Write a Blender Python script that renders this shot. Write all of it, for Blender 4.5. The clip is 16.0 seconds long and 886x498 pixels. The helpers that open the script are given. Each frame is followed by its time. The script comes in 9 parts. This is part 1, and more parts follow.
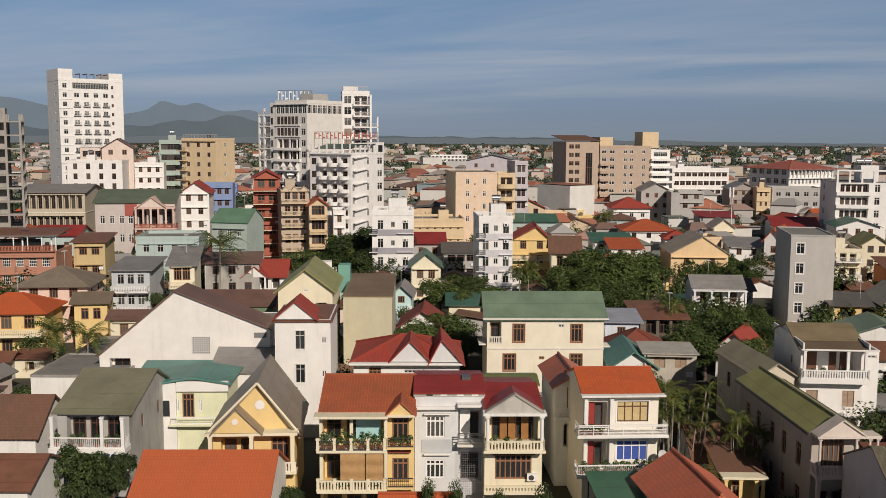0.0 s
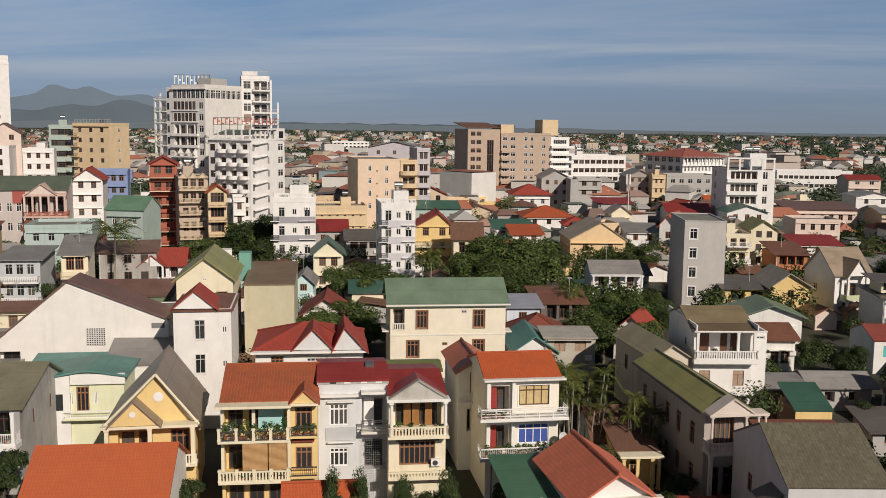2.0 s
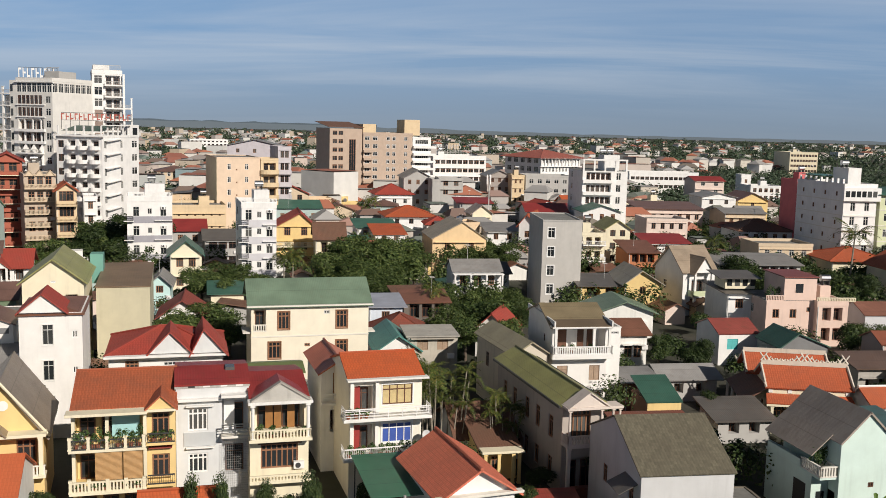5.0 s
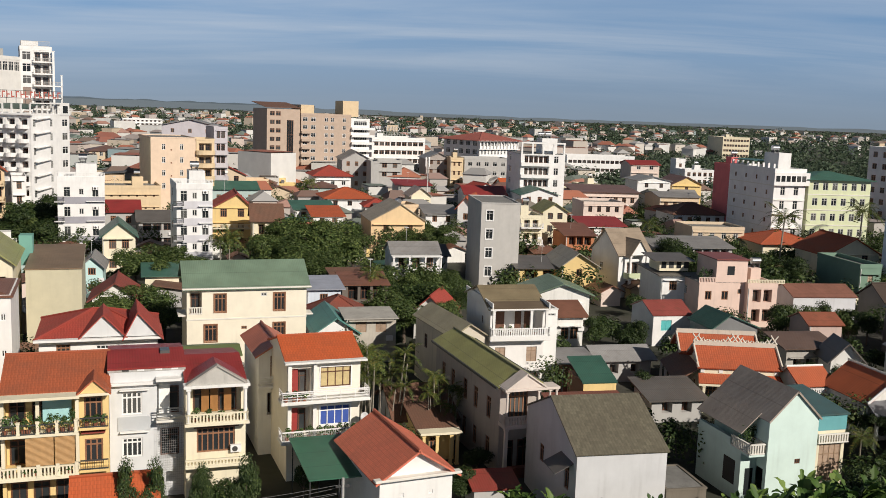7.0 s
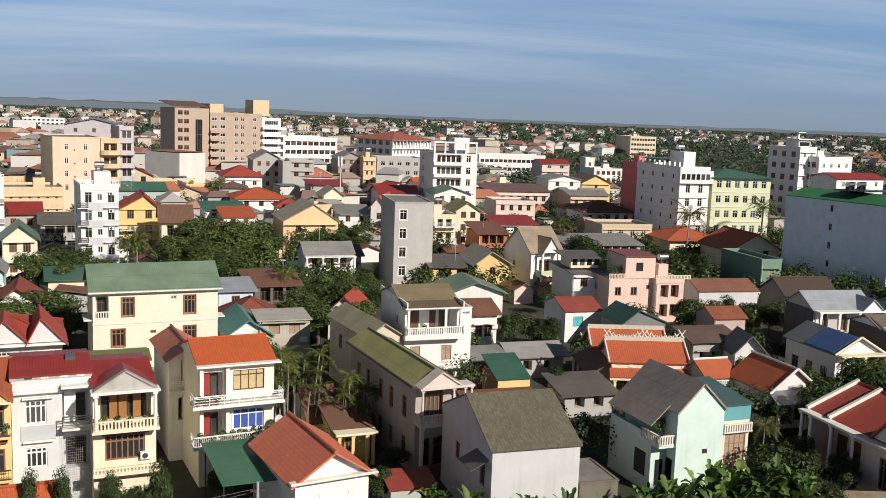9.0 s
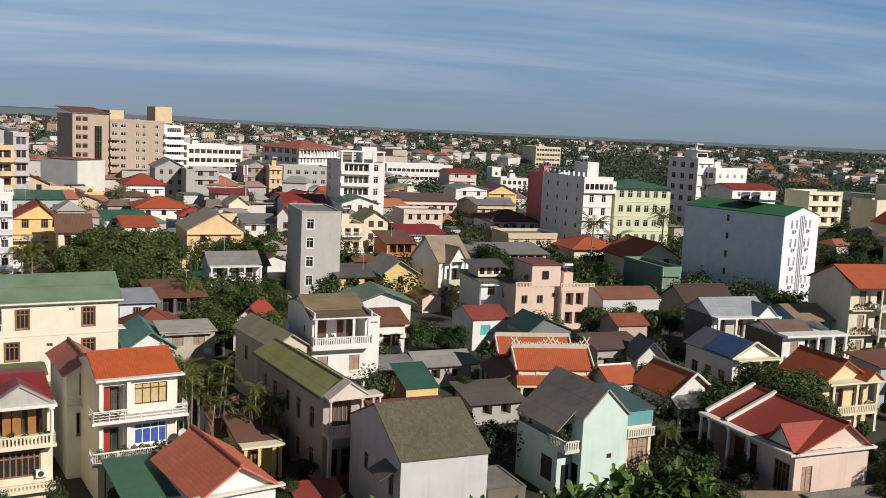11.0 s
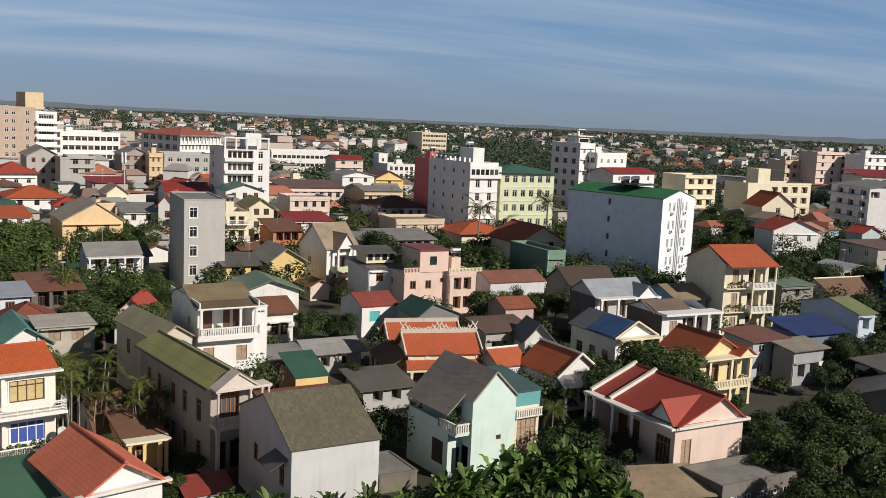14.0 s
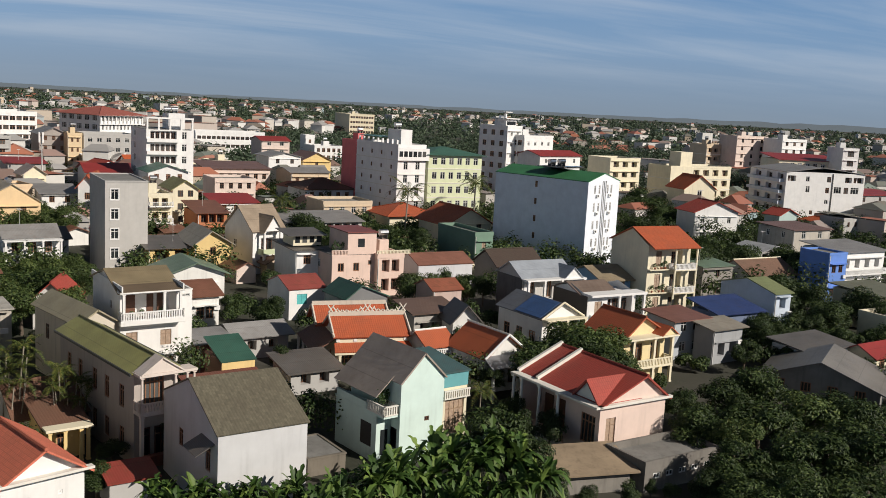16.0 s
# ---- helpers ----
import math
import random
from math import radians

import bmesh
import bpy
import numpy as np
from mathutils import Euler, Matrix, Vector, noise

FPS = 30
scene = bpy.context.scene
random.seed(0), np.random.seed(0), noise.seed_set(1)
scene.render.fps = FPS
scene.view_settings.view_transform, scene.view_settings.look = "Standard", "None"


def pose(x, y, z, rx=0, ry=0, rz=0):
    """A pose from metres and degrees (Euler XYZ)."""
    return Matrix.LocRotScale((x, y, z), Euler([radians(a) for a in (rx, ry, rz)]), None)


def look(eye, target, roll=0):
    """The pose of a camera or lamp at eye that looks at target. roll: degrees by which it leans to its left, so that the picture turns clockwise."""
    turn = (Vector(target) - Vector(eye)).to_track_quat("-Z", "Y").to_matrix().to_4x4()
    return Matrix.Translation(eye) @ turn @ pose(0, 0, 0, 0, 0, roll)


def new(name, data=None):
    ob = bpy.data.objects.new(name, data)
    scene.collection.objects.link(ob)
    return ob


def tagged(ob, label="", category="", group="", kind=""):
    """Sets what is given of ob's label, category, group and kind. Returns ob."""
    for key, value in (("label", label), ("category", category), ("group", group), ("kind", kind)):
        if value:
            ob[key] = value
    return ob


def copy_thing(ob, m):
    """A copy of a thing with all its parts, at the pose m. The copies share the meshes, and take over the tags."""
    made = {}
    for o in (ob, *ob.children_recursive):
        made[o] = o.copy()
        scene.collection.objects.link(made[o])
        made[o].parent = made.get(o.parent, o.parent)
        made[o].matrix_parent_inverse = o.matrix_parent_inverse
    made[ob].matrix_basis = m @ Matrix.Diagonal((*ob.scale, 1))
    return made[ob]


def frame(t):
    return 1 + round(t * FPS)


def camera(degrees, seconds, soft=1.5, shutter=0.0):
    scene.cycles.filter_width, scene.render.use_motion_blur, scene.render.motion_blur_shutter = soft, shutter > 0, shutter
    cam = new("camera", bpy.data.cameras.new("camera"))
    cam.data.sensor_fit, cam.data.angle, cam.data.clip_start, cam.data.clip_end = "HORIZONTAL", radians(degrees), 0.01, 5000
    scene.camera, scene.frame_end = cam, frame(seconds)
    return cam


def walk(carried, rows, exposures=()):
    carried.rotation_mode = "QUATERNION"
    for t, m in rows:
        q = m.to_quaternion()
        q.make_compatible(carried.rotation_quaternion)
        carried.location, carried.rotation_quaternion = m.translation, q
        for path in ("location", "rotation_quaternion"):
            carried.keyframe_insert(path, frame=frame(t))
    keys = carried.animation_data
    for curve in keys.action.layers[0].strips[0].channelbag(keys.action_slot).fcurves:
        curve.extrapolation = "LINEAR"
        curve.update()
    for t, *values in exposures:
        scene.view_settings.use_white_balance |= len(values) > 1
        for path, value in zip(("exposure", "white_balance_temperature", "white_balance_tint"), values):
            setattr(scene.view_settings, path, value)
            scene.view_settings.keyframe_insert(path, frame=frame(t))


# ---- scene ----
cam = camera(49.34, 16.0, soft=0.55)
EYE = (0.0, 0.0, 30.0)          # a tenth-floor balcony; the camera turns where it is
ROWS = [            # seconds, yaw, pitch, roll
    (0.0, 0.00, -6.62, -0.28),
    (0.5, -1.59, -6.75, -0.39),
    (1.0, -3.01, -6.90, -0.40),
    (1.5, -4.29, -7.01, -0.57),
    (2.0, -5.77, -7.35, -0.63),
    (2.5, -7.54, -7.28, -0.86),
    (3.0, -9.07, -6.83, -1.00),
    (3.5, -10.95, -6.62, -1.37),
    (4.0, -12.22, -6.72, -1.33),
    (6.5, -16.33, -8.00, -1.94),
    (7.0, -17.48, -8.18, -2.00),
    (7.5, -18.59, -8.36, -1.78),
    (8.0, -19.58, -8.07, -1.66),
    (8.5, -21.16, -8.14, -2.03),
    (9.0, -22.64, -8.03, -2.08),
    (9.5, -24.13, -7.51, -1.98),
    (12.0, -30.37, -7.54, -2.67),
    (12.5, -31.52, -7.63, -2.28),
    (13.0, -32.80, -7.68, -2.09),
    (13.5, -33.93, -7.79, -2.56),
    (14.0, -34.81, -7.78, -2.56),
    (14.5, -35.84, -7.97, -2.62),
    (15.0, -36.74, -8.32, -2.83),
    (15.5, -37.84, -8.44, -3.07),
    (16.0, -39.06, -8.63, -3.05),
]
walk(cam, [(t, pose(*EYE, 90 + pitch, roll, yaw)) for t, yaw, pitch, roll in ROWS], [(0.0, -0.4, 6850, 13), (2.0, -0.34, 6800, 13), (2.5, -0.27, 6700, 12), (3.5, -0.11, 6700, 10.5), (5.5, -0.05, 6500, 10), (7.0, -0.06, 6500, 10), (8.0, -0.02, 6500, 10), (8.5, 0.04, 6500, 10), (9.0, 0.11, 6500, 10), (9.5, -0.01, 6500, 10), (12.0, -0.08, 6500, 10), (16.0, -0.05, 6500, 10)])

# ---- world, sun ----
SUN_AZ, SUN_EL = 156.0, 30.5      # clockwise from the +y axis, above the horizon
sun = new("sun", bpy.data.lights.new("sun", "SUN"))
sun.data.energy, sun.data.angle, sun.data.color = 5.0, radians(0.55), (1.0, 0.92, 0.82)
_s = Vector((math.sin(radians(SUN_AZ)) * math.cos(radians(SUN_EL)), math.cos(radians(SUN_AZ)) * math.cos(radians(SUN_EL)), math.sin(radians(SUN_EL))))
sun.matrix_world = look(_s * 200, (0, 0, 0))

world = bpy.data.worlds.new("sky")
scene.world = world
world.use_nodes = True
wn, wl = world.node_tree.nodes, world.node_tree.links
wn.clear()


def node(tree, kind, **inputs):
    n = tree.nodes.new(kind)
    for k, v in inputs.items():
        n.inputs[k.replace("_", " ")].default_value = v
    return n


def math_node(tree, op, a, b=None, c=None, clamp=False):
    n = tree.nodes.new("ShaderNodeMath")
    n.operation, n.use_clamp = op, clamp
    for i, v in enumerate((a, b, c)):
        if v is None:
            continue
        if isinstance(v, (int, float)):
            n.inputs[i].default_value = v
        else:
            tree.links.new(v, n.inputs[i])
    return n.outputs[0]


def ramp_node(tree, fac, stops):
    n = tree.nodes.new("ShaderNodeValToRGB")
    el = n.color_ramp.elements
    while len(el) < len(stops):
        el.new(0.5)
    for e, (p, c) in zip(el, stops):
        e.position = p
        e.color = (c, c, c, 1) if isinstance(c, (int, float)) else (*c, 1)
    tree.links.new(fac, n.inputs[0])
    return n.outputs[0]


def mix_node(tree, fac, a, b, mode="MIX"):
    n = tree.nodes.new("ShaderNodeMix")
    n.data_type, n.blend_type = "RGBA", mode
    for sock, v in ((n.inputs[0], fac), (n.inputs[6], a), (n.inputs[7], b)):
        if isinstance(v, (int, float)):
            sock.default_value = v
        elif isinstance(v, tuple):
            sock.default_value = (*v, 1)
        else:
            tree.links.new(v, sock)
    return n.outputs[2]


def build_sky():
    tr = world.node_tree
    sky = tr.nodes.new("ShaderNodeTexSky")
    sky.sky_type, sky.sun_disc = "NISHITA", False
    sky.sun_elevation, sky.sun_rotation = radians(SUN_EL), radians(SUN_AZ)
    sky.air_density, sky.dust_density, sky.ozone_density = 1.0, 0.6, 1.6
    co = tr.nodes.new("ShaderNodeTexCoord")
    sep = tr.nodes.new("ShaderNodeSeparateXYZ")
    tr.links.new(co.outputs["Generated"], sep.inputs[0])
    z = sep.outputs[2]
    # streaks of thin high cloud: the dome laid out flat and stretched
    up = math_node(tr, "ADD", math_node(tr, "MAXIMUM", z, 0.0), 0.09)
    u = math_node(tr, "DIVIDE", sep.outputs[0], up)
    v = math_node(tr, "DIVIDE", sep.outputs[1], up)
    comb = tr.nodes.new("ShaderNodeCombineXYZ")
    tr.links.new(math_node(tr, "ADD", math_node(tr, "MULTIPLY", u, 0.34), math_node(tr, "MULTIPLY", v, -0.10)), comb.inputs[0])
    tr.links.new(math_node(tr, "ADD", math_node(tr, "MULTIPLY", v, 1.0), math_node(tr, "MULTIPLY", u, 0.3)), comb.inputs[1])
    nz = node(tr, "ShaderNodeTexNoise", Scale=0.62, Detail=8.0, Roughness=0.58, Distortion=0.4)
    tr.links.new(comb.outputs[0], nz.inputs["Vector"])
    big = node(tr, "ShaderNodeTexNoise", Scale=0.22, Detail=3.0, Roughness=0.5)
    tr.links.new(comb.outputs[0], big.inputs["Vector"])
    streak = ramp_node(tr, nz.outputs["Fac"], [(0.41, 0.0), (0.68, 1.0)])
    bank = ramp_node(tr, big.outputs["Fac"], [(0.38, 0.3), (0.6, 0.92)])
    cover = math_node(tr, "MULTIPLY", math_node(tr, "MULTIPLY", streak, bank), ramp_node(tr, z, [(0.015, 0.1), (0.075, 1.0), (0.2, 0.7), (0.5, 0.1)]))
    # grey-blue haze bank low on the horizon
    low = ramp_node(tr, z, [(0.0, 1.0), (0.06, 0.92), (0.15, 0.6), (0.27, 0.0)])
    tone = ramp_node(tr, math_node(tr, "MULTIPLY", z, 4.0), [(0.0, SKY_LOW), (0.25, SKY_MID), (0.8, SKY_HIGH)])
    lit = tr.nodes.new("ShaderNodeVectorMath")
    lit.operation = "SCALE"
    lit.inputs[3].default_value = 43.3
    tr.links.new(tone, lit.inputs[0])
    base = mix_node(tr, math_node(tr, "MULTIPLY", low, 0.93), sky.outputs[0], lit.outputs[0])
    west = ramp_node(tr, math_node(tr, "ADD", math_node(tr, "MULTIPLY", sep.outputs[0], -1.0), 0.5), [(0.05, 0.0), (0.75, 1.0)])
    veil = tr.nodes.new("ShaderNodeVectorMath")
    veil.operation = "SCALE"
    tr.links.new(base, veil.inputs[0])
    tr.links.new(math_node(tr, "ADD", math_node(tr, "MULTIPLY", west, 0.2), 1.1), veil.inputs[3])
    cloud = mix_node(tr, math_node(tr, "MULTIPLY", cover, math_node(tr, "ADD", math_node(tr, "MULTIPLY", west, 0.3), 0.6)), veil.outputs[0], SKY_CLOUD)
    bg = node(tr, "ShaderNodeBackground", Strength=SKY_STRENGTH)
    tr.links.new(cloud, bg.inputs[0])
    out = tr.nodes.new("ShaderNodeOutputWorld")
    tr.links.new(bg.outputs[0], out.inputs[0])


SKY_STRENGTH = 0.019
SKY_LOW, SKY_MID, SKY_HIGH = (0.27, 0.35, 0.45), (0.275, 0.43, 0.65), (0.20, 0.50, 1.0)
SKY_CLOUD = (35.8, 37.1, 38.7)
build_sky()

# ---- materials ----
MATS = {}


def material(name):
    m = bpy.data.materials.new(name)
    m.use_nodes = True
    m.node_tree.nodes.clear()
    out = m.node_tree.nodes.new("ShaderNodeOutputMaterial")
    b = m.node_tree.nodes.new("ShaderNodeBsdfPrincipled")
    m.node_tree.links.new(b.outputs[0], out.inputs[0])
    return m, m.node_tree, b


def bump(tr, b, height, strength, distance=0.05):
    n = node(tr, "ShaderNodeBump", Strength=strength, Distance=distance)
    tr.links.new(height, n.inputs["Height"])
    tr.links.new(n.outputs[0], b.inputs["Normal"])


def coords(tr, scale=(1, 1, 1), which="Object"):
    co = tr.nodes.new("ShaderNodeTexCoord")
    mp = tr.nodes.new("ShaderNodeMapping")
    mp.inputs["Scale"].default_value = scale
    tr.links.new(co.outputs[which], mp.inputs["Vector"])
    return mp.outputs[0]


def tex(tr, vec, scale, detail=4.0, rough=0.55):
    n = node(tr, "ShaderNodeTexNoise", Scale=scale, Detail=detail, Roughness=rough)
    tr.links.new(vec, n.inputs["Vector"])
    return n.outputs["Fac"]


def shade(c, k):
    return tuple(max(0.0, min(1.0, v * k)) for v in c)


def paint(colour, dirt=0.5, key=None):
    """Weathered masonry paint: blotches, rain streaks, faint plaster relief."""
    k = ("paint", colour, dirt)
    if k in MATS:
        return MATS[k]
    m, tr, b = material("wall_paint")
    v = coords(tr)
    blot = tex(tr, v, 0.55, 5.0, 0.6)
    run = tex(tr, coords(tr, (2.2, 2.2, 0.16)), 1.0, 5.0, 0.62)
    fine = tex(tr, v, 9.0, 3.0)
    c = mix_node(tr, ramp_node(tr, blot, [(0.35, 0.0), (0.75, 1.0)]), colour, shade(colour, 0.86))
    grime = (0.16 * 0.6 + colour[0] * 0.25, 0.15 * 0.6 + colour[1] * 0.25, 0.13 * 0.6 + colour[2] * 0.25)
    patch = ramp_node(tr, tex(tr, v, 0.23, 3.0, 0.5), [(0.42, 0.12), (0.66, 1.0)])
    f = math_node(tr, "MULTIPLY", math_node(tr, "MULTIPLY", ramp_node(tr, run, [(0.50, 0.0), (0.78, 1.0)]), patch), dirt)
    c = mix_node(tr, f, c, grime)
    c = mix_node(tr, math_node(tr, "MULTIPLY", fine, 0.10), c, shade(colour, 0.7))
    tr.links.new(c, b.inputs["Base Color"])
    b.inputs["Roughness"].default_value = 0.85
    bump(tr, b, fine, 0.25, 0.01)
    MATS[k] = m
    return m


def plain(name, colour, rough=0.6, metal=0.0, vary=0.25, scale=3.0):
    k = (name, colour, rough)
    if k in MATS:
        return MATS[k]
    m, tr, b = material(name)
    n = tex(tr, coords(tr), scale, 5.0, 0.6)
    tr.links.new(mix_node(tr, ramp_node(tr, n, [(0.3, 0.0), (0.75, 1.0)]), colour, shade(colour, 1 - vary)), b.inputs["Base Color"])
    b.inputs["Roughness"].default_value, b.inputs["Metallic"].default_value = rough, metal
    MATS[k] = m
    return m


def tiles(colour, key="roof_tile", moss=0.3, vary=0.86, joint=0.72, relief=0.35):
    """Clay roof tiles in courses: each slope carries its own u,v in metres."""
    k = (key, colour, moss, vary, joint)
    if k in MATS:
        return MATS[k]
    m, tr, b = material(key)
    uv = tr.nodes.new("ShaderNodeTexCoord").outputs["UV"]
    br = tr.nodes.new("ShaderNodeTexBrick")
    br.offset, br.squash = 0.5, 1.0
    for s, val in (("Scale", 1.0), ("Mortar Size", 0.022), ("Mortar Smooth", 0.3), ("Brick Width", 0.24), ("Row Height", 0.32), ("Bias", 0.0)):
        br.inputs[s].default_value = val
    br.inputs["Color1"].default_value = (*colour, 1)
    br.inputs["Color2"].default_value = (*shade(colour, vary), 1)
    br.inputs["Mortar"].default_value = (*shade(colour, joint), 1)
    tr.links.new(uv, br.inputs["Vector"])
    v = coords(tr)
    blot = ramp_node(tr, tex(tr, v, 0.45, 6.0, 0.62), [(0.42, 0.0), (0.72, 1.0)])
    c = mix_node(tr, math_node(tr, "MULTIPLY", blot, moss), br.outputs["Color"], (0.085, 0.07, 0.05))
    c = mix_node(tr, math_node(tr, "MULTIPLY", tex(tr, v, 3.2, 4.0), 0.35), c, shade(colour, 0.62))
    tr.links.new(c, b.inputs["Base Color"])
    b.inputs["Roughness"].default_value = 0.72
    # each course overlaps the one below: a saw tooth down the slope and a round across it
    sep = tr.nodes.new("ShaderNodeSeparateXYZ")
    tr.links.new(uv, sep.inputs[0])
    saw = math_node(tr, "FRACT", math_node(tr, "DIVIDE", sep.outputs[1], 0.32))
    rnd = math_node(tr, "ABSOLUTE", math_node(tr, "SINE", math_node(tr, "MULTIPLY", sep.outputs[0], math.pi / 0.24)))
    bump(tr, b, math_node(tr, "ADD", math_node(tr, "MULTIPLY", saw, -0.8), rnd), relief, 0.04)
    MATS[k] = m
    return m


def sheet(colour, pitch=0.2, rust=0.3, key="metal_sheet", gloss=0.45):
    """Corrugated roofing sheet with ribs down the slope, lap joints and rust."""
    k = (key, colour, pitch, rust)
    if k in MATS:
        return MATS[k]
    m, tr, b = material(key)
    uv = tr.nodes.new("ShaderNodeTexCoord").outputs["UV"]
    sep = tr.nodes.new("ShaderNodeSeparateXYZ")
    tr.links.new(uv, sep.inputs[0])
    rib = math_node(tr, "SINE", math_node(tr, "MULTIPLY", sep.outputs[0], 2 * math.pi / pitch))
    v = coords(tr)
    big = tex(tr, v, 0.35, 5.0, 0.6)
    lap = math_node(tr, "LESS_THAN", math_node(tr, "FRACT", math_node(tr, "DIVIDE", sep.outputs[1], 2.4)), 0.03)
    c = mix_node(tr, ramp_node(tr, big, [(0.35, 0.0), (0.7, 1.0)]), colour, shade(colour, 0.72))
    c = mix_node(tr, math_node(tr, "MULTIPLY", ramp_node(tr, tex(tr, coords(tr, (1.0, 1.0, 1.0)), 1.3, 7.0, 0.68), [(0.5, 0.0), (0.75, 1.0)]), rust), c, (0.13, 0.07, 0.04))
    c = mix_node(tr, math_node(tr, "MULTIPLY", lap, 0.5), c, shade(colour, 0.4))
    tr.links.new(c, b.inputs["Base Color"])
    b.inputs["Roughness"].default_value = gloss
    bump(tr, b, rib, 0.13, 0.03)
    MATS[k] = m
    return m


def concrete(colour, key="concrete"):
    k = (key, colour)
    if k in MATS:
        return MATS[k]
    m, tr, b = material(key)
    v = coords(tr)
    n1 = tex(tr, v, 0.4, 6.0, 0.65)
    n2 = tex(tr, coords(tr, (1.6, 1.6, 0.25)), 1.0, 6.0, 0.66)
    c = mix_node(tr, ramp_node(tr, n1, [(0.35, 0.0), (0.7, 1.0)]), colour, shade(colour, 0.72))
    c = mix_node(tr, math_node(tr, "MULTIPLY", ramp_node(tr, n2, [(0.5, 0.0), (0.8, 1.0)]), 0.65), c, shade(colour, 0.4))
    tr.links.new(c, b.inputs["Base Color"])
    b.inputs["Roughness"].default_value = 0.9
    bump(tr, b, tex(tr, v, 7.0, 4.0), 0.4, 0.02)
    MATS[k] = m
    return m


def glass_mat():
    k = "glass"
    if k in MATS:
        return MATS[k]
    m, tr, b = material("window_glass")
    oi = tr.nodes.new("ShaderNodeObjectInfo")
    tr.links.new(ramp_node(tr, oi.outputs["Random"], [(0.0, (0.012, 0.014, 0.016)), (0.6, (0.03, 0.035, 0.038)), (1.0, (0.10, 0.10, 0.095))]), b.inputs["Base Color"])
    b.inputs["Roughness"].default_value = 0.12
    b.inputs["Specular IOR Level"].default_value = 0.5
    MATS[k] = m
    return m


def leaf_mat(name, a, c, e):
    m, tr, b = material(name)
    g = tr.nodes.new("ShaderNodeNewGeometry")
    oi = tr.nodes.new("ShaderNodeObjectInfo")
    col = ramp_node(tr, g.outputs["Random Per Island"], [(0.0, a), (0.6, c), (1.0, e)])
    col = mix_node(tr, math_node(tr, "MULTIPLY", oi.outputs["Random"], 0.55), col, shade(a, 0.75))
    tr.links.new(col, b.inputs["Base Color"])
    b.inputs["Roughness"].default_value = 0.55
    b.inputs["Specular IOR Level"].default_value = 0.3
    tl = tr.nodes.new("ShaderNodeBsdfTranslucent")
    tr.links.new(col, tl.inputs[0])
    mx = tr.nodes.new("ShaderNodeMixShader")
    mx.inputs[0].default_value = 0.15
    tr.links.new(b.outputs[0], mx.inputs[1])
    tr.links.new(tl.outputs[0], mx.inputs[2])
    out = [n for n in tr.nodes if n.type == "OUTPUT_MATERIAL"][0]
    tr.links.new(mx.outputs[0], out.inputs[0])
    return m


WHITE, CREAM = (0.80, 0.79, 0.76), (0.78, 0.72, 0.55)
PEACH, PINK = (0.74, 0.55, 0.36), (0.76, 0.57, 0.48)
RED_TILE, ORANGE_TILE, BROWN_TILE = (0.40, 0.062, 0.042), (0.56, 0.112, 0.032), (0.20, 0.10, 0.065)
TRIM = paint((0.74, 0.71, 0.64), 0.35)
TRIM_WHITE = paint((0.80, 0.79, 0.77), 0.25)
WOOD = plain("dark_wood", (0.13, 0.055, 0.03), 0.5, vary=0.4)
WOOD_MID = plain("window_wood", (0.31, 0.15, 0.08), 0.5, vary=0.35)
WOOD_PALE = plain("louvre_wood", (0.33, 0.22, 0.14), 0.6, vary=0.3)
ALU = plain("painted_frame", (0.62, 0.62, 0.60), 0.5)
IRON = plain("dark_iron", (0.05, 0.05, 0.05), 0.5)
STEEL = plain("stainless_steel", (0.62, 0.63, 0.64), 0.28, 1.0)
BLUE = plain("blue_paint", (0.05, 0.10, 0.38), 0.5)
GLASS = glass_mat()
# near-black colour that stands for the shade inside openings
DARK = plain("interior_shade", (0.045, 0.04, 0.036), 0.9)

# ---- mesh helpers ----


def part(name, bm, mat, parent, label="", m=None):
    """Links a bmesh (or a mesh) as one object under a thing or part."""
    if isinstance(bm, bmesh.types.BMesh):
        me = bpy.data.meshes.new(name)
        bm.to_mesh(me)
        bm.free()
        me.materials.append(mat)
    else:
        me = bm
    ob = new(name, me)
    ob.parent = parent
    if m is not None:
        ob.matrix_local = m
    if label:
        ob["label"] = label
    return ob


def mesh_of(name, bm, mat):
    me = bpy.data.meshes.new(name)
    bm.to_mesh(me)
    bm.free()
    me.materials.append(mat)
    return me


def thing(name, label, category, x, y, z=0.0, rot=0.0, group="", kind=""):
    e = new(name)
    e.matrix_world = pose(x, y, z, 0, 0, rot)
    e.empty_display_size = 0.5
    return tagged(e, label, category, group, kind)


def box(bm, x0, x1, y0, y1, z0, z1):
    v = [bm.verts.new(p) for p in ((x0, y0, z0), (x1, y0, z0), (x1, y1, z0), (x0, y1, z0), (x0, y0, z1), (x1, y0, z1), (x1, y1, z1), (x0, y1, z1))]
    for f in ((3, 2, 1, 0), (4, 5, 6, 7), (0, 1, 5, 4), (1, 2, 6, 5), (2, 3, 7, 6), (3, 0, 4, 7)):
        bm.faces.new([v[i] for i in f])


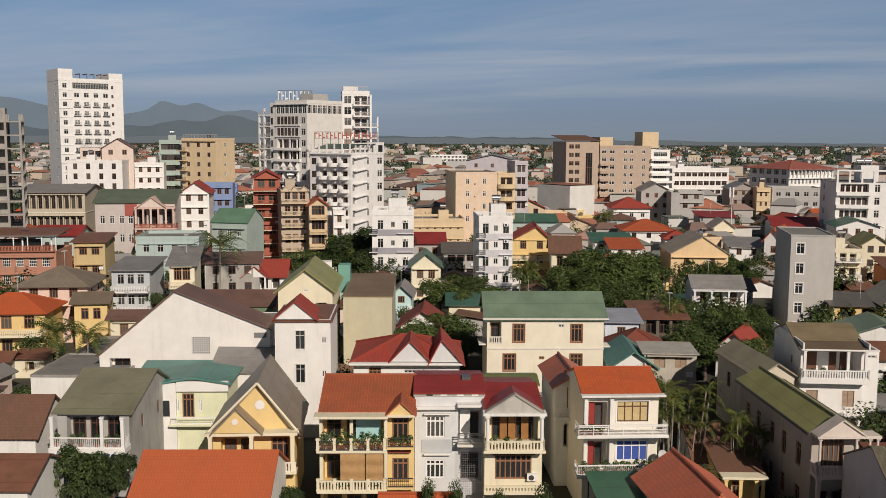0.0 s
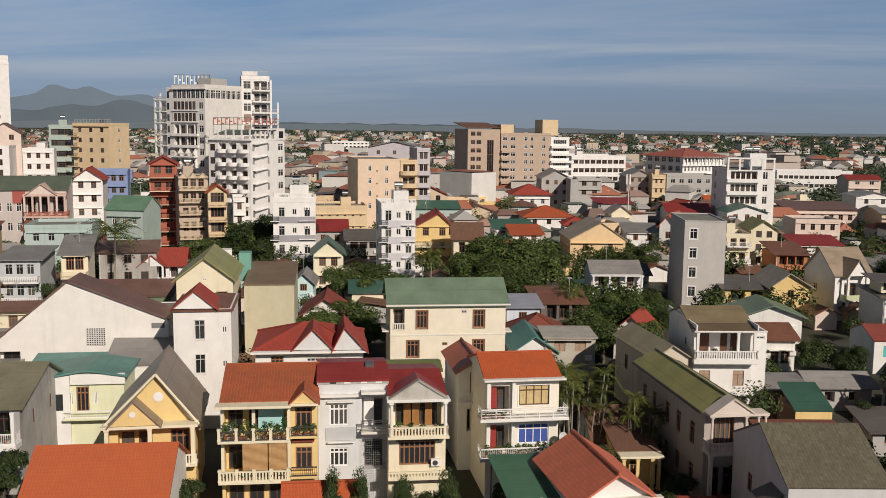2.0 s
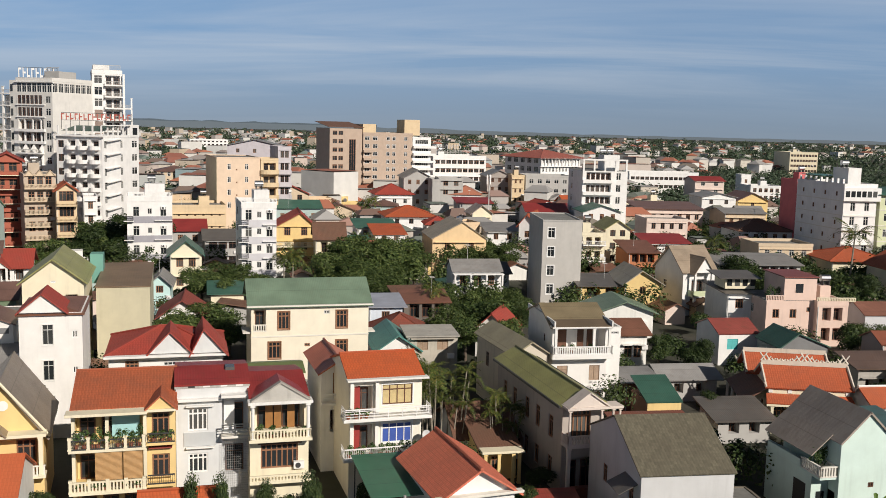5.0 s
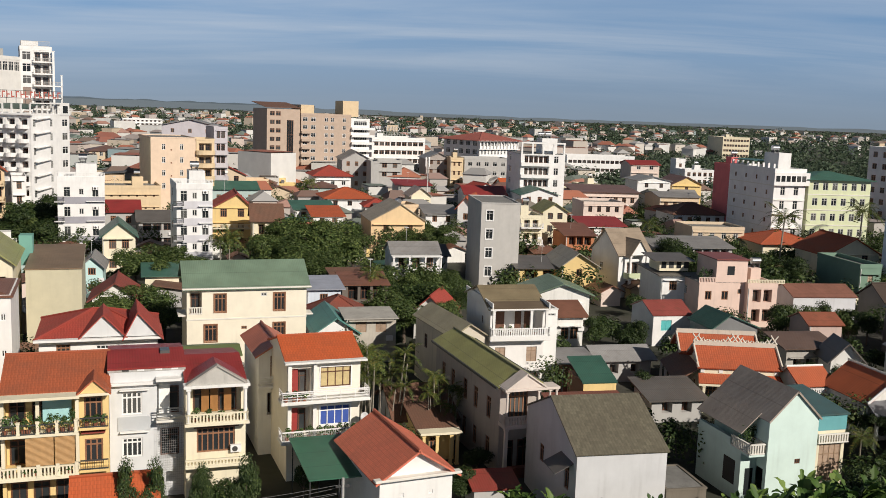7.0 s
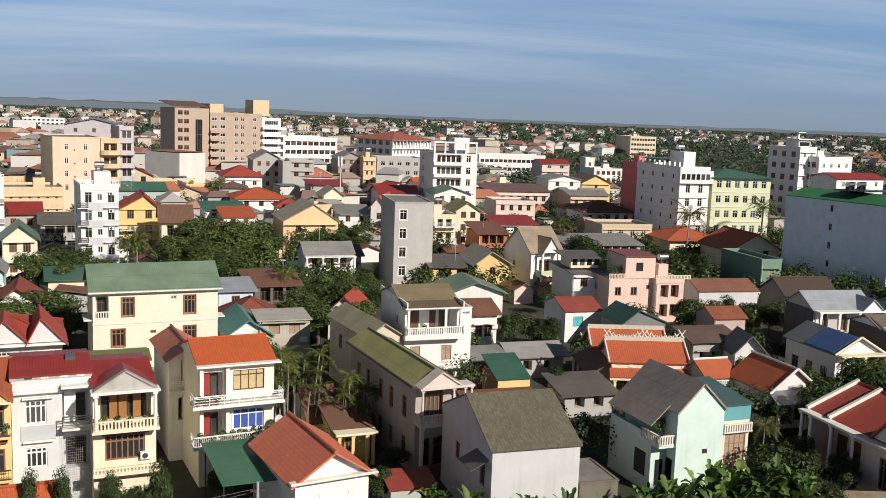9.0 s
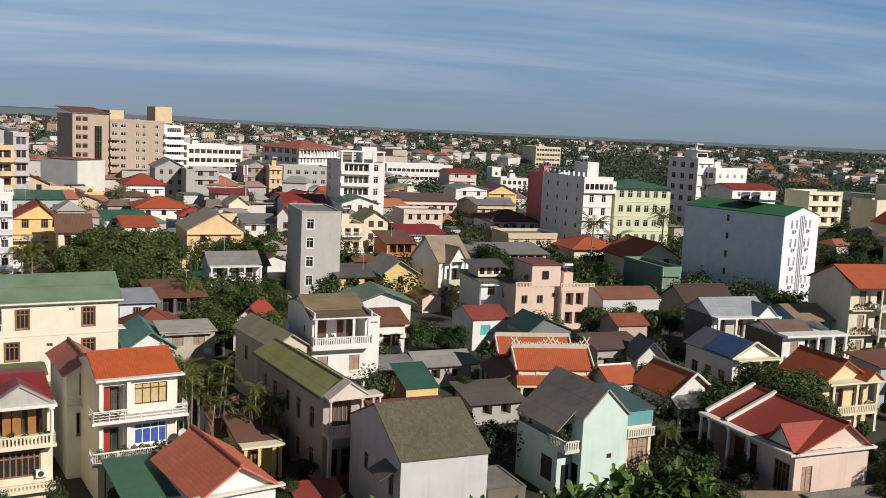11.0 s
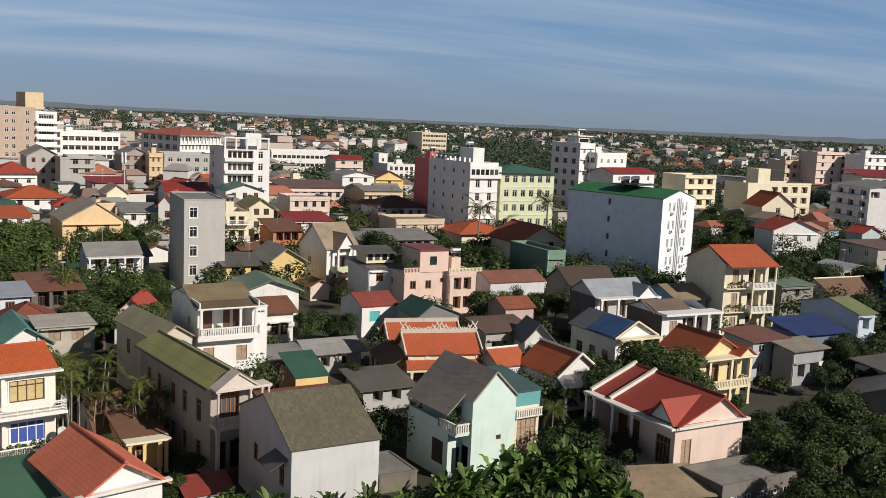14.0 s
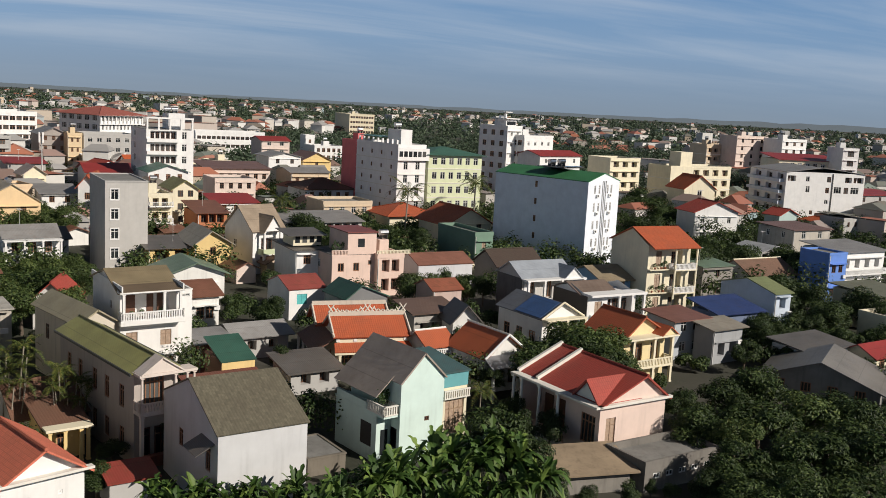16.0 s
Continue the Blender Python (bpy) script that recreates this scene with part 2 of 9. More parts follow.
def tube(bm, p, q, r0, r1=None, n=8):
    """A round bar from p to q, tapering from r0 to r1."""
    r1 = r0 if r1 is None else r1
    p, q = Vector(p), Vector(q)
    w = (q - p).normalized()
    u = w.orthogonal().normalized()
    t = w.cross(u)
    a = [bm.verts.new(p + (u * math.cos(k * 2 * math.pi / n) + t * math.sin(k * 2 * math.pi / n)) * r0) for k in range(n)]
    b = [bm.verts.new(q + (u * math.cos(k * 2 * math.pi / n) + t * math.sin(k * 2 * math.pi / n)) * r1) for k in range(n)]
    for k in range(n):
        bm.faces.new((a[k], a[(k + 1) % n], b[(k + 1) % n], b[k]))
    bm.faces.new(list(reversed(a)))
    bm.faces.new(b)


def slab(bm, pts, thick, uv=None):
    """A plate with pts as its upper face; u runs along the first edge, v up the slope."""
    pts = [Vector(p) for p in pts]
    nrm = (pts[1] - pts[0]).cross(pts[2] - pts[0]).normalized()
    if nrm.z < 0:
        pts.reverse()
        nrm = -nrm
    flat = Vector((0, 0, 1)).cross(nrm)
    flat = flat.normalized() if flat.length > 1e-4 else Vector((1, 0, 0))
    rise = nrm.cross(flat)
    lay = bm.loops.layers.uv.verify()
    top = [bm.verts.new(p) for p in pts]
    low = [bm.verts.new(p - nrm * thick) for p in pts]
    faces = [bm.faces.new(top), bm.faces.new(list(reversed(low)))]
    for i in range(len(pts)):
        j = (i + 1) % len(pts)
        faces.append(bm.faces.new((top[j], top[i], low[i], low[j])))
    for f in faces:
        for lp in f.loops:
            lp[lay].uv = (lp.vert.co.dot(flat), lp.vert.co.dot(rise))


def lattice(bm, us, zs, solid, y0, y1):
    """One connected plate with openings, out of a grid of cells."""
    vs = {}

    def v(i, j, y):
        if (i, j, y) not in vs:
            vs[i, j, y] = bm.verts.new((us[i], y, zs[j]))
        return vs[i, j, y]
    nu, nz = len(us) - 1, len(zs) - 1

    def full(i, j):
        return 0 <= i < nu and 0 <= j < nz and solid(i, j)
    for i in range(nu):
        for j in range(nz):
            if not full(i, j):
                continue
            bm.faces.new((v(i, j, y0), v(i + 1, j, y0), v(i + 1, j + 1, y0), v(i, j + 1, y0)))
            bm.faces.new((v(i, j + 1, y1), v(i + 1, j + 1, y1), v(i + 1, j, y1), v(i, j, y1)))
            if not full(i - 1, j):
                bm.faces.new((v(i, j, y1), v(i, j, y0), v(i, j + 1, y0), v(i, j + 1, y1)))
            if not full(i + 1, j):
                bm.faces.new((v(i + 1, j, y0), v(i + 1, j, y1), v(i + 1, j + 1, y1), v(i + 1, j + 1, y0)))
            if not full(i, j - 1):
                bm.faces.new((v(i, j, y0), v(i, j, y1), v(i + 1, j, y1), v(i + 1, j, y0)))
            if not full(i, j + 1):
                bm.faces.new((v(i, j + 1, y1), v(i, j + 1, y0), v(i + 1, j + 1, y0), v(i + 1, j + 1, y1)))


FOOT = []        # middle and radius of every plot that is taken


class House:
    """A building: its origin stands on the ground under the middle of its front wall, which faces local -y."""

    def __init__(self, name, label, x, y, rot, w, h, d, wall, z0=0.0, category="house", group=""):
        self.ob = thing(name, label, category, x, y, 0, rot, group)
        self.w, self.d, self.h, self.z0, self.wall = w, d, h, z0, wall
        FOOT.append((x - math.sin(radians(rot)) * d / 2, y + math.cos(radians(rot)) * d / 2, 0.5 * math.hypot(w, d)))
        self.holes = {"F": [], "R": [], "L": [], "B": []}
        self.gables = {}

    def face(self, f):
        w, d = self.w, self.d
        return {"F": (w, pose(-w / 2, 0, 0)), "R": (d, pose(w / 2, 0, 0, 0, 0, 90)), "B": (w, pose(w / 2, d, 0, 0, 0, 180)), "L": (d, pose(-w / 2, d, 0, 0, 0, -90))}[f]

    def hole(self, f, u, z, w, h, depth=0.16):
        self.holes[f].append((u - w / 2, u + w / 2, z, z + h, depth))

    def walls(self, name="wall", tops=None):
        """The shell, with recesses at the holes. tops: height of a face where it is not h; gables: face: (peak, at)."""
        bm = bmesh.new()
        for f in "FRBL":
            width, m = self.face(f)
            us, zs = {0.0, width}, {self.z0, self.h}
            hs = [q for q in self.holes[f] if q[0] > 0.02 and q[1] < width - 0.02 and q[3] < self.h - 0.02]
            for u0, u1, z0, z1, dep in hs:
                us |= {u0, u1}
                zs |= {z0, z1}
            us, zs = sorted(us), sorted(zs)
            grid = {}

            def vert(u, z, y=0.0):
                k = (round(u, 4), round(z, 4), y)
                if k not in grid:
                    grid[k] = bm.verts.new(m @ Vector((u, y, z)))
                return grid[k]
            for i in range(len(us) - 1):
                for j in range(len(zs) - 1):
                    uc, zc = (us[i] + us[i + 1]) / 2, (zs[j] + zs[j + 1]) / 2
                    if us[i + 1] - us[i] < 1e-4 or zs[j + 1] - zs[j] < 1e-4:
                        continue
                    if any(q[0] < uc < q[1] and q[2] < zc < q[3] for q in hs):
                        continue
                    bm.faces.new((vert(us[i], zs[j]), vert(us[i + 1], zs[j]), vert(us[i + 1], zs[j + 1]), vert(us[i], zs[j + 1])))
            for u0, u1, z0, z1, dep in hs:
                c = [(u0, z0), (u1, z0), (u1, z1), (u0, z1)]
                a = [bm.verts.new(m @ Vector((u, 0, z))) for u, z in c]
                b = [bm.verts.new(m @ Vector((u, dep, z))) for u, z in c]
                for k in range(4):
                    bm.faces.new((a[k], b[k], b[(k + 1) % 4], a[(k + 1) % 4]))
                bm.faces.new(b)
            if f in self.gables:
                pk, at = self.gables[f]
                bm.faces.new([bm.verts.new(m @ Vector(p)) for p in ((0, 0, self.h), (width, 0, self.h), (width * at, 0, pk))])
        bm.faces.new([bm.verts.new(p) for p in ((-self.w / 2, 0, self.h), (self.w / 2, 0, self.h), (self.w / 2, self.d, self.h), (-self.w / 2, self.d, self.h))])
        bmesh.ops.remove_doubles(bm, verts=bm.verts[:], dist=0.0005)
        return part(name, bm, self.wall, self.ob)

    def window(self, f, u, z, w, h, style="plain", frame=None, name="window"):
        depth = 0.9 if style == "open" else 0.16
        self.hole(f, u, z, w, h, depth)
        width, m = self.face(f)
        if not (u - w / 2 > 0.02 and u + w / 2 < width - 0.02 and z + h < self.h - 0.02):
            self.holes[f].pop()
            return None
        fr, pa = window_mesh(style, round(w, 2), round(h, 2), frame)
        ob = part(name, fr, None, self.ob, "", m @ pose(u, 0.10, z))
        if pa:
            part("pane", pa, None, ob)
        return ob

    def surround(self, f, u, z, w, h, mat, t=0.14):
        """A flat moulding round an opening."""
        bm = bmesh.new()
        lattice(bm, [-w / 2 - t, -w / 2, w / 2, w / 2 + t], [-t, 0.0, h, h + t], lambda i, j: (i, j) != (1, 1), -0.05, -0.003)
        part("window_surround", bm, mat, self.ob, "", self.face(f)[1] @ pose(u, 0, z))

    def grid(self, f, floors, first, step, us, w, h, style="plain", frame=None, skip=()):
        for k in range(floors):
            for i, u in enumerate(us):
                if (k, i) not in skip:
                    self.window(f, u, first + k * step, w, h, style, frame)

    def cols(self, f, n, margin=1.2):
        width = self.face(f)[0]
        return [margin + (width - 2 * margin) * (i + 0.5) / n for i in range(n)]

    def local(self, f, u, z, y=0.0):
        return self.face(f)[1] @ Vector((u, y, z))

    def parapet(self, h=0.8, t=0.18, mat=None, name="parapet"):
        bm = bmesh.new()
        w, d, z = self.w / 2, self.d, self.h
        o = 0.05
        box(bm, -w - o, w + o, -o, t, z, z + h)
        box(bm, -w - o, w + o, d - t, d + o, z, z + h)
        box(bm, -w - o, -w + t, t, d - t, z, z + h)
        box(bm, w - t, w + o, t, d - t, z, z + h)
        return part(name, bm, mat or self.wall, self.ob)

    def deck(self, mat=None):
        bm = bmesh.new()
        box(bm, -self.w / 2 + 0.02, self.w / 2 - 0.02, 0.02, self.d - 0.02, self.h + 0.004, self.h + 0.08)
        return part("roof_deck", bm, mat or ROOF_DECK, self.ob)

    def band(self, z, h=0.22, out=0.12, mat=None, faces="FRL"):
        for f in faces:
            width, m = self.face(f)
            bm = bmesh.new()
            box(bm, -out if f == "F" else 0.0, width + (out if f == "F" else 0.0), -out, -0.003, z, z + h)
            part("string_course", bm, mat or TRIM, self.ob, "", m)

    def roof(self, kind, rise, mat, over=0.5, thick=0.14, z=None, cap=None, at=0.5, hipin=None, x0=None, x1=None, y0=None, y1=None, name="roof"):
        z = self.h + 0.02 if z is None else z
        x0 = -self.w / 2 if x0 is None else x0
        x1 = self.w / 2 if x1 is None else x1
        y0, y1 = 0.0 if y0 is None else y0, self.d if y1 is None else y1
        a, b, c, e = x0 - over, x1 + over, y0 - over, y1 + over
        bm = bmesh.new()
        ridge = []
        if kind == "gable_x":
            ym = y0 + (y1 - y0) * at
            k0, k1 = rise * over / max(ym - y0, 0.5), rise * over / max(y1 - ym, 0.5)
            t = z + rise
            slab(bm, ((a, c, z - k0), (b, c, z - k0), (b, ym, t), (a, ym, t)), thick)
            slab(bm, ((b, e, z - k1), (a, e, z - k1), (a, ym, t), (b, ym, t)), thick)
            ridge = [((a, ym, t), (b, ym, t))]
            self.gables.update({"R": (t - thick, (ym - y0) / (y1 - y0)), "L": (t - thick, 1 - (ym - y0) / (y1 - y0))})
        elif kind == "gable_y":
            xm = x0 + (x1 - x0) * at
            k0, k1 = rise * over / max(xm - x0, 0.5), rise * over / max(x1 - xm, 0.5)
            t = z + rise
            slab(bm, ((a, e, z - k0), (a, c, z - k0), (xm, c, t), (xm, e, t)), thick)
            slab(bm, ((b, c, z - k1), (b, e, z - k1), (xm, e, t), (xm, c, t)), thick)
            ridge = [((xm, c, t), (xm, e, t))]
            self.gables.update({"F": (t - thick, at), "B": (t - thick, 1 - at)})
        elif kind == "hip":
            W, D = b - a, e - c
            t, lo = z + rise, z - 0.1
            if W >= D:
                i = hipin if hipin is not None else D / 2
                p, q = (a + i, (c + e) / 2, t), (b - i, (c + e) / 2, t)
                slab(bm, ((a, c, lo), (b, c, lo), q, p), thick)
                slab(bm, ((b, e, lo), (a, e, lo), p, q), thick)
                slab(bm, ((b, c, lo), (b, e, lo), q), thick)
                slab(bm, ((a, e, lo), (a, c, lo), p), thick)
            else:
                i = hipin if hipin is not None else W / 2
                p, q = ((a + b) / 2, c + i, t), ((a + b) / 2, e - i, t)
                slab(bm, ((a, e, lo), (a, c, lo), p, q), thick)
                slab(bm, ((b, c, lo), (b, e, lo), q, p), thick)
                slab(bm, ((a, c, lo), (b, c, lo), p), thick)
                slab(bm, ((b, e, lo), (a, e, lo), q), thick)
            ridge = [(p, q)] + [((a, c, lo), p), ((b, e, lo), q)] + ([((a, e, lo), p), ((b, c, lo), q)] if W >= D else [((b, c, lo), p), ((a, e, lo), q)])
        elif kind == "shed":
            slab(bm, ((a, c, z), (b, c, z), (b, e, z + rise), (a, e, z + rise)), thick)
        elif kind == "shed_x":
            slab(bm, ((a, e, z), (a, c, z), (b, c, z + rise), (b, e, z + rise)), thick)
        ob = part(name, bm, mat, self.ob)
        if cap and ridge:
            bm = bmesh.new()
            for p, q in ridge:
                if (Vector(q) - Vector(p)).length > 0.05:
                    tube(bm, Vector(p) + Vector((0, 0, 0.02)), Vector(q) + Vector((0, 0, 0.02)), 0.13, n=6)
            part("ridge_cap", bm, cap, ob)
        return ob

    def rail(self, x0, x1, y, z, h=0.9, style="baluster", mat=None, name="railing", back=0.0):
        """A railing along the front; back > 0 adds returns of that depth at both ends."""
        bm = bmesh.new()
        runs = [((x0, y), (x1, y))]
        if back:
            runs += [((x0, y), (x0, y + back)), ((x1, y), (x1, y + back))]
        for (xa, ya), (xb, yb) in runs:
            L = math.hypot(xb - xa, yb - ya)
            n = max(2, round(L / (0.24 if style == "baluster" else 0.16 if style == "bars" else 1.2)))
            ax = abs(xb - xa) > abs(yb - ya)
            t = 0.09 if style in ("baluster", "solid") else 0.025
            if style == "solid":
                box(bm, min(xa, xb) - t, max(xa, xb) + t, min(ya, yb) - t, max(ya, yb) + t, z, z + h)
                continue
            box(bm, min(xa, xb) - t, max(xa, xb) + t, min(ya, yb) - t, max(ya, yb) + t, z + h - 0.1, z + h)
            box(bm, min(xa, xb) - t, max(xa, xb) + t, min(ya, yb) - t, max(ya, yb) + t, z, z + (0.1 if style != "pipe" else 0.03))
            if style == "pipe":
                for k in range(1, 4):
                    box(bm, min(xa, xb) - t, max(xa, xb) + t, min(ya, yb) - t, max(ya, yb) + t, z + h * k / 4, z + h * k / 4 + 0.05)
            for i in range(n + 1):
                px, py = xa + (xb - xa) * i / n, ya + (yb - ya) * i / n
                r = 0.06 if style == "baluster" else 0.014 if style == "bars" else 0.03
                box(bm, px - r, px + r, py - r, py + r, z + 0.08, z + h - 0.08)
        return part(name, bm, mat or TRIM_WHITE, self.ob)

    def plate(self, x0, x1, y0, y1, z, t=0.18, mat=None, name="balcony_slab"):
        bm = bmesh.new()
        box(bm, x0, x1, y0, y1, z - t, z)
        bmesh.ops.bevel(bm, geom=bm.edges[:], offset=0.02, segments=1, affect="EDGES")
        return part(name, bm, mat or TRIM, self.ob)

    def block(self, x0, x1, y0, y1, z0, z1, mat=None, name="block", label=""):
        bm = bmesh.new()
        box(bm, x0, x1, y0, y1, z0, z1)
        return part(name, bm, mat or self.wall, self.ob, label)

    def column(self, x, y, z0, z1, r=0.16, mat=None, square=True):
        bm = bmesh.new()
        if square:
            box(bm, x - r, x + r, y - r, y + r, z0 + 0.12, z1 - 0.14)
        else:
            tube(bm, (x, y, z0 + 0.12), (x, y, z1 - 0.14), r * 1.02, r * 0.9, 12)
        box(bm, x - r * 1.3, x + r * 1.3, y - r * 1.3, y + r * 1.3, z0, z0 + 0.12)
        box(bm, x - r * 1.3, x + r * 1.3, y - r * 1.3, y + r * 1.3, z1 - 0.14, z1)
        return part("column", bm, mat or TRIM, self.ob)

    def pediment(self, x0, x1, y, z, rise, depth, roofmat, wall=None, over=0.35, name="gable", peak=0.5):
        """A small gabled piece over a bay: the wall triangle and its two roof slopes."""
        bm = bmesh.new()
        xm = x0 + (x1 - x0) * peak
        slabz = z
        f = [bm.verts.new(p) for p in ((x0, y, slabz), (x1, y, slabz), (xm, y, z + rise))]
        g = [bm.verts.new(p) for p in ((x0, y + depth, slabz), (x1, y + depth, slabz), (xm, y + depth, z + rise))]
        bm.faces.new(f)
        bm.faces.new(list(reversed(g)))
        bm.faces.new((f[0], g[0], g[1], f[1]))
        bm.faces.new((f[1], g[1], g[2], f[2]))
        bm.faces.new((f[2], g[2], g[0], f[0]))
        ob = part(name, bm, wall or self.wall, self.ob)
        bm = bmesh.new()
        k = rise * over / ((x1 - x0) / 2)
        for s in (x0 - over, x1 + over):
            slab(bm, ((s, y - over, z - k + 0.12), (s, y + depth, z - k + 0.12), (xm, y + depth, z + rise + 0.12), (xm, y - over, z + rise + 0.12)), 0.1)
        part("gable_roof", bm, roofmat, ob)
        return ob

    def tank(self, x, y, z, r=0.6, l=1.6, mat=None):
        """A stainless water tank lying on its stand."""
        bm = bmesh.new()
        tube(bm, (x - l / 2, y, z + 0.5 + r), (x + l / 2, y, z + 0.5 + r), r, n=16)
        tk = part("water_tank", bm, mat or STEEL, self.ob)
        bm = bmesh.new()
        for sx in (-l / 2 + 0.25, l / 2 - 0.25):
            box(bm, x + sx - 0.06, x + sx + 0.06, y - r, y + r, z, z + 0.55)
        box(bm, x - l / 2 + 0.2, x + l / 2 - 0.2, y - 0.05, y + 0.05, z + 0.2, z + 0.3)
        part("stand", bm, IRON, tk)


ROOF_DECK = concrete((0.23, 0.225, 0.21), "roof_screed")
WIN = {}


def window_mesh(style, w, h, frame):
    """Frame and pane meshes of a window, drawn once for each size; the frame stands 10 cm in from the wall face."""
    frame = frame or {"plain": ALU, "shutter": WOOD_PALE, "wood": WOOD_MID, "grille": TRIM_WHITE, "open": TRIM_WHITE, "far": None}.get(style, ALU)
    k = (style, w, h, frame.name if frame else "")
    if k in WIN:
        return WIN[k]
    bm = bmesh.new()
    pane = None
    if style == "far":
        box(bm, -w / 2, w / 2, 0.0, 0.05, 0, h)
        for f in bm.faces:
            f.material_index = 1
        n = max(2, round(w / 0.9))
        us = [-w / 2] + [-w / 2 + w * i / n + o for i in range(1, n) for o in (-0.045, 0.045)] + [w / 2]
        us = [us[0], us[0] + 0.09] + us[1:-1] + [us[-1] - 0.09, us[-1]]
        zs = [0.0, 0.09, h - 0.09, h] if h < 1.3 else [0.0, 0.09, h * 0.7, h * 0.7 + 0.07, h - 0.09, h]
        lattice(bm, us, zs, lambda i, j: i % 2 == 0 or j % 2 == 0, -0.06, -0.004)
        me = mesh_of("window", bm, (WOOD_MID, ALU, WOOD, TRIM_WHITE)[int(w * 100 + h * 70) % 4])
        me.materials.append(GLASS)
        WIN[k] = (me, None)
        return WIN[k]
    t = 0.11 if style == "wood" else 0.06 if w < 1.6 else 0.08
    if style == "open":                      # a dim recess behind an open front
        n = max(1, round(w / 1.5))
        for i in range(n):
            c, q = -w / 2 + w * (i + 0.5) / n, w / n * 0.36
            top = h * (0.84 if h > 1.6 else 0.92)
            lattice(bm, [c - q, c - q + 0.09, c - 0.04, c + 0.04, c + q - 0.09, c + q], [0.0, 0.1, top * 0.74, top * 0.74 + 0.07, top - 0.09, top], lambda i, j: i % 2 == 0 or j % 2 == 0, 0.70, 0.79)
        me = mesh_of("window", bm, WOOD)
        pane = bmesh.new()
        for i in range(n):
            c, q = -w / 2 + w * (i + 0.5) / n, w / n * 0.36
            box(pane, c - q + 0.03, c + q - 0.03, 0.745, 0.765, 0.03, h * (0.84 if h > 1.6 else 0.92) - 0.03)
        WIN[k] = (me, mesh_of("pane", pane, GLASS))
        return WIN[k]
    n = max(1, round(w / (0.4 if style == "wood" else 0.6))) if style != "grille" else max(3, round(w / 0.36))
    us, zs, solid_u, solid_z = [-w / 2, -w / 2 + t], [0.0, t], {0}, {0}
    for i in range(1, n):
        x = -w / 2 + w * i / n
        us += [x - t * 0.45, x + t * 0.45]
        solid_u.add(len(us) - 2)
    for q in ((0.72,) if style != "grille" and h > 1.3 else (0.33, 0.68) if style == "grille" else ()):
        zs += [h * q, h * q + t]
        solid_z.add(len(zs) - 2)
    us += [w / 2 - t, w / 2]
    zs += [h - t, h]
    solid_u.add(len(us) - 2)
    solid_z.add(len(zs) - 2)
    lattice(bm, us, zs, lambda i, j: i in solid_u or j in solid_z, -0.03, 0.04)
    fr = mesh_of("window", bm, frame)
    bm = bmesh.new()
    if style == "shutter":                   # louvred leaves, closed: one pleated sheet
        m = max(6, int(h / 0.12))
        prev = None
        for i in range(m + 1):
            z = t * 0.5 + (h - t) * i / m
            for y in ((-0.02,) if i == 0 else (0.03,) if i == m else (0.03, -0.02)):
                row = [bm.verts.new((x, y, z)) for x in (-w / 2 + t * 0.5, w / 2 - t * 0.5)]
                if prev:
                    bm.faces.new((prev[0], prev[1], row[1], row[0]))
                prev = row
        WIN[k] = (fr, mesh_of("louvre", bm, frame))
        return WIN[k]
    box(bm, -w / 2 + t * 0.5, w / 2 - t * 0.5, 0.025, 0.04, t * 0.5, h - t * 0.5)
    WIN[k] = (fr, mesh_of("pane", bm, GLASS))
    return WIN[k]

# ---- kinds of building, plants ----


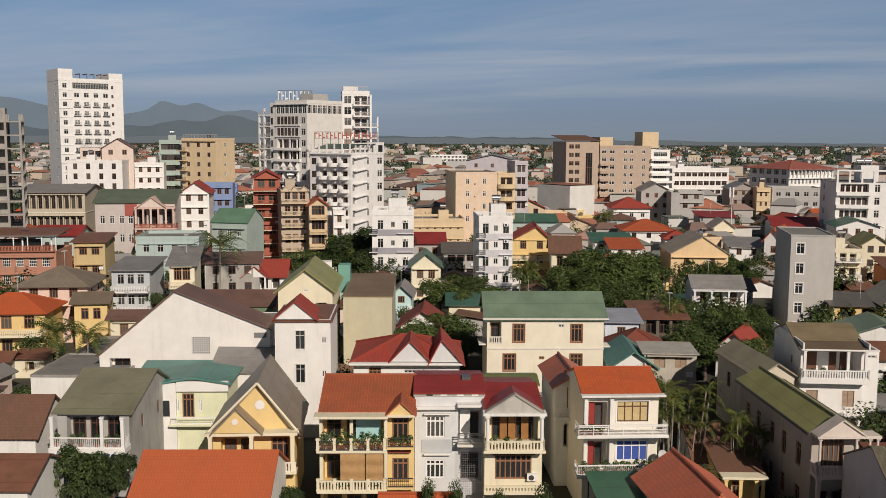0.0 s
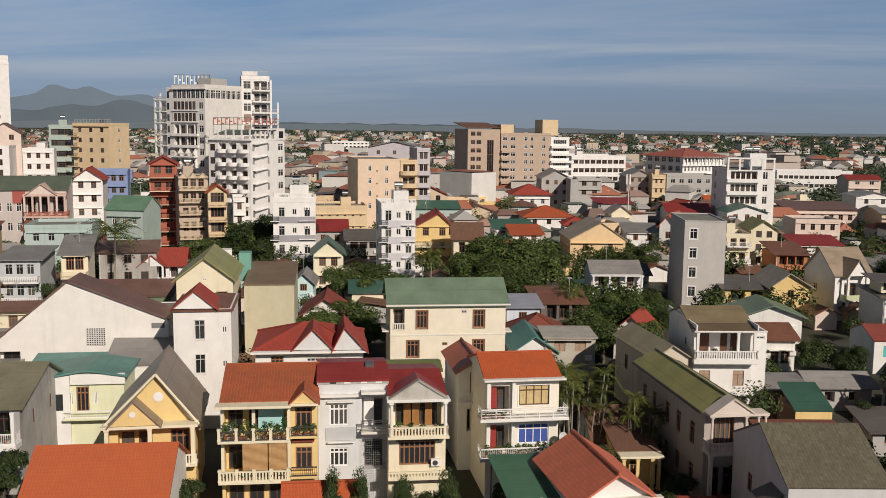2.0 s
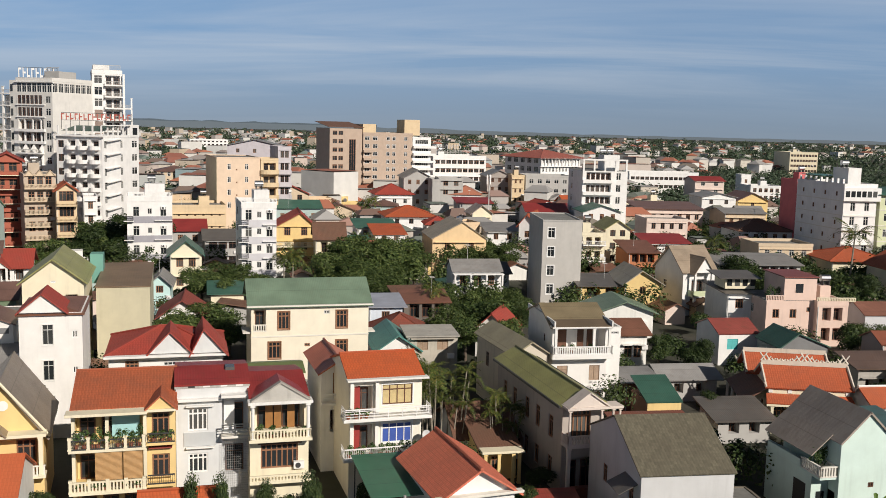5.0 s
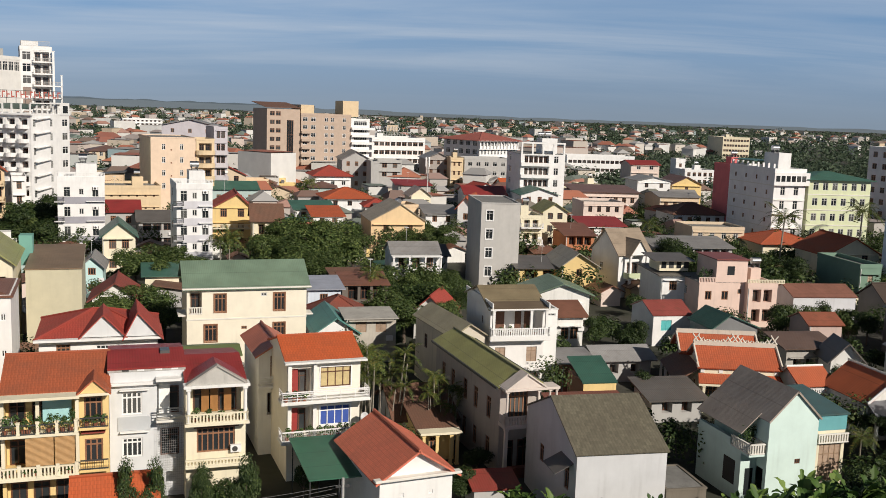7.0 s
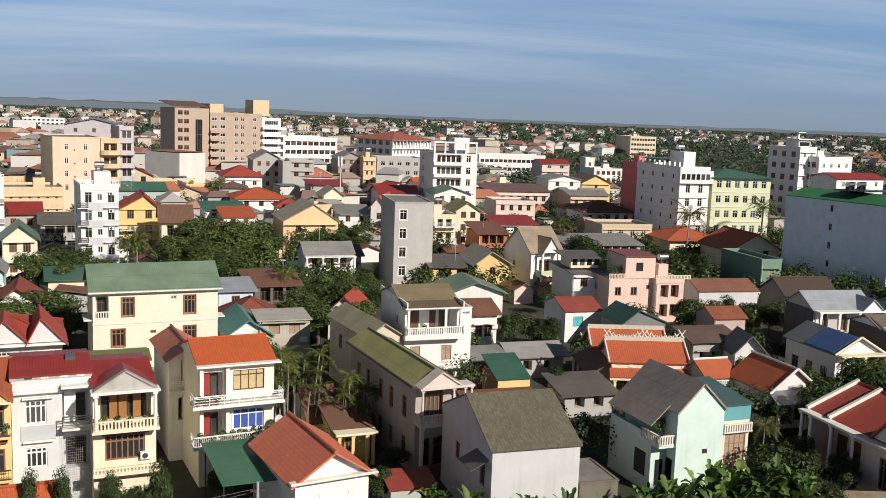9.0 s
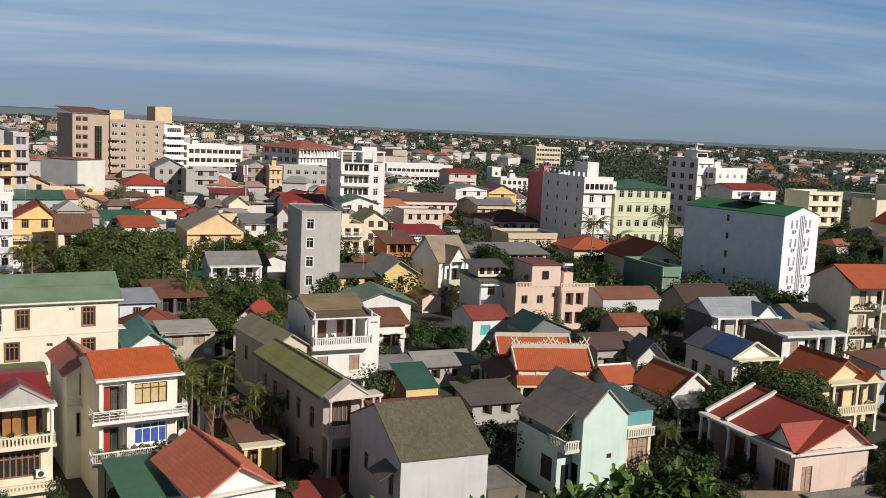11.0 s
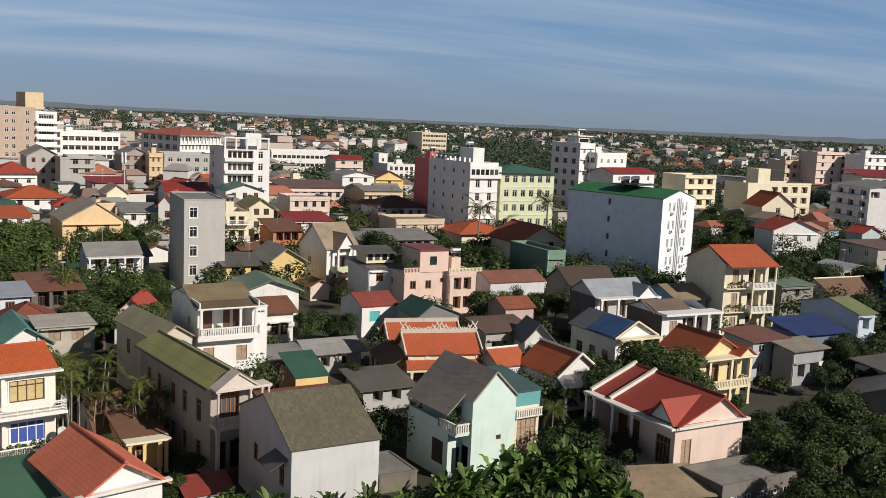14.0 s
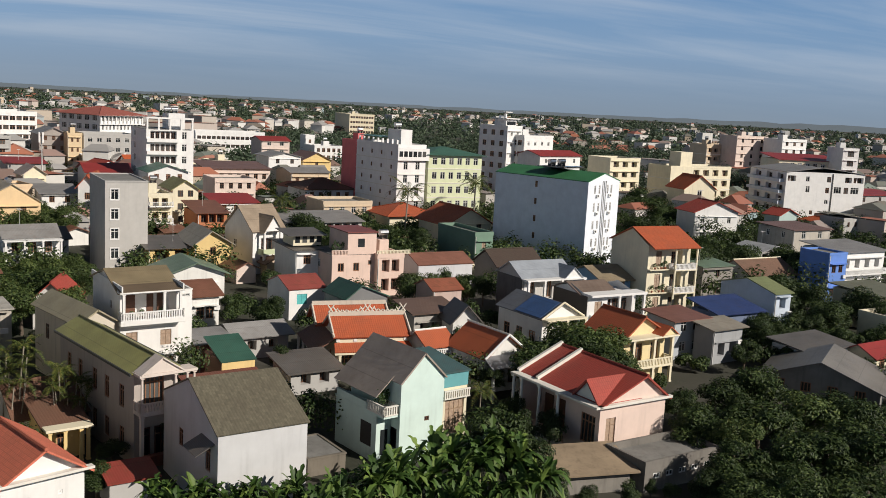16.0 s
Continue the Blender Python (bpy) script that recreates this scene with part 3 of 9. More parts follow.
def building(name, label, x, y, rot, w, h, d, wall, roof="flat", rise=1.5, rmat=None, fh=3.3, F=None, L=None, R=None, style="plain", z0=0.0,
             category="building", over=0.6, bands=False, tank=False, cap=None, at=0.5, par=0.7, base=None, group=""):
    """A building seen from afar. F, L, R: (columns, width, height) of the windows of that face, storey by storey."""
    b = House(name, label, x, y, rot, w, h, d, wall, z0, category, group)
    floors = max(1, round(h / fh))
    step = h / floors
    if F is None and w > 2.6 and h > 2.1:
        F = (max(1, int(w / 2.6)), 1.1, 1.5 if step > 2.9 else 1.1, 0, "open" if name == "shed" else "wood")
    for f, spec in (("F", F), ("L", L), ("R", R)):
        if spec:
            n, ww, wh = spec[:3]
            low = spec[3] if len(spec) > 3 else 0
            b.grid(f, floors - low, low * step + min(1.0, step - wh - 0.25), step, b.cols(f, n, 0.6), ww, wh, spec[4] if len(spec) > 4 else style)
    rnd = random.Random(round(x * 7 + y * 13))
    if F and h > 2.9:
        n, ww, wh = F[:3]
        low = F[3] if len(F) > 3 else 0
        if rnd.random() < 0.65:                # sun-shade slabs over each row of windows
            for k in range(low, floors):
                z = k * step + min(1.0, step - wh - 0.25) + wh + 0.08
                if z < h - 0.2:
                    b.plate(-w / 2 + 0.3, w / 2 - 0.3, -rnd.choice((0.3, 0.45, 0.6)), -0.004, z + 0.1, 0.1, wall, "window_hood")
        if rnd.random() < 0.4:
            b.block(w * 0.30, w * 0.30 + 0.8, -0.34, -0.004, h * 0.5, h * 0.5 + 0.55, TRIM_WHITE, "air_conditioner")
        if rnd.random() < 0.5:
            b.block(-w / 2 + 0.1, -w / 2 + 0.2, -0.1, -0.004, 0.0, h - 0.1, ALU, "downpipe")
    if h > 4.5 and rnd.random() < 0.3:         # a television aerial on a thin mast
        bm = bmesh.new()
        ax, ay, az = w * rnd.uniform(-0.3, 0.3), d * 0.5, h + (rise if roof != "flat" else 0.0)
        tube(bm, (ax, ay, az - 0.6), (ax, ay, az + 2.4), 0.03, n=5)
        tube(bm, (ax, ay - 0.7, az + 2.3), (ax, ay + 0.7, az + 2.3), 0.025, n=5)
        for k in range(4):
            tube(bm, (ax - 0.35, ay - 0.5 + k * 0.33, az + 2.3), (ax + 0.35, ay - 0.5 + k * 0.33, az + 2.3), 0.02, n=5)
        part("aerial", bm, ALU, b.ob)
    if rmat is not None and cap is None and rmat.name.startswith("roof_tile"):
        cap = rmat
    if roof == "flat" and w > 4 and d > 6 and rnd.random() < 0.55:
        sx = rnd.uniform(-0.3, 0.1) * w
        b.block(sx, sx + min(2.6, w * 0.35), d * 0.45, d * 0.45 + 2.8, h + 0.09, h + 2.3, wall, "stair_head")
        if not tank:
            b.tank(sx + 1.2, d * 0.45 + 1.2, h + 2.3, 0.5, 1.4)
    if roof == "flat":
        b.walls()
        b.deck()
        b.parapet(par, mat=wall)
    else:
        b.roof(roof, rise, rmat, over, cap=cap, at=at)
        b.walls()
    if bands:
        for k in range(1, floors):
            b.band(step * k - 0.1, 0.2, 0.1)
    if tank:
        b.tank(0.0, d * 0.6, h + 0.1)
    return b


def decks(b, floors, step, first, depth=1.2, rail="bars", x0=None, x1=None, mat=None, rmat=None):
    """Balconies one over another along the front."""
    x0 = -b.w / 2 if x0 is None else x0
    x1 = b.w / 2 if x1 is None else x1
    for k in range(floors):
        z = first + k * step
        b.plate(x0, x1, -depth, -0.004, z, 0.16, mat)
        b.rail(x0 + 0.06, x1 - 0.06, -depth + 0.08, z, 0.9, rail, rmat, back=depth - 0.2)


LEAF = leaf_mat("broad_leaf", (0.02, 0.036, 0.011), (0.045, 0.078, 0.02), (0.11, 0.145, 0.04))
PALM_LEAF = leaf_mat("palm_leaf", (0.04, 0.06, 0.014), (0.105, 0.14, 0.03), (0.24, 0.20, 0.055))
BANANA_LEAF = leaf_mat("banana_leaf", (0.03, 0.065, 0.014), (0.085, 0.155, 0.032), (0.19, 0.27, 0.06))
# leaves of the far trees: haze is mixed into the colour, paler and greyer
HAZED_LEAF = leaf_mat("hazed_leaf", (0.045, 0.07, 0.042), (0.07, 0.10, 0.058), (0.105, 0.14, 0.08))
FRESH_LEAF = leaf_mat("fresh_leaf", (0.036, 0.060, 0.017), (0.085, 0.128, 0.034), (0.17, 0.205, 0.06))
BARK = plain("bark", (0.13, 0.10, 0.075), 0.9, vary=0.45, scale=5.0)
PALM_BARK = plain("palm_bark", (0.30, 0.27, 0.22), 0.85, vary=0.4, scale=6.0)


def crown(bm, rng, centres, per, size):
    """Leaf clumps: small folded blades scattered on the shells of several uneven lobes."""
    for cx, cy, cz, rx, rz in centres:
        for _ in range(per):
            u, v = rng.uniform(0, 2 * math.pi), rng.uniform(-0.55, 1.0)
            k = rng.uniform(0.62, 1.06)
            s = math.sqrt(max(0.0, 1 - v * v))
            p = Vector((cx + rx * k * s * math.cos(u), cy + rx * k * s * math.sin(u), cz + rz * k * v))
            n = Vector((s * math.cos(u), s * math.sin(u), v + 0.5)).normalized()
            n = (n + Vector((rng.uniform(-0.6, 0.6), rng.uniform(-0.6, 0.6), rng.uniform(-0.4, 0.6)))).normalized()
            a = n.orthogonal().normalized()
            a = (Matrix.Rotation(rng.uniform(0, 6.28), 3, n) @ a)
            b = n.cross(a)
            L = size * rng.uniform(0.6, 1.3)
            q = [bm.verts.new(p + c) for c in (a * L, b * L * 0.45, -a * L, -b * L * 0.45)]
            mid = n * L * 0.18
            q[1].co += mid
            q[3].co += mid
            bm.faces.new((q[0], q[1], q[2], q[3]))


def tree(label, x, y, h, spread, seed, lobes=11, per=150, size=0.26, z0=0.0, leaf=None):
    rng = random.Random(seed)
    t = thing("tree", label, "tree", x, y, z0, rng.uniform(0, 360))
    bm = bmesh.new()
    tube(bm, (0, 0, -0.2), (0.1, 0.05, h * 0.42), 0.16 + h * 0.014, 0.11 + h * 0.006, 9)
    cs = []
    for k in range(lobes):
        a, r = k * 2.4 + rng.uniform(-0.4, 0.4), spread * 0.62 * math.sqrt(rng.uniform(0.05, 1.0))
        z = h * rng.uniform(0.46, 0.88) - 0.25 * r
        rr = spread * rng.uniform(0.30, 0.48)
        cs.append((r * math.cos(a), r * math.sin(a), z, rr, rr * rng.uniform(0.55, 0.85)))
        tube(bm, (0.1, 0.05, h * rng.uniform(0.28, 0.42)), (r * math.cos(a), r * math.sin(a), z), 0.07, 0.03, 5)
    part("trunk", bm, BARK, t)
    bm = bmesh.new()
    crown(bm, rng, cs, per, size)
    part("crown", bm, leaf or LEAF, t)
    return t


def frond(bm, rng, base, az, length, droop, lift, leafy=0.55, n=9):
    """One feathered palm leaf: a curved rib with leaflets on both sides."""
    d = Vector((math.cos(az), math.sin(az), 0))
    side = Vector((-math.sin(az), math.cos(az), 0))
    pts = []
    for i in range(n + 1):
        s = i / n
        pts.append(Vector(base) + d * length * s + Vector((0, 0, lift * s * length - droop * s * s * length)))
    for i in range(n):
        p, q = pts[i], pts[i + 1]
        w = leafy * length * (0.34 * math.sin(math.pi * min(1.0, (i + 0.9) / (n + 0.6))) + 0.03)
        fall = Vector((0, 0, -0.38 * w))
        for sg in (-1, 1):
            for e in (0.0, 0.5):
                a, b = p.lerp(q, e), p.lerp(q, e + 0.36)
                tip = a.lerp(b, 0.5) + side * sg * w + fall + d * w * 0.55
                bm.faces.new([bm.verts.new(v) for v in (a, b, tip)])


def palm(label, x, y, h, seed, leaves=16, length=2.6, z0=0.0, stems=1):
    rng = random.Random(seed)
    t = thing("palm_tree", label, "palm tree", x, y, z0)
    crown_bm, trunk = bmesh.new(), bmesh.new()
    for s in range(stems):
        ox, oy = (rng.uniform(-1.1, 1.1), rng.uniform(-1.1, 1.1)) if stems > 1 else (0, 0)
        hh = h * (1 if s == 0 else rng.uniform(0.74, 1.0))
        tx, ty = ox * 1.4 + rng.uniform(-0.3, 0.3), oy * 1.4 + rng.uniform(-0.3, 0.3)
        tube(trunk, (ox, oy, -0.2), (tx, ty, hh), 0.13 if stems == 1 else 0.075, 0.09 if stems == 1 else 0.055, 8)
        for k in range(leaves):
            frond(crown_bm, rng, (tx, ty, hh), k * 2.4 + rng.uniform(-0.3, 0.3), length * rng.uniform(0.8, 1.1), rng.uniform(0.65, 1.05), rng.uniform(0.15, 1.35), 0.62, 8)
    part("trunk", trunk, PALM_BARK, t)
    part("crown", crown_bm, PALM_LEAF, t)
    return t


def banana(label, x, y, h, seed, z0=0.0, stems=3):
    rng = random.Random(seed)
    t = thing("banana_plant", label, "banana plant", x, y, z0)
    st, lv = bmesh.new(), bmesh.new()
    for s in range(stems):
        ox, oy = rng.uniform(-0.9, 0.9), rng.uniform(-0.9, 0.9)
        hh = h * rng.uniform(0.5, 0.68)
        tube(st, (ox, oy, -0.1), (ox, oy, hh), 0.14, 0.08, 8)
        for k in range(9):
            az, L = k * 2.4 + rng.uniform(-0.4, 0.4), h * rng.uniform(0.28, 0.44)
            d, side = Vector((math.cos(az), math.sin(az), 0)), Vector((-math.sin(az), math.cos(az), 0))
            lift, droop = rng.choice((0.5, 1.0, 1.7, 2.4)) * rng.uniform(0.8, 1.2), rng.uniform(0.7, 1.5)
            L /= math.sqrt(1 + 0.35 * lift * lift)
            prev = None
            n = 11
            for i in range(n + 1):
                q = i / n
                p = Vector((ox, oy, hh)) + d * L * q + Vector((0, 0, lift * q * L - droop * q * q * L))
                w = 0.0 if i == 0 else 0.24 * math.sin(math.pi * (0.08 + 0.92 * q)) ** 0.7 + 0.015
                w *= rng.uniform(0.45, 1.15)
                row = [lv.verts.new(p + side * w + Vector((0, 0, w * 0.35))), lv.verts.new(p), lv.verts.new(p - side * w + Vector((0, 0, w * 0.35)))]
                if prev:
                    lv.faces.new((prev[0], prev[1], row[1], row[0]))
                    lv.faces.new((prev[1], prev[2], row[2], row[1]))
                prev = row
    part("stem", st, plain("banana_stem", (0.16, 0.18, 0.07), 0.6), t)
    part("leaves", lv, BANANA_LEAF, t)
    return t


# ---- ground ----
def ground_mat():
    m, tr, b = material("ground")
    v = coords(tr)
    n1, n2 = tex(tr, v, 0.05, 6.0, 0.6), tex(tr, v, 0.9, 5.0, 0.6)
    c = mix_node(tr, ramp_node(tr, n1, [(0.4, 0.0), (0.62, 1.0)]), (0.028, 0.032, 0.018), (0.07, 0.062, 0.052))
    c = mix_node(tr, ramp_node(tr, n2, [(0.35, 0.0), (0.7, 0.7)]), c, (0.045, 0.045, 0.03))
    tr.links.new(c, b.inputs["Base Color"])
    b.inputs["Roughness"].default_value = 0.95
    bump(tr, b, n2, 0.5, 0.1)
    return m


bm = bmesh.new()
S = 4800
for r0, r1 in ((0, S),):
    vs = [bm.verts.new((S * math.cos(k * math.pi / 32), S * math.sin(k * math.pi / 32), 0)) for k in range(64)]
    bm.faces.new(vs)
me = mesh_of("ground", bm, ground_mat())
tagged(new("ground", me), "dusty earth and rough grass of a flat river plain", "ground", kind="structure")

# ---- the row of three town houses ----
P_YELLOW, P_WHITE, P_CREAM = paint((0.76, 0.56, 0.25), 0.35), paint(WHITE, 0.3), paint((0.78, 0.71, 0.53), 0.4)
P_GREYWHITE, P_LIGHT, P_MINT = paint((0.66, 0.67, 0.67), 0.35), paint((0.78, 0.77, 0.73), 0.45), paint((0.62, 0.76, 0.70), 0.3)
P_PINK, P_PEACH, P_GREY = paint(PINK, 0.3), paint(PEACH, 0.35), paint((0.47, 0.46, 0.44), 0.4)
P_PALE = paint((0.72, 0.74, 0.52), 0.3)
T_ORANGE, T_RED, T_BROWN = tiles(ORANGE_TILE, moss=0.22), tiles(RED_TILE, moss=0.25), tiles(BROWN_TILE, moss=0.5)
T_STRIPE = sheet((0.56, 0.17, 0.09), 0.42, 0.08, "ribbed_tile")
T_TERRA = tiles((0.49, 0.105, 0.038), moss=0.3)
T_GREY = tiles((0.17, 0.152, 0.105), moss=0.55, vary=0.6)
S_RED, S_GREEN, S_OLIVE = sheet((0.31, 0.042, 0.038)), sheet((0.06, 0.15, 0.11)), sheet((0.31, 0.30, 0.11), rust=0.15)
S_GREY, S_RUST, S_BLUE = sheet((0.27, 0.26, 0.25)), sheet((0.22, 0.10, 0.065), rust=0.7), sheet((0.06, 0.16, 0.42))
S_SAGE, S_DARK = sheet((0.17, 0.24, 0.17), rust=0.15), sheet((0.13, 0.12, 0.11))
S_TEAL, S_BROWN = sheet((0.10, 0.27, 0.24)), sheet((0.19, 0.11, 0.09), rust=0.4)
LEAFY = leaf_mat("pot_leaf", (0.03, 0.06, 0.015), (0.06, 0.12, 0.03), (0.12, 0.18, 0.05))
CLAY = plain("clay_pot", (0.30, 0.11, 0.06), 0.8)


def pot_plant(x, y, z, h=0.8, seed=0, spread=0.32):
    """A shrub in a clay pot."""
    rng = random.Random(seed)
    t = thing("potted_plant", "bushy green plant in a clay pot on a balcony", "potted plant", x, y, z, group="balcony plants")
    bm = bmesh.new()
    tube(bm, (0, 0, 0), (0, 0, 0.3), 0.12, 0.19, 10)
    part("pot", bm, CLAY, t)
    bm = bmesh.new()
    crown(bm, rng, [(0, 0, 0.3 + h * 0.4, spread, h * 0.45), (0.1, 0.05, 0.3 + h * 0.7, spread * 0.7, h * 0.3)], 45, 0.11)
    part("foliage", bm, LEAFY, t)


def pots(b, x0, x1, y, z, n, seed, h=0.8):
    rng = random.Random(seed)
    for i in range(n):
        p = b.ob.matrix_world @ Vector((x0 + (x1 - x0) * (i + rng.uniform(0.2, 0.8)) / n, y, z))
        pot_plant(p.x, p.y, p.z, h * rng.uniform(0.6, 1.2), seed * 31 + i)


def air_unit(b, f, u, z):
    """An outdoor air-conditioner box on the wall."""
    bm = bmesh.new()
    box(bm, -0.4, 0.4, -0.33, -0.003, 0, 0.55)
    ob = part("air_conditioner", bm, TRIM_WHITE, b.ob, "white outdoor air-conditioner box", b.face(f)[1] @ pose(u, 0, z))
    bm = bmesh.new()
    tube(bm, (-0.08, -0.335, 0.27), (-0.08, -0.35, 0.27), 0.21, n=14)
    part("fan_guard", bm, IRON, ob)


def row_house_yellow():
    b = House("town_house", "yellow three-storey town house with orange tiled roof and planted balconies", -5.7, 71.7, 1.0, 7.2, 9.2, 10.0, P_YELLOW)
    w = b.w
    xb = w / 2 - 2.15                      # where the bay begins
    for z, hh in ((6.65, 1.95), (3.5, 2.3), (0.3, 2.3)):
        b.window("F", (xb + w / 2) / 2, z + 0.15, xb + w / 2 - 0.5, hh - 0.1, "open", name="loggia")
        b.window("F", w - 1.05, z + 0.25, 1.25, 1.75, "wood")
    T_ROW = tiles((0.45, 0.115, 0.048), moss=0.35)
    b.roof("gable_x", 1.55, T_ROW, 0.12, cap=T_ROW)
    b.walls()
    for z in (6.5, 3.35):
        b.plate(-w / 2 - 0.15, xb + 0.1, -1.35, -0.004, z, 0.2, P_CREAM)
        b.plate(xb + 0.1, w / 2, -0.85, -0.004, z + 0.1, 0.2, P_YELLOW)
        b.rail(xb + 0.2, w / 2 - 0.08, -0.78, z + 0.1, 0.75, "bars", IRON)
        for i in range(5):
            b.column(-w / 2 - 0.05 + i * (xb + w / 2) / 4, -1.25, z, z + 0.95, 0.1, P_CREAM)
    b.rail(-w / 2, xb, -1.25, 3.35, 0.8, "baluster", P_CREAM)
    b.rail(-w / 2, xb, -1.25, 6.5, 0.75, "bars", IRON)
    for x in (-w / 2 + 0.12, -0.3 + (xb - w / 2) / 2 + 0.2, xb):
        b.column(x, -0.3, 6.5, 8.95, 0.12, P_CREAM)
        b.column(x, -0.3, 3.35, 6.3, 0.12, P_CREAM)
    b.plate(-w / 2 - 0.35, xb + 0.2, -1.3, 0.0, 9.12, 0.2, P_CREAM, "eave_slab")
    b.plate(xb + 0.05, w / 2 + 0.05, -1.05, 0.0, 9.16, 0.18, P_CREAM, "eave_slab")
    b.pediment(xb + 0.15, w / 2, -0.85, 9.17, 0.95, 2.6, T_ROW, P_YELLOW, 0.2)
    # inner rooms: a pale blue upper room, bamboo blinds below
    b.block(-0.9, 1.05, 0.6, 0.66, 6.75, 8.7, paint((0.35, 0.60, 0.62), 0.2), "inner_wall", "pale blue plaster")
    for xa, xc in ((-1.95, -0.1), (-0.02, xb - 0.15)):
        bm = bmesh.new()
        prev = None
        for k in range(49):
            row = [bm.verts.new((x, -1.25 - 0.03 * (k % 2), 4.2 + k * 0.0425)) for x in (xa, xc)]
            if prev:
                bm.faces.new((prev[0], prev[1], row[1], row[0]))
            prev = row
        part("bamboo_blind", bm, plain("bamboo", (0.46, 0.27, 0.11), 0.6), b.ob, "rolled-down bamboo blind")
    b.block(xb + 0.25, w / 2 - 0.25, -0.35, -0.003, 6.0, 6.15, T_RED, "awning")
    pots(b, -w / 2 + 0.2, xb - 0.2, -1.05, 6.51, 9, 3, 1.25)
    pots(b, -w / 2 + 0.2, xb - 0.2, -1.05, 3.36, 5, 4, 0.5)
    pots(b, xb + 0.3, w / 2 - 0.2, -0.6, 6.61, 3, 5, 0.5)
    air_unit(b, "F", 0.45, 6.85)


def row_house_grey():
    b = House("town_house", "narrow white and grey town house with white grilled windows", 0.6, 73.4, 1.0, 5.4, 9.9, 7.3, P_GREYWHITE)
    w = b.w
    xs = w / 2 - 2.1
    for z in (6.6, 3.3):
        b.window("F", 1.6, z, 1.45, 1.75 if z > 5 else 1.5, "wood", TRIM_WHITE)
    for z in (6.35, 3.0):
        b.window("F", w - 1.05, z, 1.9, 2.5, "open", name="stair_opening")
    b.walls()
    b.deck()
    b.block(-w / 2 + 0.55, xs - 0.35, -0.06, -0.003, 5.4, 6.45, paint((0.50, 0.52, 0.53), 0.3), "plaster_panel", "grey plastered panel")
    b.plate(-w / 2 - 0.02, xs + 0.1, -0.45, 0.0, 9.15, 0.2, P_WHITE, "eave_slab")
    b.plate(xs, w / 2, -0.9, 0.0, 9.45, 0.2, P_WHITE, "eave_slab")
    b.plate(-w / 2 + 0.7, xs - 0.5, -0.35, -0.07, 8.6, 0.1, P_WHITE, "window_hood")
    b.plate(-w / 2 + 0.7, xs - 0.5, -0.35, -0.07, 5.35, 0.1, P_WHITE, "window_hood")
    b.plate(xs, w / 2, -1.0, -0.004, 6.3, 0.18)
    b.rail(xs + 0.05, w / 2 - 0.05, -0.92, 6.3, 0.95, "pipe", STEEL)
    b.block(xs + 0.25, xs + 1.05, 0.55, 0.6, 6.4, 8.7, P_WHITE, "inner_wall")
    b.rail(-w / 2, w / 2, 0.05, 9.9, 0.34, "solid", concrete((0.47, 0.46, 0.43)), "parapet")
    for i, x in enumerate((-w / 2 + 0.9, -w / 2 + 2.0, 0.6, 1.75)):
        b.block(x, x + 0.5, -0.055, -0.042, 9.96, 10.18, IRON if i == 0 else TRIM_WHITE, "parapet_vent")
    b.roof("gable_x", 0.55, S_RED, 0.12, z=10.26, y0=0.0, y1=7.0)
    b.block(1.05, 1.75, 2.3, 3.35, 10.55, 10.86, GLASS, "roof_light")
    # netting over the lower stairwell
    bm = bmesh.new()
    for k in range(14):
        x = xs + 0.1 + k * 0.145
        box(bm, x, x + 0.012, -0.55, -0.54, 0.3, 6.0)
    for k in range(30):
        box(bm, xs + 0.1, w / 2 - 0.05, -0.55, -0.54, 0.35 + k * 0.19, 0.362 + k * 0.19)
    part("safety_net", bm, plain("grey_net", (0.33, 0.33, 0.33), 0.8), b.ob)


def row_house_cream():
    b = House("town_house", "cream town house with grey gable, brown doors and balustraded balcony", 5.5, 71.5, 1.0, 4.4, 9.4, 10.0, P_CREAM)
    w = b.w
    b.window("F", w / 2, 6.9, w - 0.7, 2.1, "open", name="loggia")
    b.window("F", w / 2, 3.95, w - 1.6, 1.9, "wood")
    b.roof("gable_x", 0.85, S_RED, 0.08)
    b.walls()
    b.plate(-w / 2 - 0.15, w / 2 + 0.15, -1.15, -0.004, 6.55, 0.22, P_CREAM)
    b.rail(-w / 2, w / 2, -1.05, 6.55, 0.75, "baluster", P_CREAM, back=0.9)
    b.plate(-w / 2 - 0.1, w / 2 + 0.1, -1.0, -0.004, 3.25, 0.2, P_CREAM)
    b.rail(-w / 2, w / 2, -0.92, 3.25, 0.5, "baluster", P_CREAM)
    b.plate(-w / 2 - 0.2, w / 2 + 0.2, -1.1, 0.0, 9.42, 0.22, P_LIGHT, "eave_slab")
    b.pediment(-w / 2 + 0.1, w / 2 - 0.1, -0.85, 9.43, 1.35, 0.5, concrete((0.40, 0.37, 0.33)), concrete((0.50, 0.48, 0.44)), 0.12)
    b.pediment(-w / 2 + 0.2, w / 2 - 0.2, -0.34, 9.43, 1.2, 2.6, S_RED, P_CREAM, 0.05, "rear_gable")
    for x in (-w / 2 + 0.15, w / 2 - 0.15):
        b.column(x, -0.95, 6.55, 9.2, 0.14, P_LIGHT, False)
    for x in (-0.75, -0.1, 0.9):
        b.block(x - 0.28, x + 0.28, 0.5, 0.56, 6.95, 8.85, plain("door_wood", (0.34, 0.16, 0.05), 0.45), "door")
    b.block(-w / 2 + 0.55, w / 2 - 0.55, -0.45, -0.003, 5.98, 6.08, WOOD, "awning")
    air_unit(b, "F", w - 0.75, 3.9)
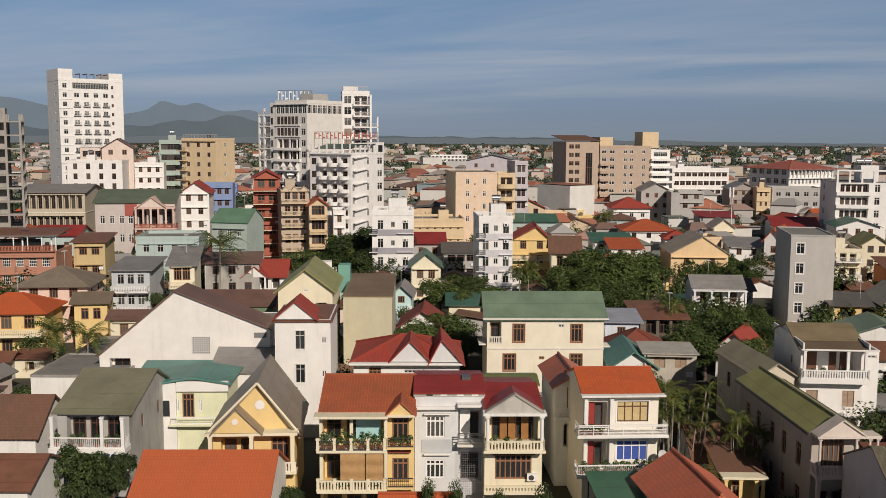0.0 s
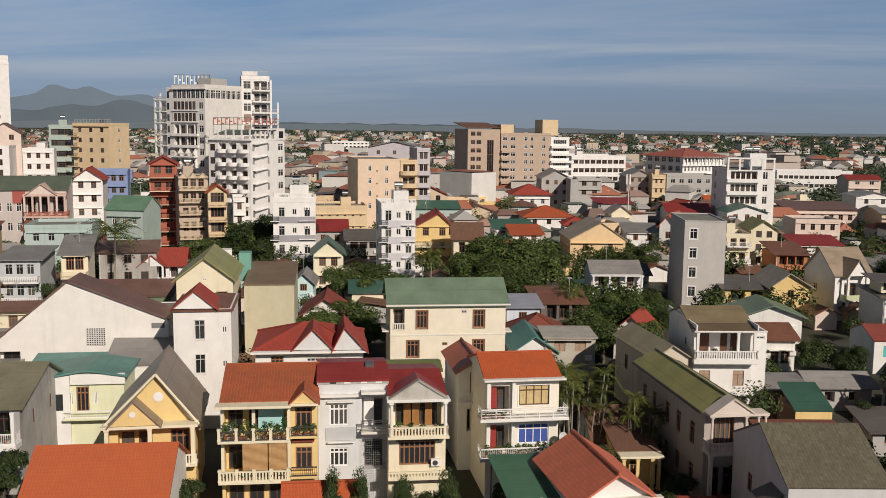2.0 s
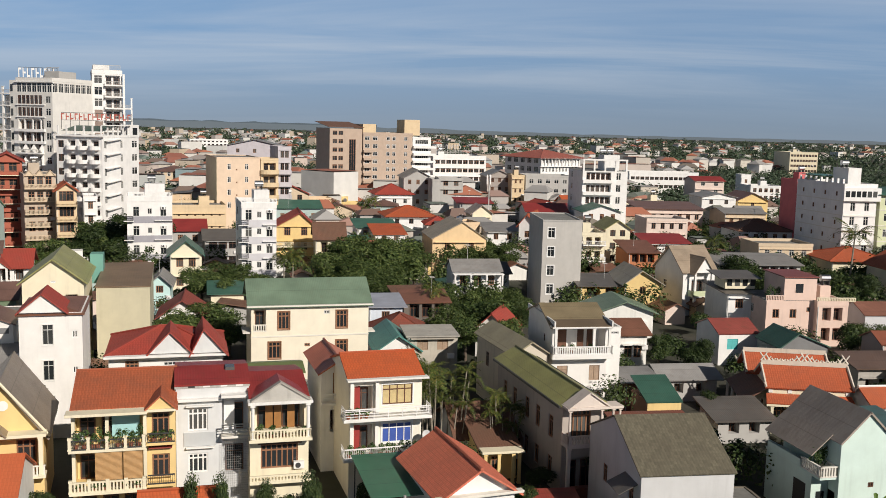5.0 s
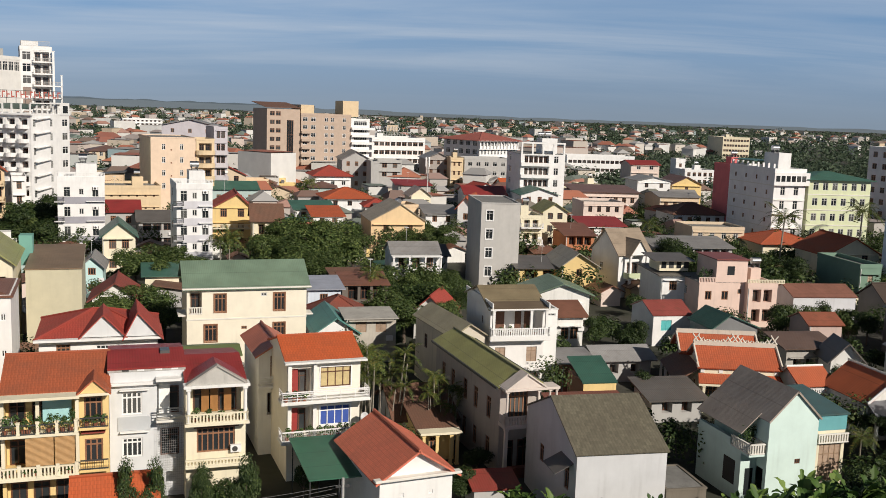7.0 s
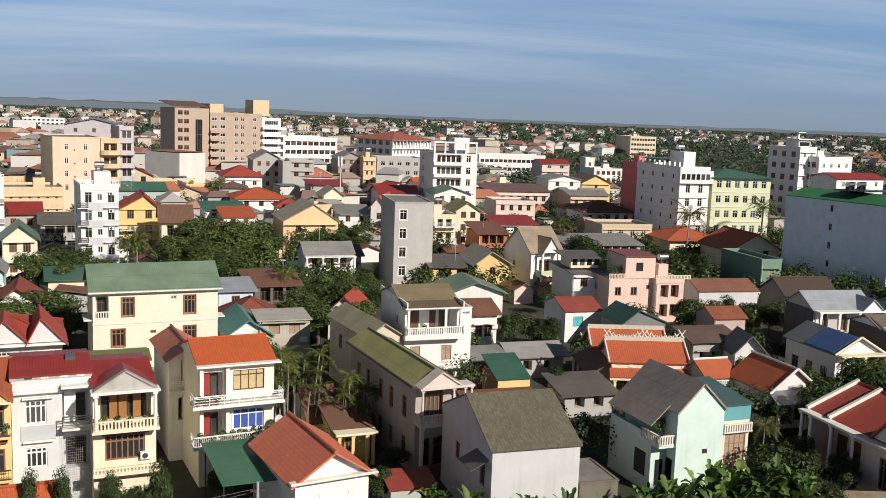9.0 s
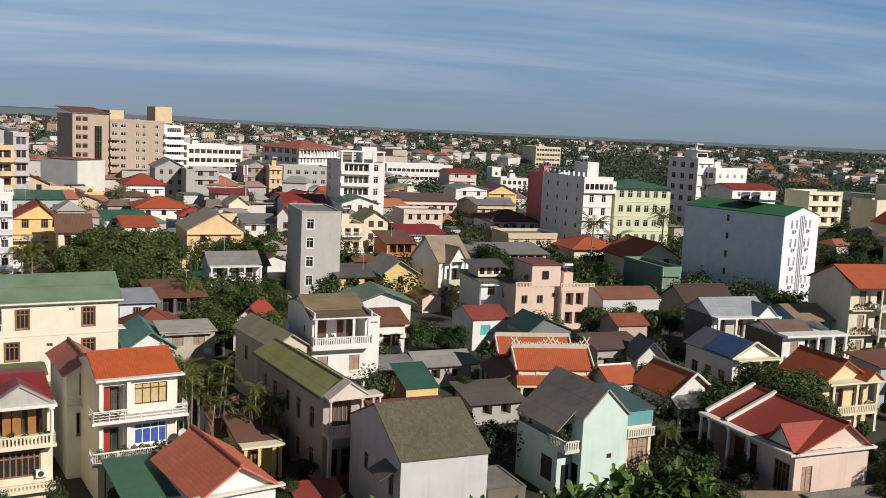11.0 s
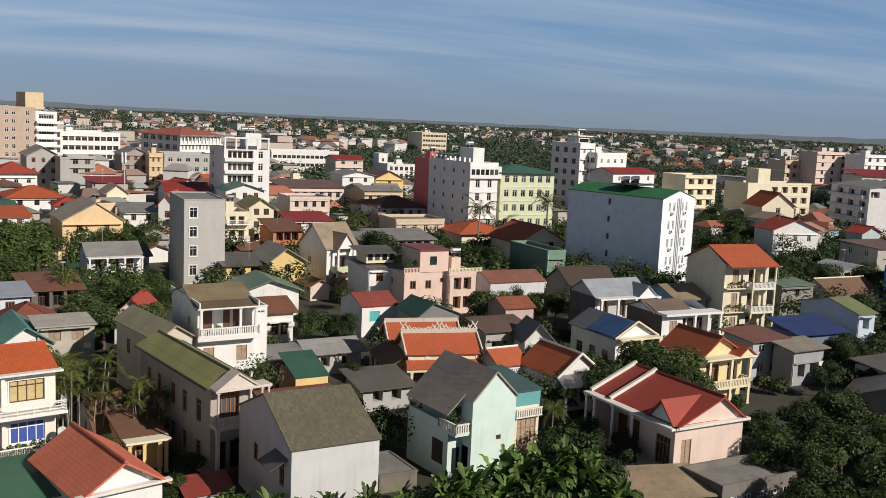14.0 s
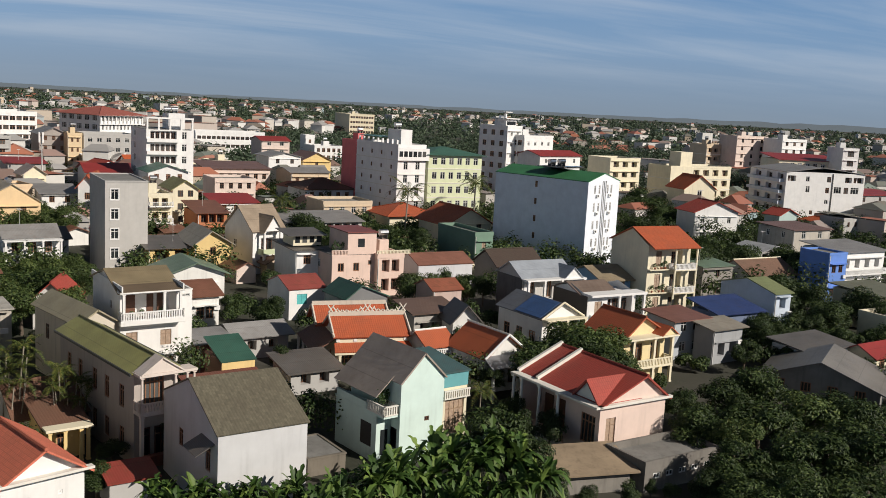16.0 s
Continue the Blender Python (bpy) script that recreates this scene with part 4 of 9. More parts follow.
    pots(b, -w / 2 + 0.3, w / 2 - 0.3, -0.8, 6.56, 4, 8, 0.7)


row_house_yellow()
row_house_grey()
row_house_cream()


def cream_house():
    b = House("house", "cream two-storey house with sage green sheet roof and brown windows", 11.6, 106.4, 1.0, 13.1, 10.0, 8.5, paint((0.80, 0.74, 0.60), 0.2))
    w = b.w
    k = w / 206.0
    for px, z, ww, hh, s in ((56, 7.2, 1.25, 2.0, "wood"), (158, 7.2, 1.25, 2.0, "wood"), (131, 8.85, 0.65, 0.4, "far"), (40, 3.9, 1.35, 1.9, "wood"), (97, 5.2, 0.6, 0.35, "far"), (158, 3.9, 1.3, 1.9, "wood")):
        b.window("F", px * k, z, ww, hh, s, WOOD_MID if s == "wood" else None)
        if s == "wood":
            b.surround("F", px * k, z, ww, hh, WOOD_MID, 0.1)
    b.window("F", 0.95, 7.0, 1.3, 2.6, "open", name="corner_loggia")
    b.roof("gable_x", 2.3, S_SAGE, 0.45, thick=0.1)
    b.walls()
    b.plate(-w / 2 - 0.5, w / 2 + 0.5, -0.45, 0.0, 9.95, 0.16, TRIM, "eave_slab")
    b.band(6.35, 0.14, 0.05, faces="F")
    b.rail(-w / 2 + 0.3, -w / 2 + 1.6, 0.06, 7.0, 0.8, "baluster", TRIM)
    b.plate(w / 2, w / 2 + 0.9, 0.6, 2.6, 6.6, 0.16)
    b.plate(-w / 2 - 0.9, -w / 2, 0.3, 3.6, 6.9, 0.16)


cream_house()


def balcony_house():
    b = House("house", "white three-storey house with orange tiled roof and long balconies", 14.2, 74.4, 3.0, 6.0, 10.0, 7.5, paint((0.80, 0.75, 0.64), 0.25))
    w = b.w
    for z in (7.1, 3.9):
        b.window("F", 1.15, z, 1.5, 2.2, "open", name="loggia")
        b.window("F", w - 2.05, z + 0.55, 2.5, 1.65, "plain", WOOD if z > 5 else TRIM_WHITE)
        b.surround("F", w - 2.05, z + 0.55, 2.5, 1.65, TRIM_WHITE, 0.1)
    for z, pane in ((7.1, plain("cream_pane", (0.56, 0.44, 0.22), 0.5)), (3.9, BLUE)):
        b.block(w / 2 - 3.24, w / 2 - 0.86, 0.112, 0.118, z + 0.6, z + 2.15, pane, "shutter_leaf")
    b.roof("gable_x", 1.2, T_ORANGE, 0.2, cap=T_ORANGE, at=0.45)
    b.walls()
    for z in (7.0, 3.8):
        b.plate(-w / 2 - 0.75, w / 2 + 0.45, -1.6, -0.004, z, 0.22, P_LIGHT)
        b.rail(-w / 2 - 0.65, w / 2 + 0.35, -1.5, z, 0.85, "pipe" if z > 5 else "bars", TRIM_WHITE, back=1.3)
    b.plate(-w / 2 - 0.3, w / 2 + 0.4, -0.75, 0.0, 9.96, 0.16, P_LIGHT, "eave_slab")
    for x in (-w / 2 + 0.15, -w / 2 + 2.2):
        b.column(x, -0.25, 7.0, 9.8, 0.14, P_LIGHT)
        b.column(x, -0.25, 3.8, 6.8, 0.14, P_LIGHT)
    b.block(-w / 2 + 0.45, -w / 2 + 0.95, 0.35, 0.4, 7.15, 9.2, plain("red_door", (0.30, 0.035, 0.03), 0.5), "door")
    b.block(-w / 2 + 0.45, -w / 2 + 0.95, 0.35, 0.4, 3.95, 6.0, plain("red_door", (0.30, 0.035, 0.03), 0.5), "door")
    pots(b, -w / 2 - 0.5, w / 2 + 0.2, -1.25, 3.81, 11, 12, 0.8)
    pots(b, -w / 2 - 0.5, -w / 2 + 1.5, -1.25, 7.01, 4, 13, 0.5)
    # satellite dish on the lower balcony
    bm = bmesh.new()
    bmesh.ops.create_cone(bm, cap_ends=False, segments=18, radius1=0.42, radius2=0.05, depth=0.16, matrix=pose(w / 2 + 0.15, -1.3, 5.3, 70, 0, 20))
    part("satellite_dish", bm, plain("dish_grey", (0.5, 0.5, 0.5), 0.5), b.ob)
    tube_bm = bmesh.new()
    tube(tube_bm, (w / 2 + 0.15, -1.3, 3.8), (w / 2 + 0.15, -1.3, 5.25), 0.03)
    part("dish_pole", tube_bm, IRON, b.ob)
    # the stair wing with its arched window under a small red gable
    c = House("house_wing", "white stair wing with arched window under a red tiled gable", 11.3, 80.8, 3.0, 3.1, 9.0, 7.5, P_LIGHT)
    c.window("F", c.w / 2, 6.75, 1.1, 2.0, "wood")
    c.window("F", c.w / 2, 3.5, 1.6, 2.0, "open")
    bm = bmesh.new()
    for k in range(12):
        a0, a1 = math.pi * k / 12, math.pi * (k + 1) / 12
        q = [(0.75 * math.cos(a), -0.05, 8.75 + 0.75 * math.sin(a)) for a in (a0, a1)] + [(0.55 * math.cos(a), -0.05, 8.75 + 0.55 * math.sin(a)) for a in (a1, a0)]
        bm.faces.new([bm.verts.new(p) for p in q])
    part("arch_moulding", bm, P_WHITE, c.ob)
    c.roof("gable_y", 0.95, T_STRIPE, 0.4, cap=T_STRIPE)
    c.walls()
    c.plate(-c.w / 2 - 0.1, c.w / 2, -0.9, -0.004, 6.3, 0.2, P_LIGHT)
    c.rail(-c.w / 2, c.w / 2 - 0.1, -0.8, 6.3, 0.85, "pipe", TRIM_WHITE)


balcony_house()

# ---- low foreground: orange roof, tree garden, shed ----


def simple(name, label, pos, d, wall, roof, rise, rmat, wins=(), over=0.4, cap=None, at=0.5, category="house", hipin=None, z0=0.0):
    b = House(name, label, *pos, d, wall, z0, category)
    for f, u, z, w, h, s in wins:
        width = b.face(f)[0]
        b.window(f, u * width, z, w, h, s)
    if roof == "flat":
        b.walls()
        b.deck()
        b.parapet(rise, mat=rmat or wall)
    else:
        b.roof(roof, rise, rmat, over, cap=cap, at=at, hipin=hipin)
        b.walls()
    return b


simple("house", "low house under a broad bright orange tiled roof", (-16.9, 64.2, 1.0, 9.5, 4.6), 9.6, P_LIGHT, "gable_x", 2.4, tiles((0.54, 0.125, 0.045), moss=0.12, vary=0.94, joint=0.86, relief=0.15), [("F", 0.3, 1.0, 1.2, 1.3, "wood")], 0.25)
b = simple("house", "grey concrete house with olive roof over a railed veranda", (-28.9, 77.8, -1.0, 6.0, 7.3), 11.0, concrete((0.42, 0.41, 0.39)), "gable_x", 2.0, sheet((0.23, 0.22, 0.15), rust=0.3),
           [("F", 0.5, 4.6, 4.4, 2.3, "open"), ("R", 0.3, 5.0, 0.5, 1.2, "far"), ("R", 0.7, 5.0, 0.5, 1.2, "far")], 0.35, at=0.62)
b.plate(-b.w / 2 - 0.2, b.w / 2 + 0.1, -1.5, -0.004, 4.6, 0.5, P_WHITE)
b.rail(-b.w / 2 - 0.1, b.w / 2, -1.4, 4.6, 0.9, "bars", TRIM_WHITE, back=1.2)
for x in (-b.w / 2 + 0.1, 1.2, b.w / 2 - 0.1):
    b.column(x, -1.3, 4.6, 7.2, 0.13, P_WHITE)
bm = bmesh.new()
slab(bm, ((-b.w / 2, -2.6, 2.9), (b.w / 2 - 0.5, -2.6, 2.9), (b.w / 2 - 0.5, -1.45, 4.2), (-b.w / 2, -1.45, 4.2)), 0.05)
part("awning", bm, plain("white_sheet", (0.72, 0.72, 0.74), 0.5), b.ob, "white sheet awning")
for k in range(13):
    bm = bmesh.new()
    x = -b.w / 2 + 0.05 + k * (b.w - 0.6) / 13
    slab(bm, ((x, -2.62, 2.90), (x + 0.26, -2.62, 2.90), (x + 0.26, -1.47, 4.21), (x, -1.47, 4.21)), 0.03)
    part("awning_stripe", bm, plain("awning_blue", (0.05, 0.10, 0.34), 0.5), b.ob)
pots(b, -b.w / 2, b.w / 2, -1.1, 4.61, 6, 21, 0.9)
simple("house", "small house with a steep weathered brown tiled roof", (-38.2, 81.1, 0.0, 6.0, 4.2), 7.5, P_LIGHT, "gable_x", 2.6, T_BROWN, [("F", 0.5, 1.2, 1.0, 1.2, "wood")], 0.4)
b = simple("shed", "plaster shed with a rusted brown sheet roof", (-32.4, 66.5, 0.0, 5.6, 5.0), 6.5, P_LIGHT, "gable_x", 1.4, S_RUST, [("F", 0.35, 2.2, 3.5, 1.9, "open")], 0.4, category="shed")

b = simple("house", "yellow house with steep grey gabled roof and round gable vent", (-15.0, 74.8, 4.0, 6.5, 6.8), 9.0, P_YELLOW, "gable_y", 3.9, sheet((0.27, 0.22, 0.17), rust=0.4),
           [("F", 0.3, 3.9, 2.6, 2.2, "open"), ("F", 0.82, 3.9, 1.4, 2.2, "wood"), ("R", 0.3, 4.2, 1.0, 1.2, "wood")], 0.5, at=0.56)
w = b.w
b.plate(-w / 2 - 0.4, w / 2 + 0.3, -1.3, -0.004, 6.8, 0.22, P_CREAM, "eave_slab")
b.pediment(-w / 2 + 0.2, 0.7, -1.25, 6.85, 1.9, 1.3, sheet((0.27, 0.22, 0.17), rust=0.4), P_YELLOW, 0.2)
for x0, x1, y, z0, z1 in ((-w / 2 - 0.5, w * 0.06, -0.52, 6.5, 10.65), (w / 2 + 0.5, w * 0.06, -0.52, 6.4, 10.65)):
    bm = bmesh.new()
    tube(bm, (x0, y, z0), (x1, y, z1), 0.11, n=6)
    part("verge_board", bm, P_CREAM, b.ob)
bm = bmesh.new()
tube(bm, (-w / 2 + 1.95, -1.3, 7.75), (-w / 2 + 1.95, -1.252, 7.75), 0.24, n=16)
part("gable_vent", bm, TRIM_WHITE, b.ob)
for x in (-w / 2, -w / 2 + 3.2, w / 2 - 0.1):
    b.column(x, -1.1, 3.6, 6.6, 0.15, P_CREAM)
b.plate(-w / 2 - 0.3, w / 2 + 0.2, -1.25, -0.004, 3.6, 0.2, P_CREAM)
b.rail(-w / 2 - 0.2, w / 2 + 0.1, -1.15, 3.6, 0.8, "baluster", TRIM)
bm = bmesh.new()
tube(bm, (w * 0.08, -0.06, 8.75), (w * 0.08, -0.002, 8.75), 0.38, n=20)
part("gable_vent", bm, TRIM_WHITE, b.ob)

b = simple("house", "pale green house with white gabled front and dark wooden door", (-23.0, 87.2, 2.0, 6.2, 7.4), 5.5, P_PALE, "gable_y", 0.5, S_TEAL,
           [("F", 0.42, 4.0, 1.1, 2.3, "wood"), ("F", 0.26, 4.6, 0.35, 1.2, "far"), ("F", 0.6, 4.6, 0.35, 1.2, "far"), ("F", 0.06, 4.4, 0.6, 1.6, "far")], 0.5)
b.block(-b.w / 2 + 1.6, b.w / 2 + 0.15, -0.3, -0.003, 6.55, 7.5, P_WHITE, "fascia")
b.block(-b.w / 2 - 0.15, -b.w / 2 + 1.55, -0.28, -0.003, 0.0, 7.38, P_WHITE, "white_bay")
b.block(-b.w / 2 + 0.25, -b.w / 2 + 0.95, -0.3, -0.281, 4.2, 5.7, GLASS, "window")
b.rail(-b.w / 2 + 1.2, b.w / 2 - 1.0, -0.8, 3.6, 0.7, "bars", TRIM_WHITE)
b.plate(-b.w / 2 + 1.0, b.w / 2 - 0.6, -0.95, -0.004, 3.6, 0.2, P_PALE)
simple("house", "low house with a wide teal sheet roof", (-26.2, 92.7, 2.0, 7.7, 6.2), 5.0, P_LIGHT, "shed", 0.7, S_TEAL, (), 0.3)
simple("outbuilding", "flat-roofed outbuilding with stained concrete roof", (-37.3, 96.1, 0.0, 9.2, 5.5), 10.0, P_LIGHT, "flat", 0.25, concrete((0.33, 0.31, 0.29)), (), category="outbuilding")
simple("outbuilding", "low flat concrete roof with debris along its edge", (-37.7, 104.4, 4.0, 7.0, 5.2), 12.0, P_LIGHT, "flat", 0.4, concrete((0.25, 0.22, 0.20)), (), category="outbuilding")

# the white hall with the broad gable
b = House("hall", "white hall with a broad plain gable and dark red sheet roof", -27.3, 100.5, 1.0, 18.1, 6.9, 5.0, paint((0.78, 0.75, 0.71), 0.25), category="hall")
b.window("F", b.w * 0.42, 4.0, 0.45, 0.45, "far")
b.window("F", b.w * 0.12, 5.0, 2.2, 1.5, "open")
w, xm = b.w, -b.w / 2 + b.w * 0.45
b.walls()
bm = bmesh.new()
for y in (0.0, 5.0):
    bm.faces.new([bm.verts.new(p) for p in ((-w / 2, y, 6.9), (w / 2, y, 6.9), (w / 2, y, 9.7), (xm, y, 13.7))])
bm.faces.new([bm.verts.new(p) for p in ((w / 2, 0, 6.9), (w / 2, 5, 6.9), (w / 2, 5, 9.7), (w / 2, 0, 9.7))])
part("gable_wall", bm, b.wall, b.ob)
bm = bmesh.new()
slab(bm, ((-w / 2 - 0.3, 5.3, 6.75), (-w / 2 - 0.3, -0.3, 6.75), (xm, -0.3, 13.85), (xm, 5.3, 13.85)), 0.14)
slab(bm, ((w / 2 + 0.3, -0.3, 9.7), (w / 2 + 0.3, 5.3, 9.7), (xm, 5.3, 13.85), (xm, -0.3, 13.85)), 0.14)
part("roof", bm, S_BROWN, b.ob)
# the shade behind the pierced vent, laid on the wall as a dark sheet
b.block(-w / 2 + w * 0.595 - 0.95, -w / 2 + w * 0.595 + 0.95, -0.012, -0.003, 7.0, 8.8, DARK, "vent_shadow")
bm = bmesh.new()
lattice(bm, [-0.95 + 1.9 * (k // 2) / 8 + (0.1 if k % 2 else 0.0) for k in range(17)], [1.8 * (k // 2) / 9 + (0.08 if k % 2 else 0.0) for k in range(19)], lambda i, j: i % 2 == 0 or j % 2 == 0, -0.08, -0.014)
part("vent_block", bm, paint((0.62, 0.60, 0.58), 0.5), b.ob, "pierced block vent", pose(-w / 2 + w * 0.595, 0, 7.0))
b.block(w / 2 - 1.7, w / 2 - 0.4, -0.05, -0.003, 8.75, 9.3, plain("vent_louvre", (0.20, 0.20, 0.20), 0.7), "louvre")
air_unit(b, "F", w * 0.035, 4.2)
simple("outbuilding", "white annexe with ventilation slots beside the hall", (-19.1, 101.2, 3.0, 2.3, 9.6), 9.0, paint((0.78, 0.75, 0.71), 0.25), "flat", 0.15, None, [("F", 0.45, 8.4, 1.0, 0.55, "far")], category="outbuilding")
simple("outbuilding", "lean-to with grey sheet roof below the hall", (-19.6, 94.7, 3.0, 7.2, 6.4), 6.0, P_LIGHT, "shed", 1.4, S_GREY, (), 0.2, category="outbuilding")
# white four-storey house with two small gables
b = House("house", "tall narrow white house with a red gable and grey-framed windows", -13.8, 93.9, 2.0, 5.5, 12.0, 9.0, paint((0.80, 0.78, 0.75), 0.25))
for z in (9.0, 5.6, 2.2):
    b.window("F", b.w * 0.45, z, 0.95, 1.9, "plain")
    b.surround("F", b.w * 0.45, z, 0.95, 1.9, P_WHITE, 0.1)
    b.window("F", b.w * 0.88, z + 0.6, 0.5, 0.7, "far")
b.roof("hip", 0.5, S_RUST, 0.25)
b.walls()
b.pediment(-b.w / 2, b.w / 2 - 1.4, -0.3, 12.1, 1.7, 5.0, T_RED, P_WHITE, 0.25)
air_unit(b, "L", 8.0, 7.5)
b = simple("house", "cream house with an olive gabled roof and white gable edge", (-15.9, 110.6, 2.0, 6.3, 12.4), 12.0, P_CREAM, "gable_y", 2.4, S_OLIVE, [("F", 0.8, 9.2, 1.3, 1.6, "open"), ("F", 0.5, 12.1, 0.5, 0.25, "far")], 0.5)
b = simple("shed", "long shed with dark red roof and a green lean-to", (-26.9, 123.7, 2.0, 9.8, 8.2), 8.0, paint((0.40, 0.38, 0.22), 0.4), "gable_x", 1.4, S_BROWN, [("F", k / 9, 6.6, 0.4, 1.2, "far") for k in range(1, 9)], category="shed")
bm = bmesh.new()
slab(bm, ((-b.w / 2, -3.0, 6.5), (b.w / 2, -3.0, 6.5), (b.w / 2, -0.004, 7.9), (-b.w / 2, -0.004, 7.9)), 0.08)
part("lean_to_roof", bm, sheet((0.20, 0.27, 0.17), rust=0.2), b.ob, "faded green sheets")
b.block(-b.w / 2 + 0.1, b.w / 2 - 0.1, -2.85, -2.7, 0.0, 6.44, paint((0.40, 0.36, 0.24), 0.6), "front_wall")
for k in range(9):
    b.block(-b.w / 2 + 0.6 + k * 1.05, -b.w / 2 + 0.95 + k * 1.05, -2.9, -2.853, 4.6, 5.9, GLASS, "slit_window")
# blank khaki wall house
b = simple("house", "tall khaki house with a blank wall and brown sheet roof", (-9.0, 115.0, 1.0, 5.9, 10.9), 13.0, paint((0.54, 0.50, 0.36), 0.3), "shed", 0.9, sheet((0.23, 0.16, 0.10), 0.3, 0.4), (), 0.1)
b.block(-b.w / 2 - 1.3, -b.w / 2 + 0.2, 8.0, 10.2, 10.0, 13.6, paint((0.16, 0.36, 0.30), 0.2), "stair_head")
# red double gables
b = simple("house", "white house with two red tiled gables and an arched window", (-3.4, 91.5, 1.0, 10.3, 8.4), 9.0, P_WHITE, "hip", 1.7, T_RED, [("F", 0.2, 6.4, 1.2, 1.4, "wood"), ("F", 0.55, 6.4, 1.6, 1.2, "grille"), ("F", 0.72, 6.4, 1.6, 1.2, "grille")], 0.4, cap=T_RED)
w = b.w
b.pediment(-1.6, w * 0.22, -0.5, 8.5, 2.0, 5.0, T_RED, P_GREYWHITE, 0.3)
b.pediment(w * 0.22, w / 2 + 0.2, -0.7, 8.5, 2.2, 6.0, T_RED, P_GREYWHITE, 0.3, peak=0.35)
b.plate(-w / 2 - 0.4, w / 2 + 0.3, -0.9, 0.0, 8.4, 0.2, TRIM_WHITE, "eave_slab")
simple("house", "low house with dark green sheet roof behind the row", (5.1, 82.3, 1.0, 6.5, 8.6), 4.0, P_LIGHT, "gable_x", 0.4, sheet((0.16, 0.20, 0.08)), (), 0.2)

# ---- right of the row: garden, palms, red gable, long house ----
T_CORAL = tiles((0.70, 0.19, 0.11), moss=0.25)
b = simple("house", "white house with red tiled gabled roof", (18.2, 60.9, 6.0, 5.4, 5.2), 8.5, P_WHITE, "gable_y", 1.75, T_CORAL, [("F", 0.3, 3.6, 0.3, 0.3, "far"), ("F", 0.7, 3.6, 0.3, 0.3, "far")], 0.5, cap=T_CORAL)
b.plate(-b.w / 2 - 0.5, b.w / 2 + 0.5, -0.55, 0.0, 5.2, 0.18, TRIM, "eave_slab")
b = thing("canopy", "open canopy of dark green sheets on thin posts", "canopy", 13.5, 64.2, 0, 1)
bm = bmesh.new()
slab(bm, ((-2.2, 0, 4.0), (2.2, 0, 4.0), (1.9, 7.4, 4.6), (-2.4, 7.4, 4.6)), 0.08)
part("roof_sheet", bm, sheet((0.05, 0.15, 0.095), 0.9, 0.1), b)
for x in (-2.1, 0.0, 2.0):
    for y in (0.1, 7.2):
        bm = bmesh.new()
        tube(bm, (x, y, 0), (x, y, 3.95 + y * 0.08), 0.05)
        part("post", bm, IRON, b)
simple("house", "low house with an orange tiled roof below the row", (-1.6, 65.4, 1.0, 5.3, 3.2), 3.6, P_LIGHT, "gable_x", 1.2, T_ORANGE, (), 0.3, cap=T_ORANGE)
b = simple("gatehouse", "small yellow porch house with a dark brown roof", (24.5, 76.3, -2.0, 3.1, 2.9), 5.0, P_YELLOW, "shed", 0.9, T_BROWN, [("F", 0.4, 0.6, 0.7, 1.5, "wood")])
for k in (-0.48, -0.1, 0.3, 0.48):
    b.column(b.w * k, -1.2, 0, 2.7, 0.13, P_YELLOW)
b.plate(-b.w / 2 - 0.3, b.w / 2 + 0.3, -1.5, 0.0, 2.95, 0.2, P_CREAM, "porch_roof")
simple("house", "old house with a dark brown tiled roof among palms", (25.5, 81.0, -2.0, 6.7, 2.4), 8.0, P_LIGHT, "gable_x", 2.0, T_BROWN, [("F", 0.8, 0.8, 1.2, 1.5, "wood")], 0.5)

b = House("house", "long two-storey house with moss-green sheet roof and pedimented balcony", 30.2, 71.7, 2.0, 3.7, 7.9, 16.0, paint((0.43, 0.38, 0.34), 0.75))
w = b.w
b.window("F", w * 0.42, 4.9, 1.9, 2.5, "wood")
b.window("F", w * 0.52, 0.2, w * 0.8, 3.0, "open")
for u in (2.2, 4.8, 8.0, 10.6, 13.6):
    b.window("L", u, 4.3, 0.95, 1.9, "wood")
    b.window("L", u, 1.0, 0.95, 1.7, "wood")
b.roof("gable_y", 0.95, S_OLIVE, 0.35)
b.walls()
OLD = paint((0.66, 0.58, 0.52), 0.6)
b.plate(-w / 2 - 0.1, w / 2 + 0.9, -1.4, -0.004, 4.7, 0.25, OLD)
b.rail(-w / 2, w / 2 + 0.8, -1.3, 4.7, 0.8, "baluster", OLD, back=1.2)
b.plate(-w / 2 - 0.2, w / 2 + 1.0, -1.5, 0.0, 7.85, 0.22, OLD, "eave_slab")
b.pediment(-w / 2 + 0.05, w / 2 - 0.3, -1.4, 7.86, 1.15, 1.3, OLD, OLD, 0.15)
for x in (-w / 2 + 0.1, w * 0.28, w / 2 + 0.2, w / 2 + 0.8):
    b.column(x, -1.25, 4.7, 7.63, 0.11, OLD, False)
    if x < 0 or x > w / 2 + 0.5:
        b.column(x, -1.25, 0.0, 4.45, 0.14, OLD)
for sx in (-1, 1):
    b.block(sx * (w / 2 + 0.42) - 0.07, sx * (w / 2 + 0.42) + 0.07, -0.3, 16.3, 7.55, 7.74, IRON, "gutter")
bm = bmesh.new()
tube(bm, (0, -0.34, 8.9), (0, 16.3, 8.9), 0.09, n=6)
part("ridge_cap", bm, sheet((0.20, 0.19, 0.08), rust=0.2), b.ob)
b.block(-w / 2 + 0.3, w / 2 - 0.2, -0.9, -0.3, 0.0, 0.9, plain("old_brick", (0.24, 0.08, 0.05), 0.8), "counter")
